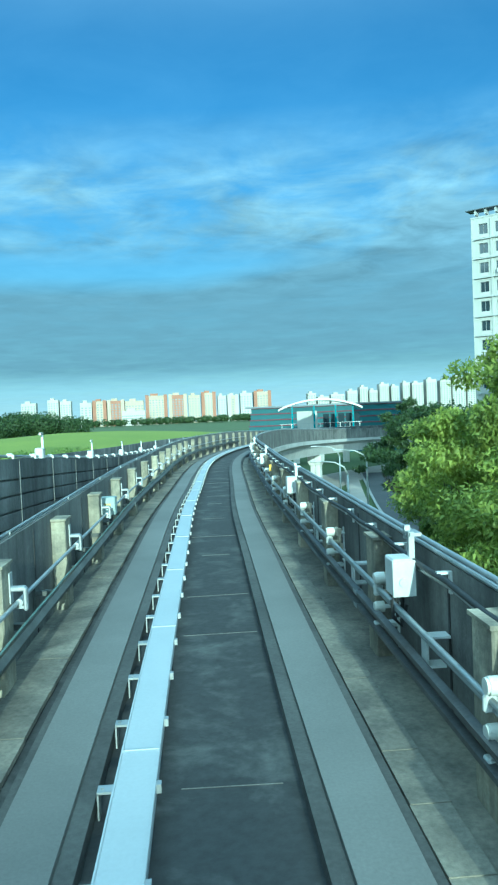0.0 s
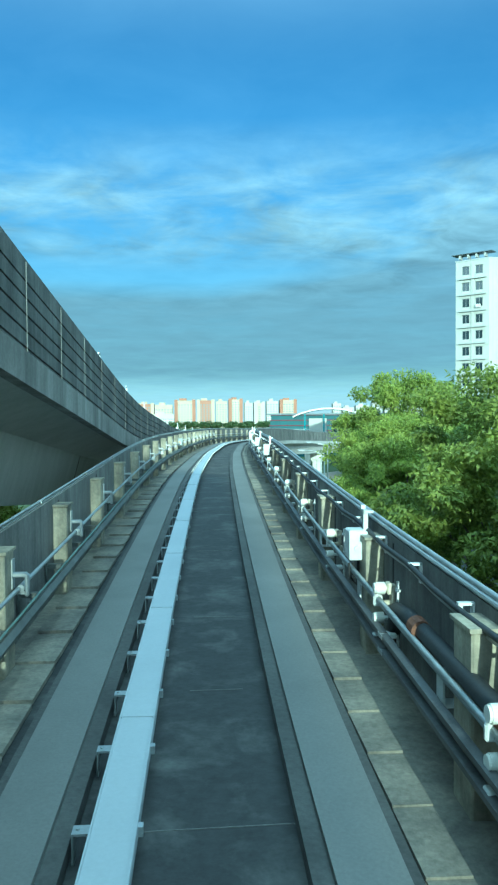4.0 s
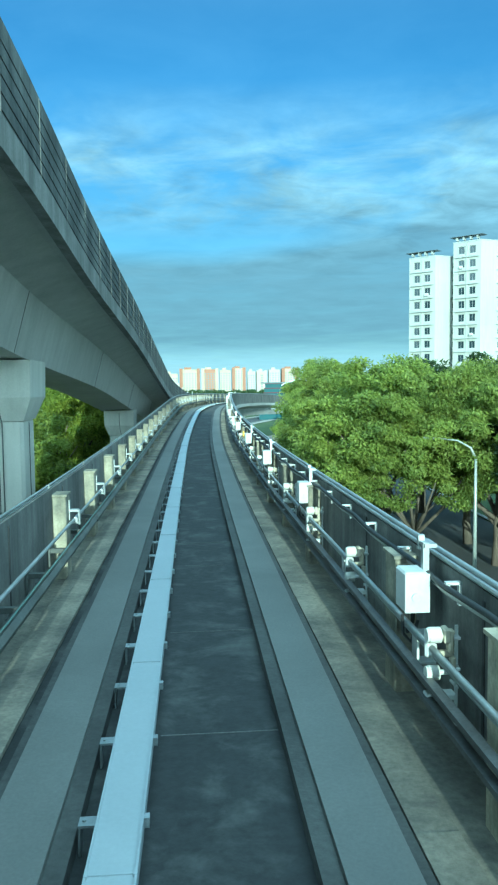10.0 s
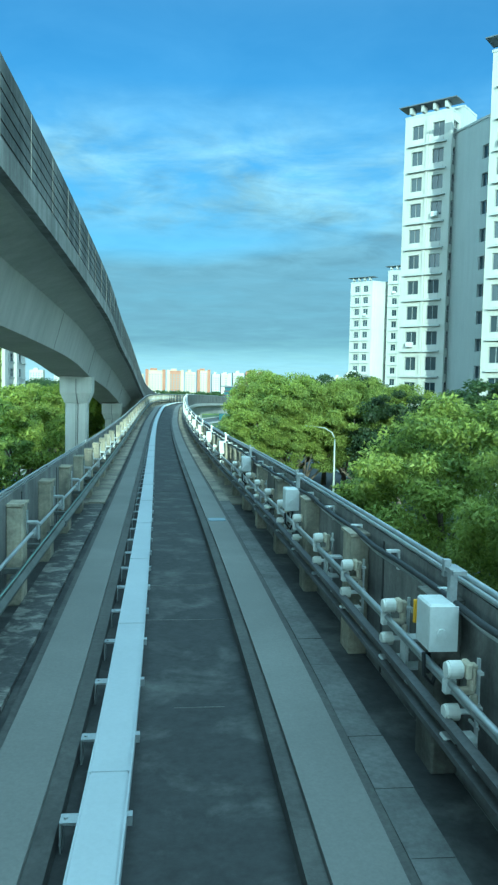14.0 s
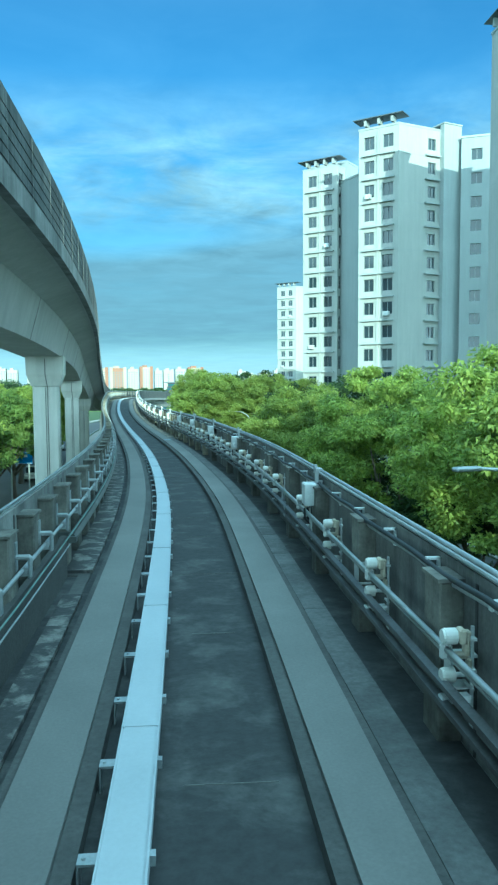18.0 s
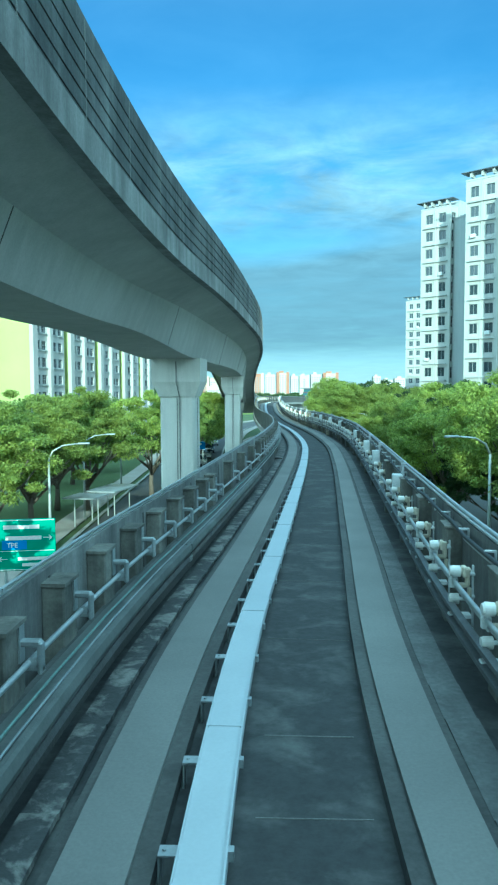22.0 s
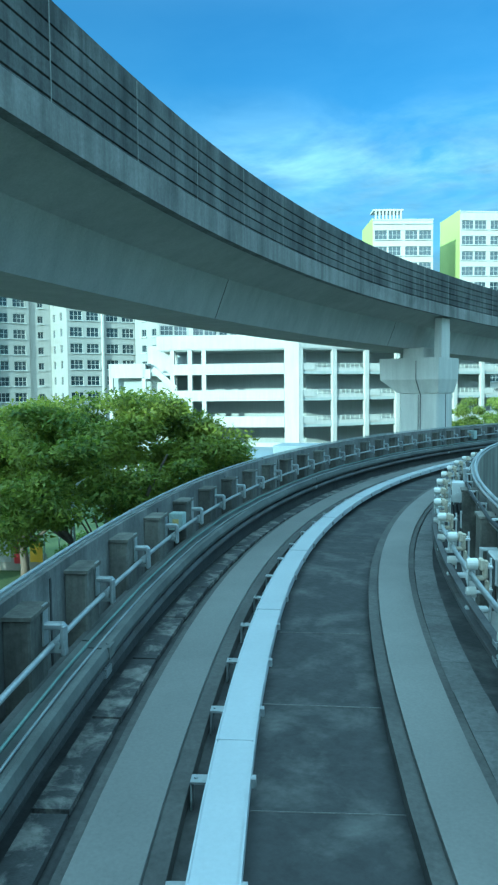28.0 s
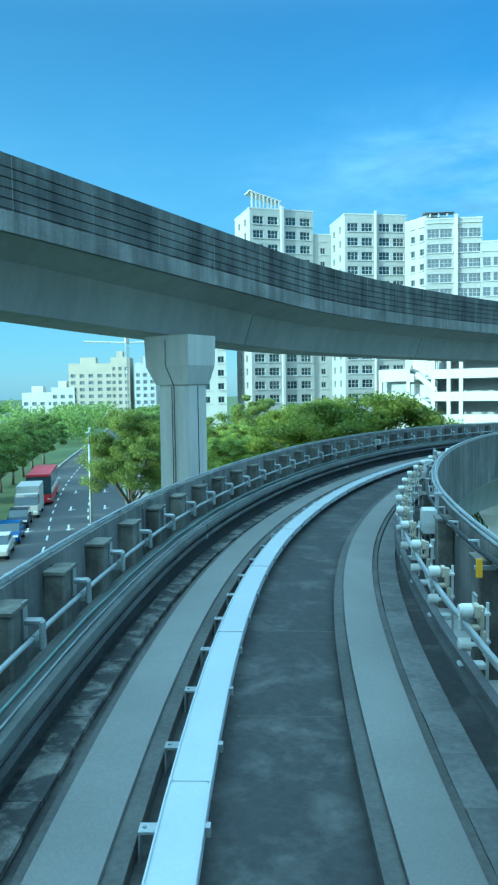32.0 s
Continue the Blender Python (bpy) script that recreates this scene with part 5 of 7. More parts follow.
for pts, u in ((ROAD1, 6.0), (ROAD1, -6.2), (ROAD2, 10.6), (ROAD3, -5.2)):
    ribbon("pavement", pts, u - 1.0, u + 1.0, 0.16, M_PAVE, "paved footpath beside the road", cat="pavement")
# lane marks and arrows
bm = bmesh.new(); box(bm, (0, 0, 0.058), (0.14, 2.0, 0.008)); ME_DASH = mesh_of("lane_mark", bm, M_MARK)
RD2 = [o for o in scene.objects if o.name.startswith("road")][1]
for u in (1.3, 4.6):
    for s in steps(8, 150, 4.5):
        shared("lane_mark", ME_DASH, RD2, R2.frame_at(s, u, 0))
bm = bmesh.new()
box(bm, (0, -0.5, 0.058), (0.16, 2.2, 0.008)); box(bm, (0.22, -1.5, 0.058), (0.5, 0.16, 0.008)); box(bm, (0.0, -1.75, 0.058), (0.34, 0.5, 0.008))
ME_ARR = mesh_of("lane_arrow", bm, M_MARK)
for s in (22, 33, 46, 62):
    for u in (-0.4, 2.9, 6.2):
        shared("lane_arrow", ME_ARR, RD2, R2.frame_at(s, u, 0))


def lamp(x, y, h, ang, arm=2.6, double=False):
    t = thing("street_lamp", "grey street lamp with a curved arm beside the road", "street lamp", "street lamps", at=(x, y, 0))
    t.rotation_euler = (0, 0, radians(ang))
    bm = bmesh.new()
    pts = [(0, 0, 0), (0, 0, h * 0.5), (0, 0, h - 1.0)]
    tube(bm, pts, [0.11, 0.09, 0.07], 8)
    part("pole", bm, M_LAMP, t, smooth=True)
    for sgn in ((1, -1) if double else (1,)):
        bm = bmesh.new()
        tube(bm, [(0, 0, h - 1.0), (0.25 * sgn, 0, h - 0.45), (0.9 * sgn, 0, h - 0.1), (arm * sgn, 0, h)], [0.07, 0.06, 0.05, 0.045], 8)
        a = part("arm", bm, M_LAMP, t, smooth=True)
        bm = bmesh.new(); box(bm, (arm * sgn + 0.35 * sgn, 0, h), (0.8, 0.28, 0.12), None, 0.04); part("lamp_head", bm, M_GALV, a, "flat lamp head")
    return t


for x, y, h, a in ((9.6, -82.3, 8.3, 190), (13.6, -18.4, 7.6, 150), (-16.5, -74.5, 7.4, 20), (-17.3, -60.5, 7.2, 20), (-21.0, -130, 7.1, 20), (-17.5, -41, 7.2, 20), (-17, -12, 7.2, 20), (-18.5, -96, 7.2, 20), (15.3, 58, 7.6, 170), (15.6, 69, 7.4, 170), (12.3, 52, 7.2, 170)):
    lamp(x, y, h, a, 1.9)
lamp(-32.5, -145.3, 8.5, -18, 3.2, True)
lamp(-41, -136.5, 7.0, -18, 1.6)
t = thing("signal_post", "thin grey post beside the side road", "post", at=(16.6, -17.5, 0))
bm = bmesh.new(); rod(bm, (0, 0, 0), (0, 0, 4.6), 0.05); box(bm, (0, 0, 4.65), (0.5, 0.12, 0.08)); part("pole", bm, M_LAMP, t)


def sign(x, y, z, w, h, yaw, material, label, lines, posts=True):
    t = thing("road_sign", label, "road sign", "road signs", at=(x, y, 0))
    t.rotation_euler = (0, 0, radians(yaw))
    bm = bmesh.new(); box(bm, (0, 0, z), (w, 0.08, h), None, 0.02)
    f = part("sign_face", bm, material, t)
    bm = bmesh.new()
    for sz, sx in ((h, 0), (-h, 0)):
        box(bm, (0, -0.045, z + sz / 2 - math.copysign(0.06, sz)), (w - 0.1, 0.01, 0.04))
    part("sign_border", bm, M_MARK, f)
    for i, (text, dx, size) in enumerate(lines):
        zz = z + h / 2 - 0.5 - i * 0.55
        if text:
            cu = bpy.data.curves.new("sign_text", "FONT")
            cu.body, cu.size, cu.extrude, cu.align_x = text, size, 0.004, "CENTER"
            cu.materials.append(M_MARK)
            ob = new("sign_text", cu); ob.parent = f
            ob.matrix_basis = pose(dx, -0.05, zz, 90, 0, 0)
        else:
            bm = bmesh.new(); box(bm, (dx, -0.05, zz + 0.1), (w * 0.6, 0.01, 0.2)); part("sign_bar", bm, M_MARK, f)
    if posts:
        for sx in (-w * 0.35, w * 0.35):
            bm = bmesh.new(); rod(bm, (sx, 0.1, 0), (sx, 0.1, z + h / 2 - 0.1), 0.07); part("post", bm, M_LAMP, t)
    return t


g = sign(-14.7, -85.9, 3.2, 2.9, 2.6, 8, M_SIGN, "green direction sign with a blue panel on two posts", (("", -0.2, 0), ("", -0.1, 0)))
gf = next(o for o in g.children if o.name.startswith("sign_face"))
bm = bmesh.new(); box(bm, (-0.55, -0.05, 3.2), (1.2, 0.012, 0.46)); p = part("route_panel", bm, M_BLUESIGN, gf, "blue route panel")
cu = bpy.data.curves.new("sign_text", "FONT"); cu.body, cu.size, cu.extrude, cu.align_x = "TPE", 0.34, 0.004, "CENTER"; cu.materials.append(M_MARK)
ob = new("sign_text", cu); ob.parent = gf; ob.matrix_basis = pose(-0.65, -0.06, 3.08, 90, 0, 0)
for z, w, x in ((2.9, 2.8, 0.0), (2.5, 1.6, 0.4), (2.2, 1.2, 0.4)):
    bm = bmesh.new(); box(bm, (x, -0.05, z), (w, 0.01, 0.03 if z == 2.9 else 0.17)); part("sign_bar", bm, M_MARK, gf)
bm = bmesh.new()
for x0, z0, d in ((1.05, 3.55, 1), (-1.1, 2.5, -1)):
    box(bm, (x0, -0.05, z0), (0.42, 0.01, 0.05))
    for sz in (1, -1):
        box(bm, (0, 0, 0), (0.2, 0.01, 0.05), pose(x0 + 0.15 * d, -0.05, z0 + 0.06 * sz, 0, 40 * sz * d, 0))
part("sign_arrow", bm, M_MARK, gf)
sign(-10.6, -50, 4.2, 2.2, 1.1, -6, M_BLUESIGN, "blue road sign with white bars beside the road", (("", 0, 0),))
sign(-9.8, -31.8, 4.2, 2.2, 1.1, -4, M_BLUESIGN, "blue road sign with white bars under the viaduct", (("", 0, 0),))


# ---- vehicles ----
def vehicle(x, y, yaw, length, w, h, paint, label, kind="car"):
    t = thing(kind, label, kind, "road vehicles", at=(x, y, 0.05))
    t.rotation_euler = (0, 0, radians(yaw))
    bm = bmesh.new()
    if kind == "car":
        prof = [(-length / 2, 0.35), (-length / 2, 0.75), (-length * 0.42, 0.85), (-length * 0.22, 0.92), (length * 0.3, 0.95), (length / 2, 0.85), (length / 2, 0.35)]
        cab = [(-length * 0.24, 0.9), (-length * 0.08, h), (length * 0.22, h), (length * 0.4, 0.92)]
    elif kind == "bus":
        prof = [(-length / 2, 0.35), (-length / 2, 1.2), (length / 2, 1.2), (length / 2, 0.35)]
        cab = [(-length / 2, 1.2), (-length / 2 + 0.15, h), (length / 2, h), (length / 2, 1.2)]
    else:
        prof = [(-length / 2, 0.4), (-length / 2, 1.3), (-length * 0.22, 1.4), (-length * 0.22, 0.95), (length / 2, 0.95), (length / 2, 0.4)]
        cab = [(-length / 2, 1.3), (-length * 0.42, 2.1), (-length * 0.23, 2.1), (-length * 0.22, 1.3)]
    def extr(p, half, bm):
        l, r = [bm.verts.new((-half, y, z)) for y, z in p], [bm.verts.new((half, y, z)) for y, z in p]
        bm.faces.new(l), bm.faces.new(r[::-1])
        for i in range(len(p)):
            j = (i + 1) % len(p)
            bm.faces.new((l[i], r[i], r[j], l[j]))
    extr(prof, w / 2, bm)
    bmesh.ops.bevel(bm, geom=list(bm.edges), offset=0.05, segments=1, affect="EDGES")
    b = part("body", bm, paint, t)
    bm = bmesh.new(); extr(cab, w / 2 - (0.12 if kind == "car" else 0.02), bm); part("cabin_glass", bm, M_GLASS, b)
    bm = bmesh.new(); box(bm, (0, (cab[1][0] + cab[2][0]) / 2, h if kind != "lorry" else 2.12), (w - 0.2, cab[2][0] - cab[1][0] + 0.1, 0.06 if kind == "car" else 0.25), None, 0.02); part("roof", bm, paint, b)
    if kind == "bus":
        bm = bmesh.new(); box(bm, (0, 0, 1.5), (w + 0.02, length - 0.4, 0.5)); part("side_band", bm, M_WHITE, b)
    if kind == "lorry":
        bm = bmesh.new(); box(bm, (0, length * 0.14, 1.9), (w, length * 0.7, 1.9), None, 0.04); part("cargo_box", bm, M_WHITEWALL, t)
    for sx in (-1, 1):
        bm = bmesh.new(); box(bm, (sx * (w / 2 - 0.25), -length / 2 - 0.01, 0.72), (0.35, 0.04, 0.16)); part("headlight", bm, M_WHITE, b)
        for sy in (-0.32, 0.32):
            bm = bmesh.new(); rod(bm, (sx * (w / 2 - 0.22), sy * length, 0.33), (sx * (w / 2 + 0.01), sy * length, 0.33), 0.33, n=14); wv = part("wheel", bm, M_TYRE, t)
            bm = bmesh.new(); rod(bm, (sx * (w / 2 - 0.05), sy * length, 0.33), (sx * (w / 2 + 0.02), sy * length, 0.33), 0.19, n=10); part("rim", bm, M_GALV, wv)
    return t


vehicle(-58.5, -142.7, 72, 11, 2.5, 3.1, M_RED, "red and white city bus on the road", "bus")
vehicle(-48.4, -146.4, 72, 6.2, 2.1, 2.9, M_WHITEWALL, "white box lorry on the road", "lorry")
vehicle(-42.8, -148.5, 72, 4.4, 1.8, 1.45, M_BLACKCAR, "dark saloon car on the road")
vehicle(-36.2, -150.6, 72, 4.4, 1.8, 1.45, M_BLUECAR, "blue saloon car on the road")
for x, y, p, lab in ((-10.4, -14, M_WHITEWALL, "white saloon car on the road below"), (-10.3, -3, M_WHITEWALL, "white hatchback on the road below"), (-10.3, 8, M_BLACKCAR, "dark saloon car on the road below"), (-13.4, 20, M_GALV, "silver saloon car on the road below"), (-10.3, 26, M_WHITEWALL, "white saloon car on the road below")):
    vehicle(x, y, 2, 4.4, 1.8, 1.5, p, lab)
vehicle(-31.2, -152.4, 72, 4.4, 1.8, 1.45, M_WHITEWALL, "white saloon car at the end of the queue")


# ---- covered walkway and stalls ----
def walkway(x, y, yaw):
    t = thing("covered_walkway", "covered footway with pale flat roofs on steel posts", "walkway")
    m = pose(x, y, 0, 0, 0, yaw)
    for k in range(3):
        bm = bmesh.new(); box(bm, (0.4 * (k % 2), -3.2 + 3.1 * k, 2.62 + 0.12 * (k % 2)), (2.6, 2.9, 0.12), m, 0.02); part("roof_panel", bm, M_GALV, t)
        for sx in (-1.0, 1.0):
            bm = bmesh.new(); rod(bm, m @ Vector((sx, -3.2 + 3.1 * k, 0)), m @ Vector((sx, -3.2 + 3.1 * k, 2.58)), 0.05); part("post", bm, M_LAMP, t)
    return t


walkway(12.2, -37.6, -4)
walkway(-15.5, -61.5, -14)


def stall(x, y, yaw):
    t = thing("market_stall", "small roadside stall with a white awning and coloured cloths", "stall", at=(x, y, 0))
    t.rotation_euler = (0, 0, radians(yaw))
    bm = bmesh.new(); box(bm, (0, 0, 2.75), (4.4, 3.0, 0.1), None, 0.03); part("awning", bm, M_WHITEWALL, t, "white awning")
    for sx in (-2, 2):
        for sy in (-1.3, 1.3):
            bm = bmesh.new(); rod(bm, (sx, sy, 0), (sx, sy, 2.7), 0.04); part("pole", bm, M_LAMP, t)
    bm = bmesh.new(); box(bm, (0, -0.9, 0.45), (3.6, 0.9, 0.9), None, 0.02); part("counter", bm, M_PAVE, t)
    for k, m in enumerate((M_YELLOW, M_WHITEWALL, M_RED, M_YELLOW)):
        bm = bmesh.new(); box(bm, (-1.5 + k, -1.37, 1.1 + 0.1 * (k % 2)), (0.8, 0.04, 1.3), None, 0.01); part("cloth", bm, m, t)
    return t


stall(-33.5, -124.8, 35)


# ---- equipment along the guideway ----
SN0, SN1 = A.near(33, -167), A.near(3.0, 44.5)               # the stretch that is passed near
PARAPETS = [o for o in scene.objects if o.name.startswith("parapet")]
LEFT = next(o for o in PARAPETS if o.data.vertices[0].co.x < A.at(SA0).x - 0.1 or (o.data.vertices[0].co - A.at(SA0)).dot(A.right(SA0)) < 0)
RIGHT = next(o for o in PARAPETS if o is not LEFT)
DUCT = bpy.data.objects["cable_duct"]

PIERS = steps(SN0 + 0.3, 88.6, 1.29) + [89.5, 92.4, 95.2, 98.0] + steps(100.5, A.near(0, -75), 1.3) + steps(A.near(0, -73.5), A.near(-0.2, -47), 2.45) + steps(A.near(-0.25, -44), A.near(14, 87), 3.2)
# piers on the inner faces of the parapets
bm = bmesh.new(); box(bm, (0, 0, 0.47), (0.2, 0.36, 1.26), None, 0.015); box(bm, (-0.01, 0, 1.115), (0.22, 0.4, 0.03))
ME_PIER = mesh_of("pier", bm, M_POST)
bm = bmesh.new(); box(bm, (0, 0, 0.47), (0.2, 0.36, 1.26), None, 0.015); box(bm, (-0.01, 0, 1.115), (0.22, 0.4, 0.03))
ME_SHADEPIER = mesh_of("pier", bm, M_POSTSHADE)
for i, s in enumerate(PIERS):
    for side, par in ((-1, LEFT), (1, RIGHT)):
        if side > 0 and i % 2 and s < A.near(0, -75):
            continue
        m = A.frame_at(s + (0.5 if side > 0 else 0), side * 1.935 + (wide(s) if side > 0 else 0), -dip(s))
        if side < 0:
            m = m @ pose(0, 0, 0, 0, 0, 180)
        shared("pier", ME_PIER if s > A.near(0, -72) else ME_SHADEPIER, par, m)
# vertical joints of the wall panels, as shallow ribs
bm = bmesh.new(); box(bm, (0, 0, 0.5), (0.012, 0.035, 1.3))
ME_RIB = mesh_of("joint_rib", bm, M_GROOVE)
for s in steps(SN0, SN1, 3.5):
    for side, par in ((-1, LEFT), (1, RIGHT)):
        shared("joint_rib", ME_RIB, par, A.frame_at(s + 0.9, side * 2.027 + (wide(s) if side > 0 else 0), -dip(s)))
# top rails: a thin pipe over the outer wall, a pair of thicker ones over the inner
for side, rad in ((-1, 0.016), (1, 0.024)):
    bm = dipped(sweep(A, [(side * 2.085 + rad * math.cos(a), 1.25 + rad + rad * math.sin(a)) for a in [k * math.pi / 4 for k in range(8)]], SN0, A.near(24, 107), 0.8), back=side > 0)
    r = tagged(part("top_rail", bm, M_GALV, None, smooth=True), "galvanised pipe rail along the parapet top", "rail", "parapet rails")
    half = 0.02 if side < 0 else 0.045
    part("coping_plate", dipped(sweep(A, rect(side * 2.085 - half, side * 2.085 + half, 1.224, 1.238), SN0, A.near(24, 107), 0.8), back=side > 0), M_GALV, r)
    if side > 0:
        part("second_pipe", dipped(sweep(A, [(2.03 + 0.017 * math.cos(a), 1.256 + 0.017 * math.sin(a)) for a in [k * math.pi / 3 for k in range(6)]], SN0, A.near(24, 107), 0.8), back=True), M_GALV, r)
    bm = bmesh.new(); box(bm, (0, 0, 1.252), (0.05, 0.05, 0.05))
    me = mesh_of("rail_foot", bm, M_GALV)
    for s in steps(SN0, SN1, 3.5):
        shared("rail_foot", me, r, A.frame_at(s, side * 2.085 + (wide(s) if side > 0 else 0), -dip(s)))

# duct brackets and cover joints
bm = bmesh.new()
box(bm, (-0.195, 0, 0.036), (0.106, 0.1, 0.016)); box(bm, (-0.242, 0, -0.055), (0.012, 0.1, 0.18)); box(bm, (0.158, 0, 0.03), (0.032, 0.06, 0.06)); rod(bm, (-0.215, 0, 0.044), (-0.215, 0, 0.056), 0.014, n=6)
ME_BRK = mesh_of("duct_bracket", bm, M_GALV)
for s in steps(SN0, A.near(7.6, 65), 1.05):
    shared("duct_bracket", ME_BRK, DUCT, A.frame_at(s, -0.43, 0))
bm = bmesh.new(); box(bm, (0, 0, 0.064), (0.286, 0.012, 0.008)); box(bm, (0.13, 0.0, 0.068), (0.02, 0.06, 0.02)); box(bm, (-0.13, 0.0, 0.068), (0.02, 0.06, 0.02))
ME_JOINT = mesh_of("duct_joint", bm, M_STRIP)
for s in steps(SN0, SN1, 3.15):
    shared("duct_joint", ME_JOINT, DUCT, A.frame_at(s + 0.5, -0.43, 0))
for u in (-0.564, -0.296):
    part("duct_edge", sweep(A, rect(u - 0.006, u + 0.006, 0.058, 0.075), SN0, SN1, 0.8), M_STRIP, DUCT)


def pipe_run(name, u, w, r, material, label, s0=SN0, s1=None, sag=0.0, cat="pipe", parent=None):
    bm = bmesh.new()
    s1 = s1 or A.near(9, 70)
    pts = []
    for i, s in enumerate(steps(s0, s1, 0.8)):
        k = math.sin(s * 2.9 + u * 5) * 0.5 + math.sin(s * 0.83) * 0.5
        pts.append(A.at(s, u + sag * 0.5 * k + (aside(s) if 1.5 < u < 1.9 else wide(s) if u > 1.9 else 0), w + sag * k - (dip(s) if w > 1 else 0)))
    tube(bm, pts, r, 8)
    ob = part(name, bm, material, parent, smooth=True)
    if parent is None:
        tagged(ob, label, cat, "power and guide rails")
    return ob


# inner side of the curve: guide pipe, conductor rails, cables
def rail_run(profile, label, s0=SN0, s1=None, material=None):
    """A rail in sections with small joint plates."""
    t = thing("conductor_rail", label, "rail", "power and guide rails")
    us, ws = [p[0] for p in profile], [p[1] for p in profile]
    s1 = s1 or A.near(9, 70)
    for s in steps(s0, s1 - 12, 12.0):
        bm = sweep(A, profile, s, s + 11.97, 0.8)
        if us[0] > 0:
            for v in bm.verts:
                q = A.near(v.co.x, v.co.y)
                v.co += A.right(q) * aside(q)
        part("rail_section", bm, material or M_DARKSTEEL, t)
        bm = bmesh.new(); box(bm, ((min(us) + max(us)) / 2, 0, (min(ws) + max(ws)) / 2), (max(us) - min(us) + 0.008, 0.16, (max(ws) - min(ws)) * 0.6), A.frame_at(s, aside(s) if us[0] > 0 else 0, 0))
        part("joint_plate", bm, material or M_GALV, t)
    return t


pipe_run("guide_pipe", 1.73, 0.722, 0.023, M_GALV, "galvanised guide pipe on insulators")
pipe_run("guide_pipe", 1.745, 0.668, 0.015, M_GALV, "thin galvanised pipe under the guide pipe")
for w in (0.5, 0.36):
    rail_run([(1.65, w - 0.02), (1.71, w - 0.032), (1.725, w - 0.015), (1.69, w), (1.725, w + 0.015), (1.71, w + 0.032), (1.65, w + 0.02)], "dark steel conductor rail on insulators")
pipe_run("cable", 1.92, 1.14, 0.024, M_CABLE, "black power cable sagging between brackets", sag=0.025, cat="cable")
pipe_run("cable", 1.955, 1.09, 0.022, M_GALV, "grey cable beside the black one", sag=0.03, cat="cable")
# outer side: guide pipe, lower rail, thin green cable
pipe_run("guide_pipe", -1.76, 0.72, 0.022, M_GALV, "galvanised guide pipe on wall brackets")
pipe_run("cable", -1.7, 0.5, 0.011, mat("green_cable_sheath", (0.2, 0.28, 0.25), 0.5), "thin green cable below the guide pipe", sag=0.02, cat="cable")
M_GUIDE = mat("grey_painted_guide_steel", (0.15, 0.16, 0.15), 0.6, 0.1, col2=(0.075, 0.08, 0.075), stain=1.2, grain=30, gamt=0.12, bump=0.05, streak=0.2)
S_MID, S_PALE = A.near(-0.7, -90), A.near(0, -60)
# through the curve the guide rail is a broad flanged beam on a concrete upstand
rail_run([(-1.8, 0.47), (-1.74, 0.47), (-1.735, 0.43), (-1.62, 0.42), (-1.6, 0.445), (-1.57, 0.44), (-1.55, 0.37), (-1.57, 0.31), (-1.6, 0.3), (-1.62, 0.36), (-1.8, 0.36)], "grey flanged guide beam on the outer side of the curve", SN0, S_MID, M_GUIDE)
rail_run([(-1.66, 0.27), (-1.6, 0.25), (-1.58, 0.2), (-1.62, 0.15), (-1.68, 0.16)], "dark lower guide rail under the flanged beam", SN0, S_MID)
tagged(part("guide_rail_foot", sweep(A, rect(-1.86, -1.78, -0.15, 0.46), SN0, S_MID, 0.8), M_PLINTH), "concrete upstand behind the guide rail", "upstand", kind="structure")
pipe_run("cable", -1.66, 0.437, 0.01, M_GALV, "pale thin cable lying on the guide beam", s1=S_MID, sag=0.012, cat="cable")
# on the straight it is a slim rail on steel arms, clear of the slab
SLIM = rail_run([(-1.775, 0.44), (-1.69, 0.46), (-1.65, 0.4), (-1.69, 0.32), (-1.775, 0.34)], "grey steel guide rail on arms along the straight", S_MID + 0.1, None, M_GUIDE)
bm = bmesh.new()
box(bm, (-0.16, 0, 0.39), (0.3, 0.08, 0.06)); box(bm, (-0.025, 0, 0.3), (0.03, 0.14, 0.34)); box(bm, (-0.2, 0.06, 0.33), (0.1, 0.2, 0.03))
ME_ARM = mesh_of("rail_arm", bm, M_GUIDE)
for s in steps(S_MID + 0.5, SN1, 1.45):
    shared("rail_arm", ME_ARM, SLIM, A.frame_at(s, -2.03, 0) @ pose(0, 0, 0, 0, 0, 180))

# brackets that carry the pipes
bm = bmesh.new()
box(bm, (-0.205, 0, 0.86), (0.014, 0.1, 0.3)); box(bm, (-0.275, 0, 0.85), (0.15, 0.075, 0.05), None, 0.012); box(bm, (-0.345, 0, 0.745), (0.04, 0.075, 0.23), None, 0.012)
box(bm, (-0.3, 0, 0.67), (0.13, 0.06, 0.03)); rod(bm, (-0.292, -0.05, 0.72), (-0.292, 0.05, 0.72), 0.037, n=10)
ME_LB = mesh_of("pipe_bracket", bm, M_GALV)
for s in [q for q in PIERS if q < SN1]:
    ob = shared("pipe_bracket", ME_LB, None, A.frame_at(s + 0.1, -2.03, 0) @ pose(0, 0, 0, 0, 0, 180))
    tagged(ob, "white steel wall bracket holding the guide pipe", "bracket", "pipe brackets")
bm = bmesh.new()
box(bm, (-0.12, 0, 0.64), (0.2, 0.14, 0.02)); box(bm, (-0.21, 0, 0.52), (0.02, 0.14, 0.24)); box(bm, (-0.14, 0, 0.41), (0.16, 0.14, 0.02))
ME_RB = mesh_of("pipe_bracket", bm, M_BOX)
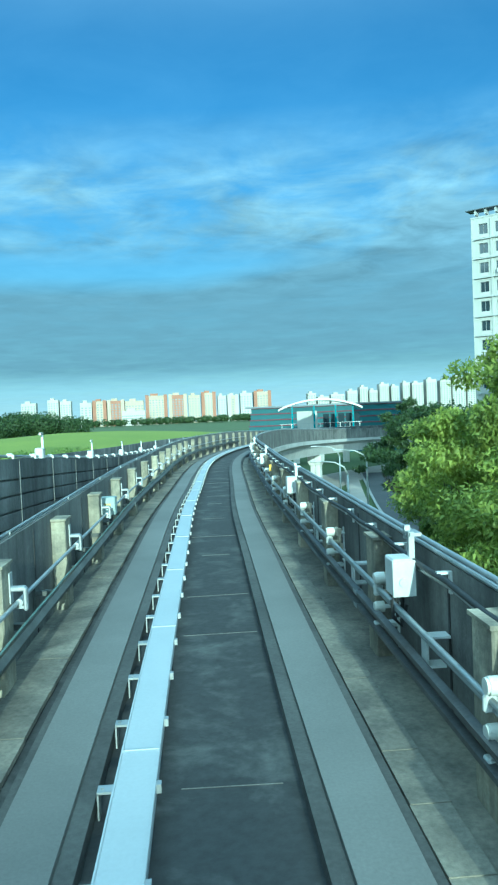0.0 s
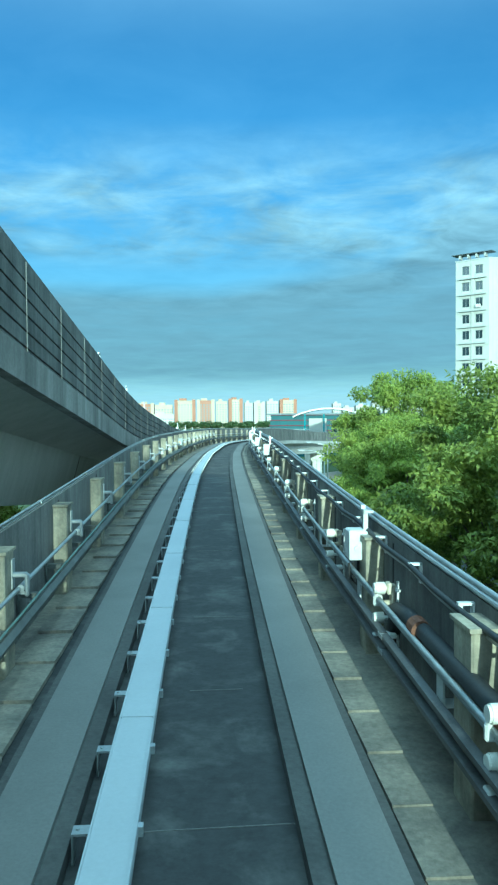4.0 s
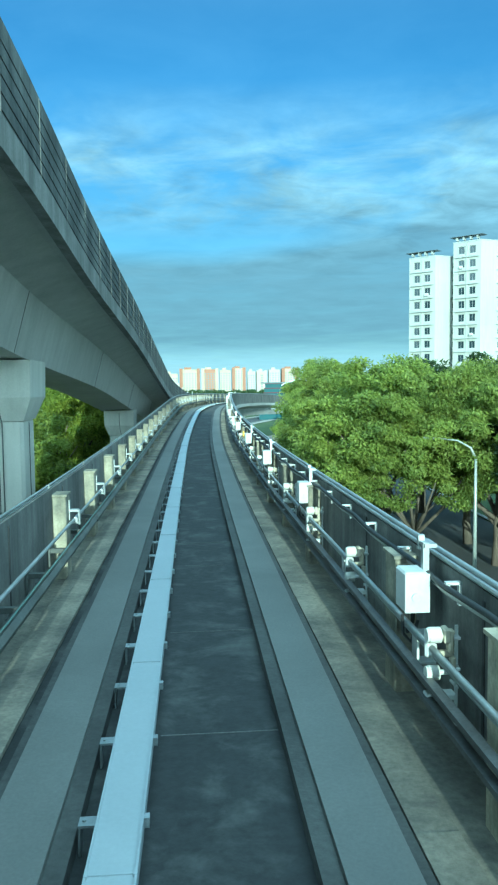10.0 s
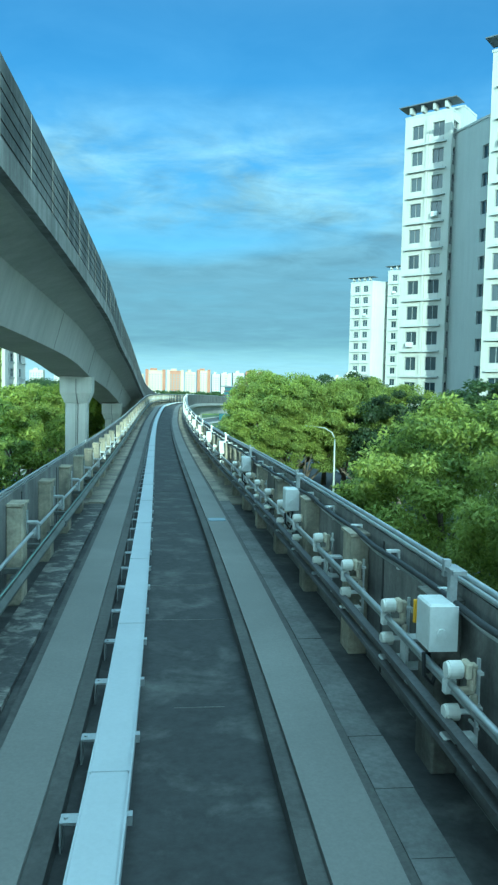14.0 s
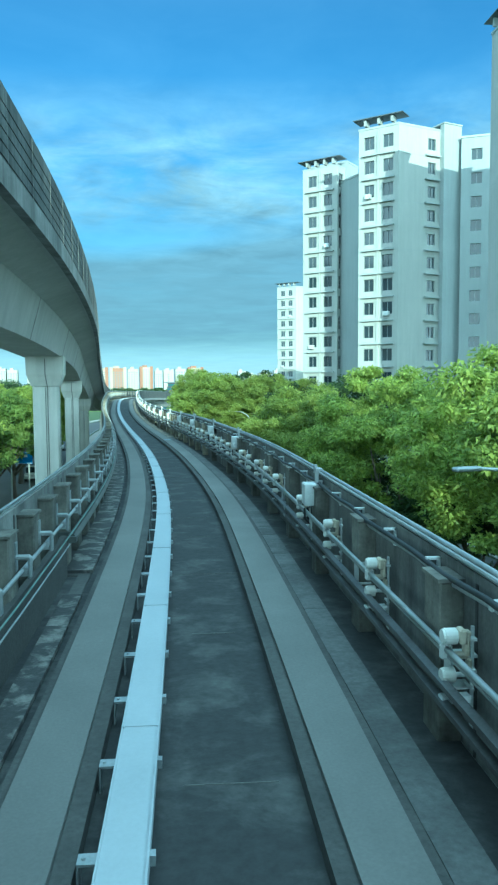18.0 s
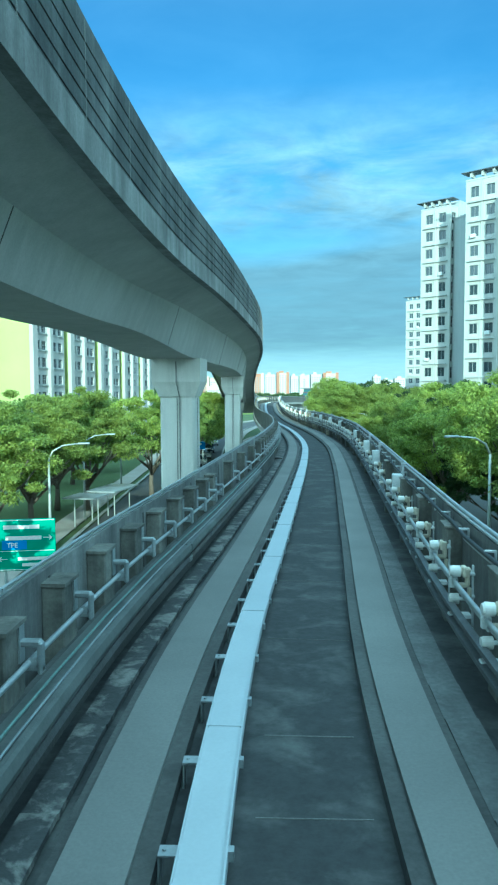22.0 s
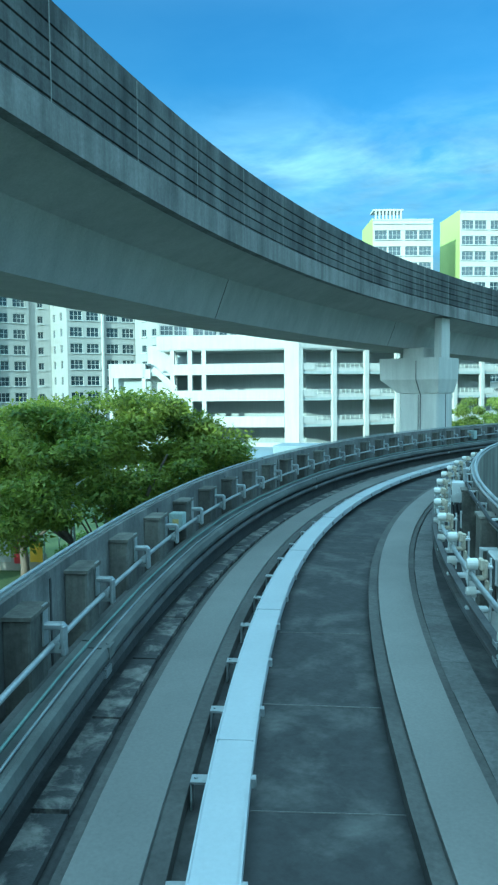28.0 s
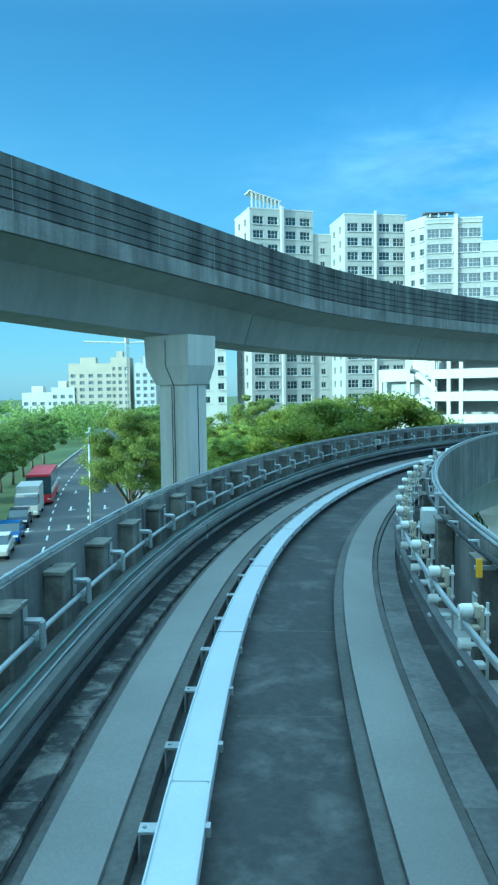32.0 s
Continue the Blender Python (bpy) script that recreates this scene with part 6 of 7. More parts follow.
for s in steps(SN0, SN1, 2.9):
    tagged(shared("pipe_bracket", ME_RB, None, A.frame_at(s + 1.4, 2.03 + wide(s), 0)), "white folded steel bracket on the parapet", "bracket", "pipe brackets")
bm = bmesh.new()
box(bm, (-0.06, 0, 1.16), (0.12, 0.05, 0.02)); box(bm, (-0.01, 0, 1.08), (0.02, 0.05, 0.18)); box(bm, (-0.1, 0, 1.13), (0.02, 0.05, 0.06))
ME_CB = mesh_of("cable_bracket", bm, M_BOX)
for s in steps(SN0, A.near(3, 44), 1.29):
    tagged(shared("cable_bracket", ME_CB, None, A.frame_at(s + 0.2, 2.03 + wide(s), -dip(s))), "small white cable bracket on the parapet", "bracket", "cable brackets")

# conductor rail supports: two white insulators on a beige body and a post
def cyl_x(bm, x0, x1, r, z, n=12):
    rod(bm, (x0, 0, z), (x1, 0, z), r, n=n)


def ring_insulator(z):
    bm = bmesh.new()
    cyl_x(bm, -0.285, -0.2, 0.058, z, 16); cyl_x(bm, -0.303, -0.283, 0.05, z, 16)
    return bm


def low_insulator(z):
    bm = bmesh.new()
    cyl_x(bm, -0.29, -0.21, 0.054, z, 16); cyl_x(bm, -0.306, -0.288, 0.047, z, 16)
    return bm


ME_I1, ME_I2 = mesh_of("insulator", ring_insulator(0.83), M_WHITE), mesh_of("insulator", low_insulator(0.55), M_WHITE)
bm = bmesh.new()
box(bm, (-0.16, 0, 0.83), (0.05, 0.11, 0.11), None, 0.012); box(bm, (-0.13, 0, 0.845), (0.07, 0.06, 0.05), None, 0.012); box(bm, (-0.125, 0, 0.765), (0.045, 0.075, 0.17), None, 0.015); box(bm, (-0.165, 0, 0.69), (0.1, 0.06, 0.045), None, 0.012)
cyl_x(bm, -0.205, -0.17, 0.035, 0.83); box(bm, (-0.105, 0, 0.6), (0.04, 0.06, 0.14), None, 0.012)
ME_IB = mesh_of("support_body", bm, M_BEIGE)
bm = bmesh.new()
box(bm, (-0.06, 0.05, 0.5), (0.02, 0.024, 0.76)); rod(bm, (-0.215, 0, 0.55), (-0.09, 0, 0.55), 0.02, n=8); box(bm, (-0.075, 0.02, 0.8), (0.05, 0.07, 0.02)); box(bm, (-0.075, 0.02, 0.57), (0.05, 0.07, 0.02))
for z in (0.42, 0.58, 0.8):
    rod(bm, (-0.06, 0.02, z), (-0.06, 0.16, z), 0.012, n=6)
box(bm, (-0.2, 0.0, 0.38), (0.22, 0.1, 0.05), None, 0.01); rod(bm, (-0.27, 0.05, 0.74), (-0.25, 0.05, 0.8), 0.022, n=8); box(bm, (-0.25, 0.06, 0.7), (0.09, 0.05, 0.11), None, 0.015)
ME_IP = mesh_of("support_post", bm, M_BOX)
SUPPORTS = steps(SN0 + 0.5, A.near(-2.3, -106), 1.42) + steps(A.near(-2.2, -104.5), A.near(-0.5, -88), 2.2) + steps(A.near(-0.4, -86.5), A.near(0, -58), 1.42) + steps(A.near(0, -55.5), A.near(6, 60), 2.85)
for s in SUPPORTS:
    t = thing("rail_support", "rail support with two white insulators on a beige body", "insulator", "rail supports")
    t.matrix_basis = A.frame_at(s, 1.98 + aside(s), 0)
    shared("insulator", ME_I1, t), shared("insulator", ME_I2, t), shared("support_body", ME_IB, t), shared("support_post", ME_IP, t)

# white boxes and supports along the wall of the line that climbs to the viaduct
bm = bmesh.new(); box(bm, (0, 0, 1.6), (0.15, 0.2, 0.2), None, 0.02); ME_WB = mesh_of("box_body", bm, M_BOX)
bm = bmesh.new(); box(bm, (0.02, 0.16, 1.7), (0.04, 0.04, 0.52)); box(bm, (0.02, 0.08, 1.95), (0.04, 0.2, 0.04)); ME_WP = mesh_of("hanger", bm, M_GALV)
for s in steps(B.near(-2.5, -4), B.near(5, 67), 5.9):
    t = thing("junction_box", "white steel box on a post over the second line's wall", "junction box", "junction boxes")
    t.matrix_basis = B.frame_at(s, -0.32, 0)
    shared("box_body", ME_WB, t); shared("hanger", ME_WP, t)
bm = bmesh.new(); rod(bm, (-0.04, 0, 1.56), (0.04, 0, 1.56), 0.03, n=10); box(bm, (0.055, 0, 1.42), (0.03, 0.045, 0.3)); ME_WI = mesh_of("wall_insulator", bm, M_WHITE)
for s in steps(B.near(-2.2, 10), B.near(5, 67), 1.5):
    tagged(shared("wall_insulator", ME_WI, None, B.frame_at(s, -0.3, 0)), "small white insulator over the second line's wall", "insulator", "wall insulators")
tagged(part("wall_pipe", sweep(B, [(-0.34 + 0.025 * math.cos(a), 1.55 + 0.025 * math.sin(a)) for a in [k * math.pi / 3 for k in range(6)]], B.near(-2.2, 10), B.near(5, 67)), M_GALV), "galvanised pipe over the second line's wall", "pipe")

# white junction boxes hung from the rail
bm = bmesh.new(); box(bm, (-0.19, 0, 1.0), (0.19, 0.27, 0.33), None, 0.015)
ME_JB = mesh_of("box_body", bm, M_BOX)
bm = bmesh.new(); box(bm, (-0.185, -0.142, 1.0), (0.2, 0.014, 0.31)); rod(bm, (-0.2, -0.145, 0.97), (-0.2, -0.17, 0.97), 0.035, n=12)
ME_JL = mesh_of("box_door", bm, M_BOX)
bm = bmesh.new()
box(bm, (-0.08, 0, 1.13), (0.05, 0.06, 0.5)); box(bm, (-0.08, 0.12, 1.36), (0.05, 0.05, 0.12)); box(bm, (-0.05, 0.05, 1.36), (0.1, 0.22, 0.03))
ME_JP = mesh_of("hanger", bm, M_GALV)
bm = bmesh.new()
tube(bm, [(-0.2, 0.1, 0.78), (-0.18, 0.14, 0.6), (-0.12, 0.2, 0.66), (-0.1, 0.22, 1.1)], 0.02, 6)
tube(bm, [(-0.26, 0.02, 0.78), (-0.25, 0.03, 0.62), (-0.16, 0.1, 0.52), (-0.1, 0.12, 0.7)], 0.016, 6)
ME_JC = mesh_of("box_cable", bm, M_CABLE)
for x, y in ((0.6, 14.9), (0.25, 6.3), (-0.08, 0.15), (-0.4, -14.4), (-0.45, -20.9), (-0.45, -24.9), (-0.4, -31), (-0.4, -37.3), (-0.3, -43.5), (-0.19, -49.25), (-0.1, -55.4), (-0.02, -61.5), (0.06, -67.3), (0.1, -73.2), (0.08, -79.4), (-0.6, -89.9),
             (-1.4, -97.3), (-1.8, -101.7), (-2.48, -108), (-3.54, -121.2), (-3.0, -129.5), (0.65, -140.6), (7.74, -150.9), (13.8, -156.4), (1.1, 24), (2.0, 34)):
    t = thing("junction_box", "white steel junction box hung from the parapet rail", "junction box", "junction boxes")
    t.matrix_basis = A.frame_at(A.near(x, y), 1.98 + wide(A.near(x, y)), -dip(A.near(x, y)))
    b = shared("box_body", ME_JB, t); shared("box_door", ME_JL, b); shared("hanger", ME_JP, t); shared("box_cable", ME_JC, t)
bm = bmesh.new(); box(bm, (0.19, 0, 0.76), (0.3, 0.3, 0.35), None, 0.015)
ME_LJ = mesh_of("box_body", bm, mat("grey_green_box_paint", (0.42, 0.5, 0.47), 0.5))
bm = bmesh.new(); box(bm, (0.19, -0.153, 0.77), (0.13, 0.006, 0.1))
ME_LL = mesh_of("warning_label", bm, mat("faded_yellow_label", (0.62, 0.52, 0.2), 0.5))
for x, y in ((0.5, 14.8), (-3.54, -121.28), (1.96, -143.0)):
    t = thing("junction_box", "grey-green junction box with a yellow label on a parapet pier", "junction box", "junction boxes")
    t.matrix_basis = A.frame_at(A.near(x, y), -2.03, 0 if y > -140 else 0.26) @ Matrix.Scale(1.0 if y > -140 else 0.66, 4)
    b = shared("box_body", ME_LJ, t); shared("warning_label", ME_LL, b)
# yellow marker plates
bm = bmesh.new(); box(bm, (-0.16, 0, 0.95), (0.06, 0.02, 0.18), None, 0.004)
ME_YP = mesh_of("marker_plate", bm, M_YELLOW)
bm = bmesh.new(); box(bm, (-0.1, 0.02, 0.95), (0.2, 0.03, 0.04))
ME_YA = mesh_of("plate_arm", bm, M_GALV)
for x, y in ((-0.43, -28.2), (-3.4, -119.4), (16.5, -158.3), (0.1, -72.7), (1.0, 20.3)):
    t = thing("marker_plate", "yellow enamel marker plate on the parapet", "marker plate", "marker plates")
    t.matrix_basis = A.frame_at(A.near(x, y), 1.97 + wide(A.near(x, y)), 0)
    shared("plate", ME_YP, t); shared("plate_arm", ME_YA, t)
# corrugated hose and cable loop at a feed point
t = thing("cable_hose", "thick black feed pipe with rusty couplings along the parapet", "hose")
s = A.near(-0.45, -21.0)
bm = bmesh.new()
tube(bm, [A.at(s - 0.5, 1.93, 0.2), A.at(s - 0.3, 1.86, 0.5), A.at(s + 0.2, 1.84, 0.74), A.at(s + 2.6, 1.84, 0.78), A.at(s + 4.6, 1.86, 0.76), A.at(s + 5.2, 1.9, 0.66), A.at(s + 5.5, 1.93, 0.3)], 0.07, 12)
part("pipe", bm, M_CABLE, t, smooth=True)
M_RUST = mat("rusty_coupling", (0.2, 0.09, 0.05), 0.8, col2=(0.1, 0.05, 0.03), stain=8)
for d in (0.5, 2.4, 4.2):
    bm = bmesh.new(); rod(bm, A.at(s + d, 1.84, 0.765), A.at(s + d + 0.16, 1.84, 0.768), 0.086, n=12); part("coupling", bm, M_RUST, t, "rusty coupling")
t = thing("junction_box", "open white steel terminal box low on the parapet", "junction box", "junction boxes")
bm = bmesh.new(); box(bm, (1.84, 0, 0.5), (0.18, 0.28, 0.22), A.frame_at(s - 1.0, 0, 0), 0.015); part("box_body", bm, M_BOX, t)
t = thing("junction_box", "pale grey steel cabinet low on the inner parapet", "junction box", "junction boxes")
bm = bmesh.new(); box(bm, (-0.02, 0, 0.58), (0.16, 0.46, 0.3), A.frame_at(A.near(2.8, -144.4), 2.12, 0), 0.015); b = part("box_body", bm, M_BOX, t)
bm = bmesh.new(); box(bm, (-0.108, 0, 0.58), (0.012, 0.42, 0.26), A.frame_at(A.near(2.8, -144.4), 2.12, 0)); part("box_door", bm, M_GUIDE, b)
# steel plate signals beacon in the path
for x, y, u in ((-0.03, -63.2, 1.02),):
    bm = bmesh.new()
    box(bm, (0, 0, 0.012), (0.34, 0.3, 0.016), A.frame_at(A.near(x, y), u, 0), 0.004)
    tagged(part("loop_plate", bm, mat("blue_grey_loop_plate", (0.26, 0.33, 0.38), 0.5)), "blue-grey loop plate set in the running path", "plate", "loop plates")
# drain gratings in the slab
bm = bmesh.new()
box(bm, (0, 0, -0.146), (0.22, 0.2, 0.012))
for k in range(5):
    box(bm, (-0.09 + 0.045 * k, 0, -0.136), (0.016, 0.18, 0.012))
ME_DR = mesh_of("drain_grating", bm, M_DARKSTEEL)
for x, y in ((-3.54, -122.2),):
    tagged(shared("drain_grating", ME_DR, None, A.frame_at(A.near(x, y), 0.06, 0)), "dark iron drain grating in the slab", "drain", "slab drains")


# ---- trees ----
def crown_mesh(name, seed, rad, height, n, leaf, material, clumps_n=70):
    """A crown: sprays of drooping leaves in flat clumps on an uneven dome, as one mesh."""
    rnd = random.Random(seed)
    clumps = []
    for i in range(clumps_n):
        th, ph = rnd.uniform(0, 2 * math.pi), math.acos(rnd.uniform(-0.45, 1))
        r = rnd.uniform(0.5, 1.0) if i % 3 else rnd.uniform(0.85, 1.08)
        c = Vector((math.cos(th) * math.sin(ph) * rad * r, math.sin(th) * math.sin(ph) * rad * r, math.cos(ph) * height * r))
        clumps.append((c, rnd.uniform(0.12, 0.27) * rad))
    rng = np.random.default_rng(seed)
    which = rng.integers(0, clumps_n, n)
    C = np.array([tuple(c) for c, _ in clumps])[which]
    R = np.array([r for _, r in clumps])[which]
    d = rng.normal(size=(n, 3)); d /= np.linalg.norm(d, axis=1)[:, None]
    P = C + d * (R * rng.uniform(0.35, 1.0, n))[:, None] * np.array([1, 1, 0.5])
    # each leaf runs outward and droops; its face looks up and out
    out = d * np.array([1, 1, 0.3]) + rng.normal(size=(n, 3)) * 0.6
    out[:, 2] -= 0.35
    out /= np.linalg.norm(out, axis=1)[:, None]
    nrm = d * 0.7 + rng.normal(size=(n, 3)) * 0.45
    nrm[:, 2] += 0.5
    side = np.cross(out, nrm); side /= np.linalg.norm(side, axis=1)[:, None] + 1e-9
    L = (leaf * rng.uniform(0.6, 1.3, n))[:, None]
    V = np.stack([P - out * L * 0.4 + side * L * 0.3, P - out * L * 0.4 - side * L * 0.3, P + out * L * 0.7], 1).reshape(-1, 3)
    me = bpy.data.meshes.new(name)
    me.from_pydata(V.tolist(), [], np.arange(3 * n).reshape(-1, 3).tolist())
    me.materials.append(material)
    return me


def trunk_bm(seed, h, rad):
    rnd = random.Random(seed)
    bm = bmesh.new()
    fork = h * 0.45
    tube(bm, [(0, 0, 0), (0.08, 0.03, fork * 0.5), (0.02, -0.05, fork)], [0.28, 0.22, 0.2], 8)
    for i in range(8):
        a = 2 * math.pi * i / 8 + rnd.uniform(-.3, .3)
        r = rad * rnd.uniform(0.45, 0.85)
        z = h * rnd.uniform(0.8, 1.3)
        tip = Vector((math.cos(a) * r, math.sin(a) * r, z))
        st = Vector((0, 0, fork * rnd.uniform(0.7, 1)))
        mid = st.lerp(tip, 0.5) + Vector((0, 0, -0.3))
        tube(bm, [st, mid, tip], [0.13, 0.08, 0.03], 6)
        for k in range(3):
            b = a + rnd.uniform(-.9, .9)
            tube(bm, [mid, mid + Vector((math.cos(b) * r * .25, math.sin(b) * r * .25, h * .1)), mid + Vector((math.cos(b) * r * .5, math.sin(b) * r * .5, h * .28))], [0.06, 0.045, 0.02], 5)
    return bm


TREES = []
for seed, rad, h, up, n, leaf, m, clumps, lab in ((1, 4.4, 5.8, 3.9, 40000, 0.2, M_LEAF, 110, "broad green rain tree with a feathery crown"), (2, 3.8, 5.4, 4.2, 38000, 0.19, M_LEAF, 110, "rounded green roadside tree"),
                                                  (3, 4.6, 6.0, 4.4, 18000, 0.29, M_LEAF2, 90, "dark green spreading roadside tree"), (4, 4.4, 5.6, 3.2, 76000, 0.155, M_LEAF3, 150, "green roadside tree with reddish young leaves"),
                                                  (5, 4.4, 5.6, 4.1, 80000, 0.155, M_LEAF, 170, "tall green tree with layered feathery sprays"), (6, 3.8, 5.2, 4.4, 78000, 0.145, M_LEAF, 160, "leafy green tree close to the guideway"),
                                                  (7, 4.6, 6.0, 4.6, 26000, 0.26, M_DARKLEAF, 120, "dense dark green tree, shade put into its leaf colour")):
    t = thing("tree", lab, "tree", "roadside trees", at=(0, 0, -400))
    part("trunk", trunk_bm(seed, h, rad), M_BARK, t, smooth=True)
    me = crown_mesh("crown", seed, rad, up, n, leaf, m, clumps)
    shared("crown", me, t, Matrix.Translation((0, 0, h)))
    TREES.append((t, rad, h + up * 1.08))


def plant(kind, x, y, top, wide=1.0):
    """A tree of that kind whose crown tops out at that height."""
    t, rad, h = TREES[kind]
    k = top / h
    rz = (x * 37.7 + y * 17.3) % 360
    ob = copy_thing(t, pose(x, y, 0, 0, 0, rz))
    ob.scale = (k * wide, k * wide, k)
    return ob


PLANTED = (
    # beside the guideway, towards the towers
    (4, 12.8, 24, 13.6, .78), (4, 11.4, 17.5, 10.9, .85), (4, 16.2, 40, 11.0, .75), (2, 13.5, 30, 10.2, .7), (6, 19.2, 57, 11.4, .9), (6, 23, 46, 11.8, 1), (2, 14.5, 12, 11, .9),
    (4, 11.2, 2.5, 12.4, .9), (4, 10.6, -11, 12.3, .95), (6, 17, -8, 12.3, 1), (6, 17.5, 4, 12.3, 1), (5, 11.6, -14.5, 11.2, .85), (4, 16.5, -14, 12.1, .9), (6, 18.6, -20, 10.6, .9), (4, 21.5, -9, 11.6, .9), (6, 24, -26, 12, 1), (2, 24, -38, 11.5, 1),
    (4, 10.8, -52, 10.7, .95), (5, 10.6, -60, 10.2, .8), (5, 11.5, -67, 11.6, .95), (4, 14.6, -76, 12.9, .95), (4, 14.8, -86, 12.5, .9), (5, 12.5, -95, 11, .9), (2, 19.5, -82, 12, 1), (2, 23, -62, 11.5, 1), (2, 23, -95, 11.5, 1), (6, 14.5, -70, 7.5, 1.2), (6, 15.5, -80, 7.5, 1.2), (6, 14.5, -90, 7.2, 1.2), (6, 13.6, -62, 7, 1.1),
    # beyond the high viaduct
    (0, -11, 6, 9.8, .9), (3, -10.8, -5, 10.9, .9), (0, -11.5, -17, 10.6, .95), (0, -10.8, -28, 10.8, .95), (2, -11.5, -38, 10.7, .9), (0, -13.5, -46, 10.9, .95), (0, -18, -56, 11.2, .95), (0, -20.2, -66, 10.9, .95), (1, -20.5, -75, 10.5, 1), (2, -21, -55, 11, 1), (2, -23.5, -65, 10.6, 1),
    (1, -23, -83, 9.8, .9), (2, -21, -97, 7.4, .8), (2, -19.0, -104, 6.3, .75), (1, -18.4, -110, 5.6, .8), (6, -15.5, -101, 8.2, .8), (6, -16.5, -107, 7.2, .8), (6, -13.5, -124, 7.2, .7), (2, -24, -22, 10.5, 1), (2, -24, -36, 10.5, 1),
    # along the curve and the road that leads off
    (3, -19, -130, 11.2, 1.1), (4, -33, -142, 10.3, .75), (5, -35.5, -131.5, 8.5, .95), (0, -41, -126, 10.9, .8), (3, -27.5, -128.5, 10.6, .9), (0, -46, -131, 9.5, .8), (2, -22, -120.5, 8.9, .9),
     (2, -40, -155, 7.2, .85), (2, -46.5, -152.6, 7.6, .9), (2, -53, -150.4, 7.8, .9), (2, -60, -148, 8, .9), (2, -67, -145.6, 8, .9), (2, -75, -142.6, 8.2, .95), (2, -83, -139.6, 8.3, 1), (2, -92, -136.3, 8.5, 1), (2, -102, -132.2, 8.6, 1), (2, -52, -158, 8.6, 1),
    (2, -60, -160, 9, 1), (2, -72, -156, 9, 1), (2, -86, -151, 9.2, 1.1), (2, -60, -129, 9.2, 1), (2, -74, -124, 9.4, 1), (2, -90, -118, 9.6, 1.1))
for kind, x, y, top, wide in PLANTED:
    plant(kind, x, y, top, wide)
for t, _, _ in TREES:
    for o in (*t.children, t):
        bpy.data.objects.remove(o)


# far woods: leafy crowns along belts, too many to count
def woods(name, label, belt, width, n, top, seed, leaf=1.0, per=130, material=None):
    rng = np.random.default_rng(seed)
    b = np.array(belt, float)
    s = np.concatenate([[0], np.cumsum(np.linalg.norm(np.diff(b, axis=0), axis=1))])
    q = rng.uniform(0, s[-1], n)
    x = np.interp(q, s, b[:, 0]) + rng.uniform(-width, width, n)
    y = np.interp(q, s, b[:, 1]) + rng.uniform(-width, width, n)
    h = top * rng.uniform(0.7, 1.05, n)
    k = np.repeat(np.arange(n), per)
    d = rng.normal(size=(n * per, 3)); d /= np.linalg.norm(d, axis=1)[:, None]
    R = (0.42 * h)[k][:, None]
    P = np.stack([x[k], y[k], h[k] * 0.55], 1) + d * R * rng.uniform(0.6, 1.08, (n * per, 1)) * np.array([1.15, 1.15, 1.0])
    a = rng.normal(size=P.shape); a /= np.linalg.norm(a, axis=1)[:, None]
    c = np.cross(a, d); c /= np.linalg.norm(c, axis=1)[:, None] + 1e-9
    V = np.stack([P - a * leaf * 0.5, P + c * leaf * 0.4, P + a * leaf * 0.5, P - c * leaf * 0.4], 1)
    V[..., 2] = np.maximum(V[..., 2], 0.02)
    me = bpy.data.meshes.new(name)
    me.from_pydata(V.reshape(-1, 3).tolist(), [], np.arange(4 * n * per).reshape(-1, 4).tolist())
    me.materials.append(material or M_LEAF2)
    tagged(new(name, me), label, "woods", kind="stuff")


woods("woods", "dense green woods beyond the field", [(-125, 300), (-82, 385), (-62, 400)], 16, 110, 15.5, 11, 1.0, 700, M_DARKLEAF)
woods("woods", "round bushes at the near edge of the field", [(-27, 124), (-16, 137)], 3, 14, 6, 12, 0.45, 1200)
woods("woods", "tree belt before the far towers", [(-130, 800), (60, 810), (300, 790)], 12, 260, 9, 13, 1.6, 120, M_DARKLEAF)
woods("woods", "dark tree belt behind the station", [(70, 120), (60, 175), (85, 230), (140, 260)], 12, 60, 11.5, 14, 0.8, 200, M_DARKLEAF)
woods("woods", "dark tree belt along the road", [(-112, -136), (-170, -112), (-260, -76)], 9, 70, 9.5, 15, 0.8)
woods("woods", "tree belt on the far side of the road", [(-100, -110), (-170, -84), (-250, -50)], 9, 50, 9, 16, 0.8)
woods("woods", "wooded horizon beyond the road", [(-330, -230), (-420, -160), (-450, -60)], 25, 80, 10, 17, 1.4)
woods("hedge", "clipped roadside hedge below the curve", [(-24, -128), (-28, -124.5), (-33, -118.5)], 1.2, 30, 1.6, 18, 0.2, 260)


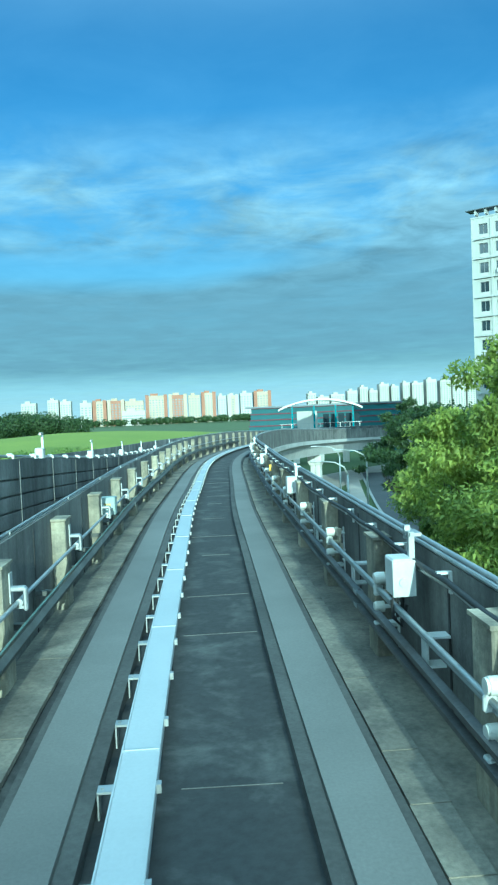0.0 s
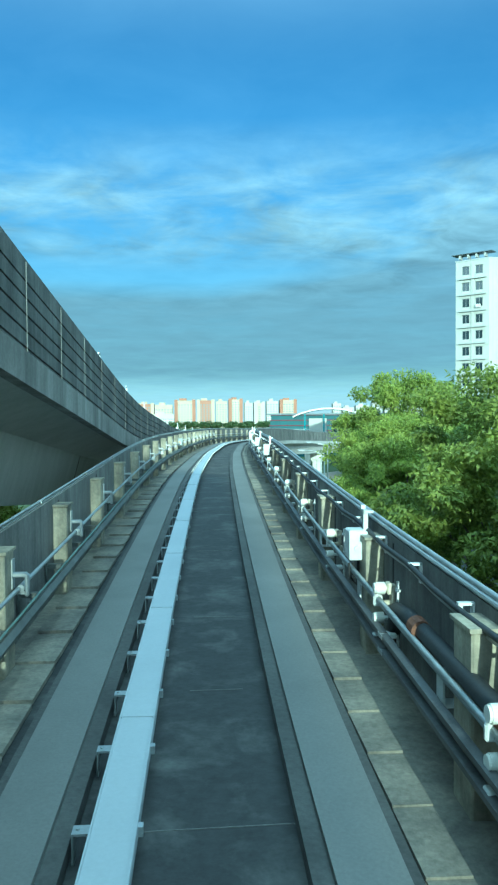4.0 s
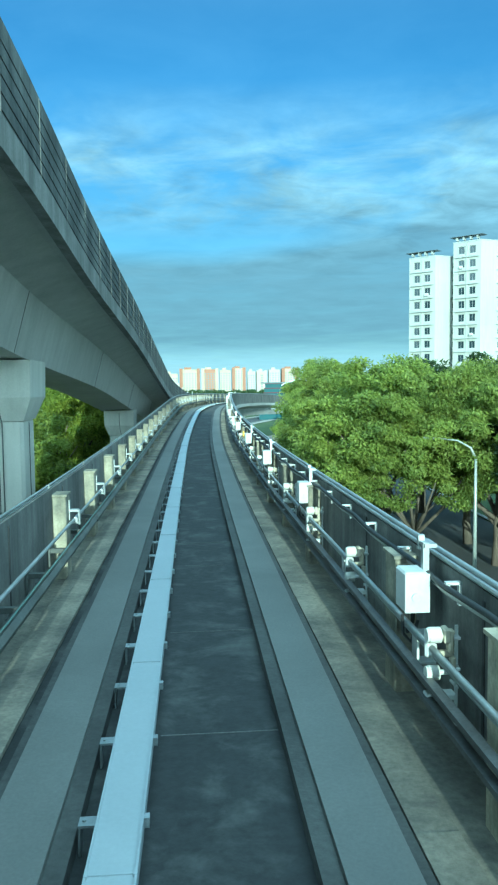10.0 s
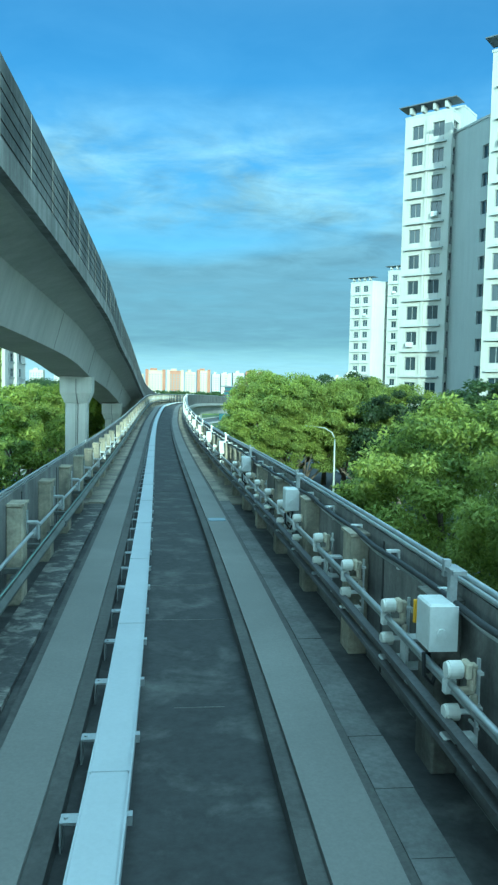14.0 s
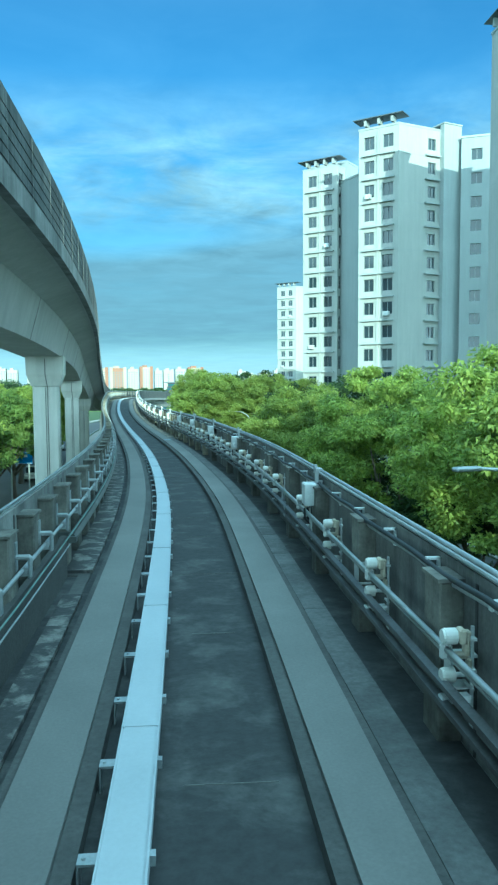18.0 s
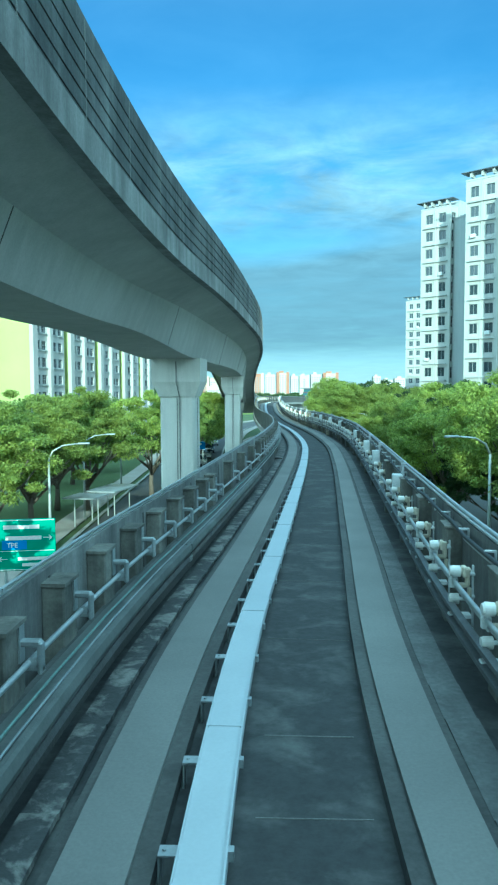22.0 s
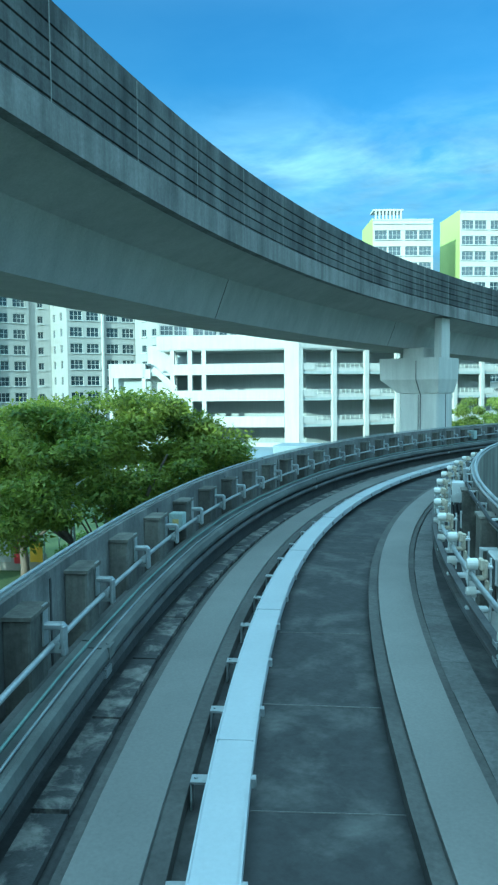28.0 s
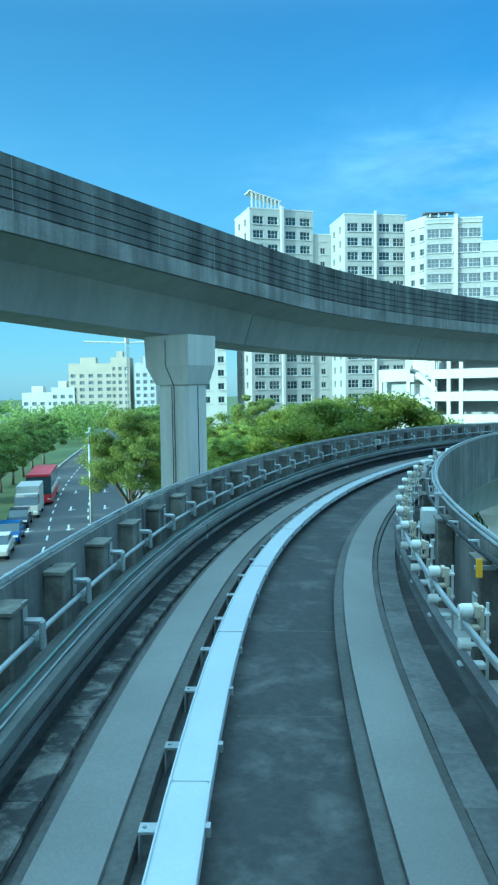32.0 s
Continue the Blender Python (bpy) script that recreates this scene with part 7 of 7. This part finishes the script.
# ---- pieces of the setting ----
def trough(side, u0, u1, w, s0, s1, d, material=M_COVER, b0=SA0, b1=SA1):
    base = tagged(part("cable_trough", sweep(A, rect(min(u0, u1) + 0.03, max(u0, u1) - 0.03, -0.155, w - 0.05), b0, b1), M_PLINTH), "concrete cable trough along the slab edge", "cable trough", "cable troughs", kind="structure")
    bm = bmesh.new()
    box(bm, (0, 0, w - 0.022), (abs(u1 - u0), d - 0.004, 0.045))
    me = mesh_of("trough_cover", bm, material)
    rnd = random.Random(5 + side)
    for s in steps(s0, s1, d):
        shared("trough_cover", me, base, A.frame_at(s, (u0 + u1) / 2 + rnd.uniform(-0.003, 0.003), rnd.uniform(-0.003, 0.002)) @ pose(0, 0, 0, rnd.uniform(-.12, .12), rnd.uniform(-.2, .2), rnd.uniform(-.15, .15)))


# dark painted-shade covers up to S_PALE, pale painted-sun covers beyond it
trough(1, 1.325, 1.595, -0.05, SN0, S_PALE - 0.4, 0.75, M_SHADERIGHT, SA0, S_PALE)
trough(1, 1.335, 1.605, -0.05, S_PALE + 0.4, SN1, 0.75, M_COVER, S_PALE, SA1)
trough(-1, -1.42, -1.66, -0.08, SN0, S_MID - 0.7, 1.3, M_DIRTSHADE, SA0, S_MID)
trough(-1, -1.43, -1.83, -0.08, S_MID + 0.6, S_PALE - 0.5, 1.0, M_DIRTSHADE, S_MID, S_PALE)
trough(-1, -1.43, -1.83, -0.08, S_PALE + 0.5, SN1, 1.0, M_COVER, S_PALE, SA1)
# added strips paint the sunlight that falls along the slab's outer edges
for u0, u1 in ((1.61, 2.02), (-2.02, -1.835)):
    tagged(part("slab_edge", sweep(A, rect(u0, u1, -0.155, -0.125), S_PALE, SA1), M_COVER), "slab edge strip with sunlight put into its pale colour", "slab", kind="structure")
# panels of the viaduct's parapet: narrow ribs at the joints
bm = bmesh.new(); box(bm, (0.003, 0, 0.72), (0.008, 0.02, 1.5))
ME_VR = mesh_of("panel_joint", bm, mat("pale_joint_filler", (0.3, 0.3, 0.28), 0.85))
VP = next(o for o in scene.objects if o.name == "viaduct_parapet")
for s in steps(B.near(14, -170), B.near(0.35, 44), 2.35):
    shared("panel_joint", ME_VR, VP, B.frame_at(s, 0, 0))
# thin repair lines across the slab
bm = bmesh.new(); box(bm, (0, 0, -0.1475), (1.15, 0.009, 0.006))
ME_SL = mesh_of("slab_joint", bm, mat("pale_joint_line", (0.18, 0.18, 0.17), 0.85, stain=4))
SLAB = bpy.data.objects["guideway_slab"]
for s in [q + random.Random(int(q * 7)).uniform(-0.9, 0.9) for q in steps(SN0, SN1, 2.6)]:
    rnd = random.Random(int(s * 10))
    shared("slab_joint", ME_SL, SLAB, A.frame_at(s, 0.22, 0) @ pose(0, 0, 0, 0, 0, rnd.uniform(-2, 2)) @ Matrix.Diagonal((rnd.uniform(0.3, 1), rnd.uniform(.5, 1.2), 1, 1)))
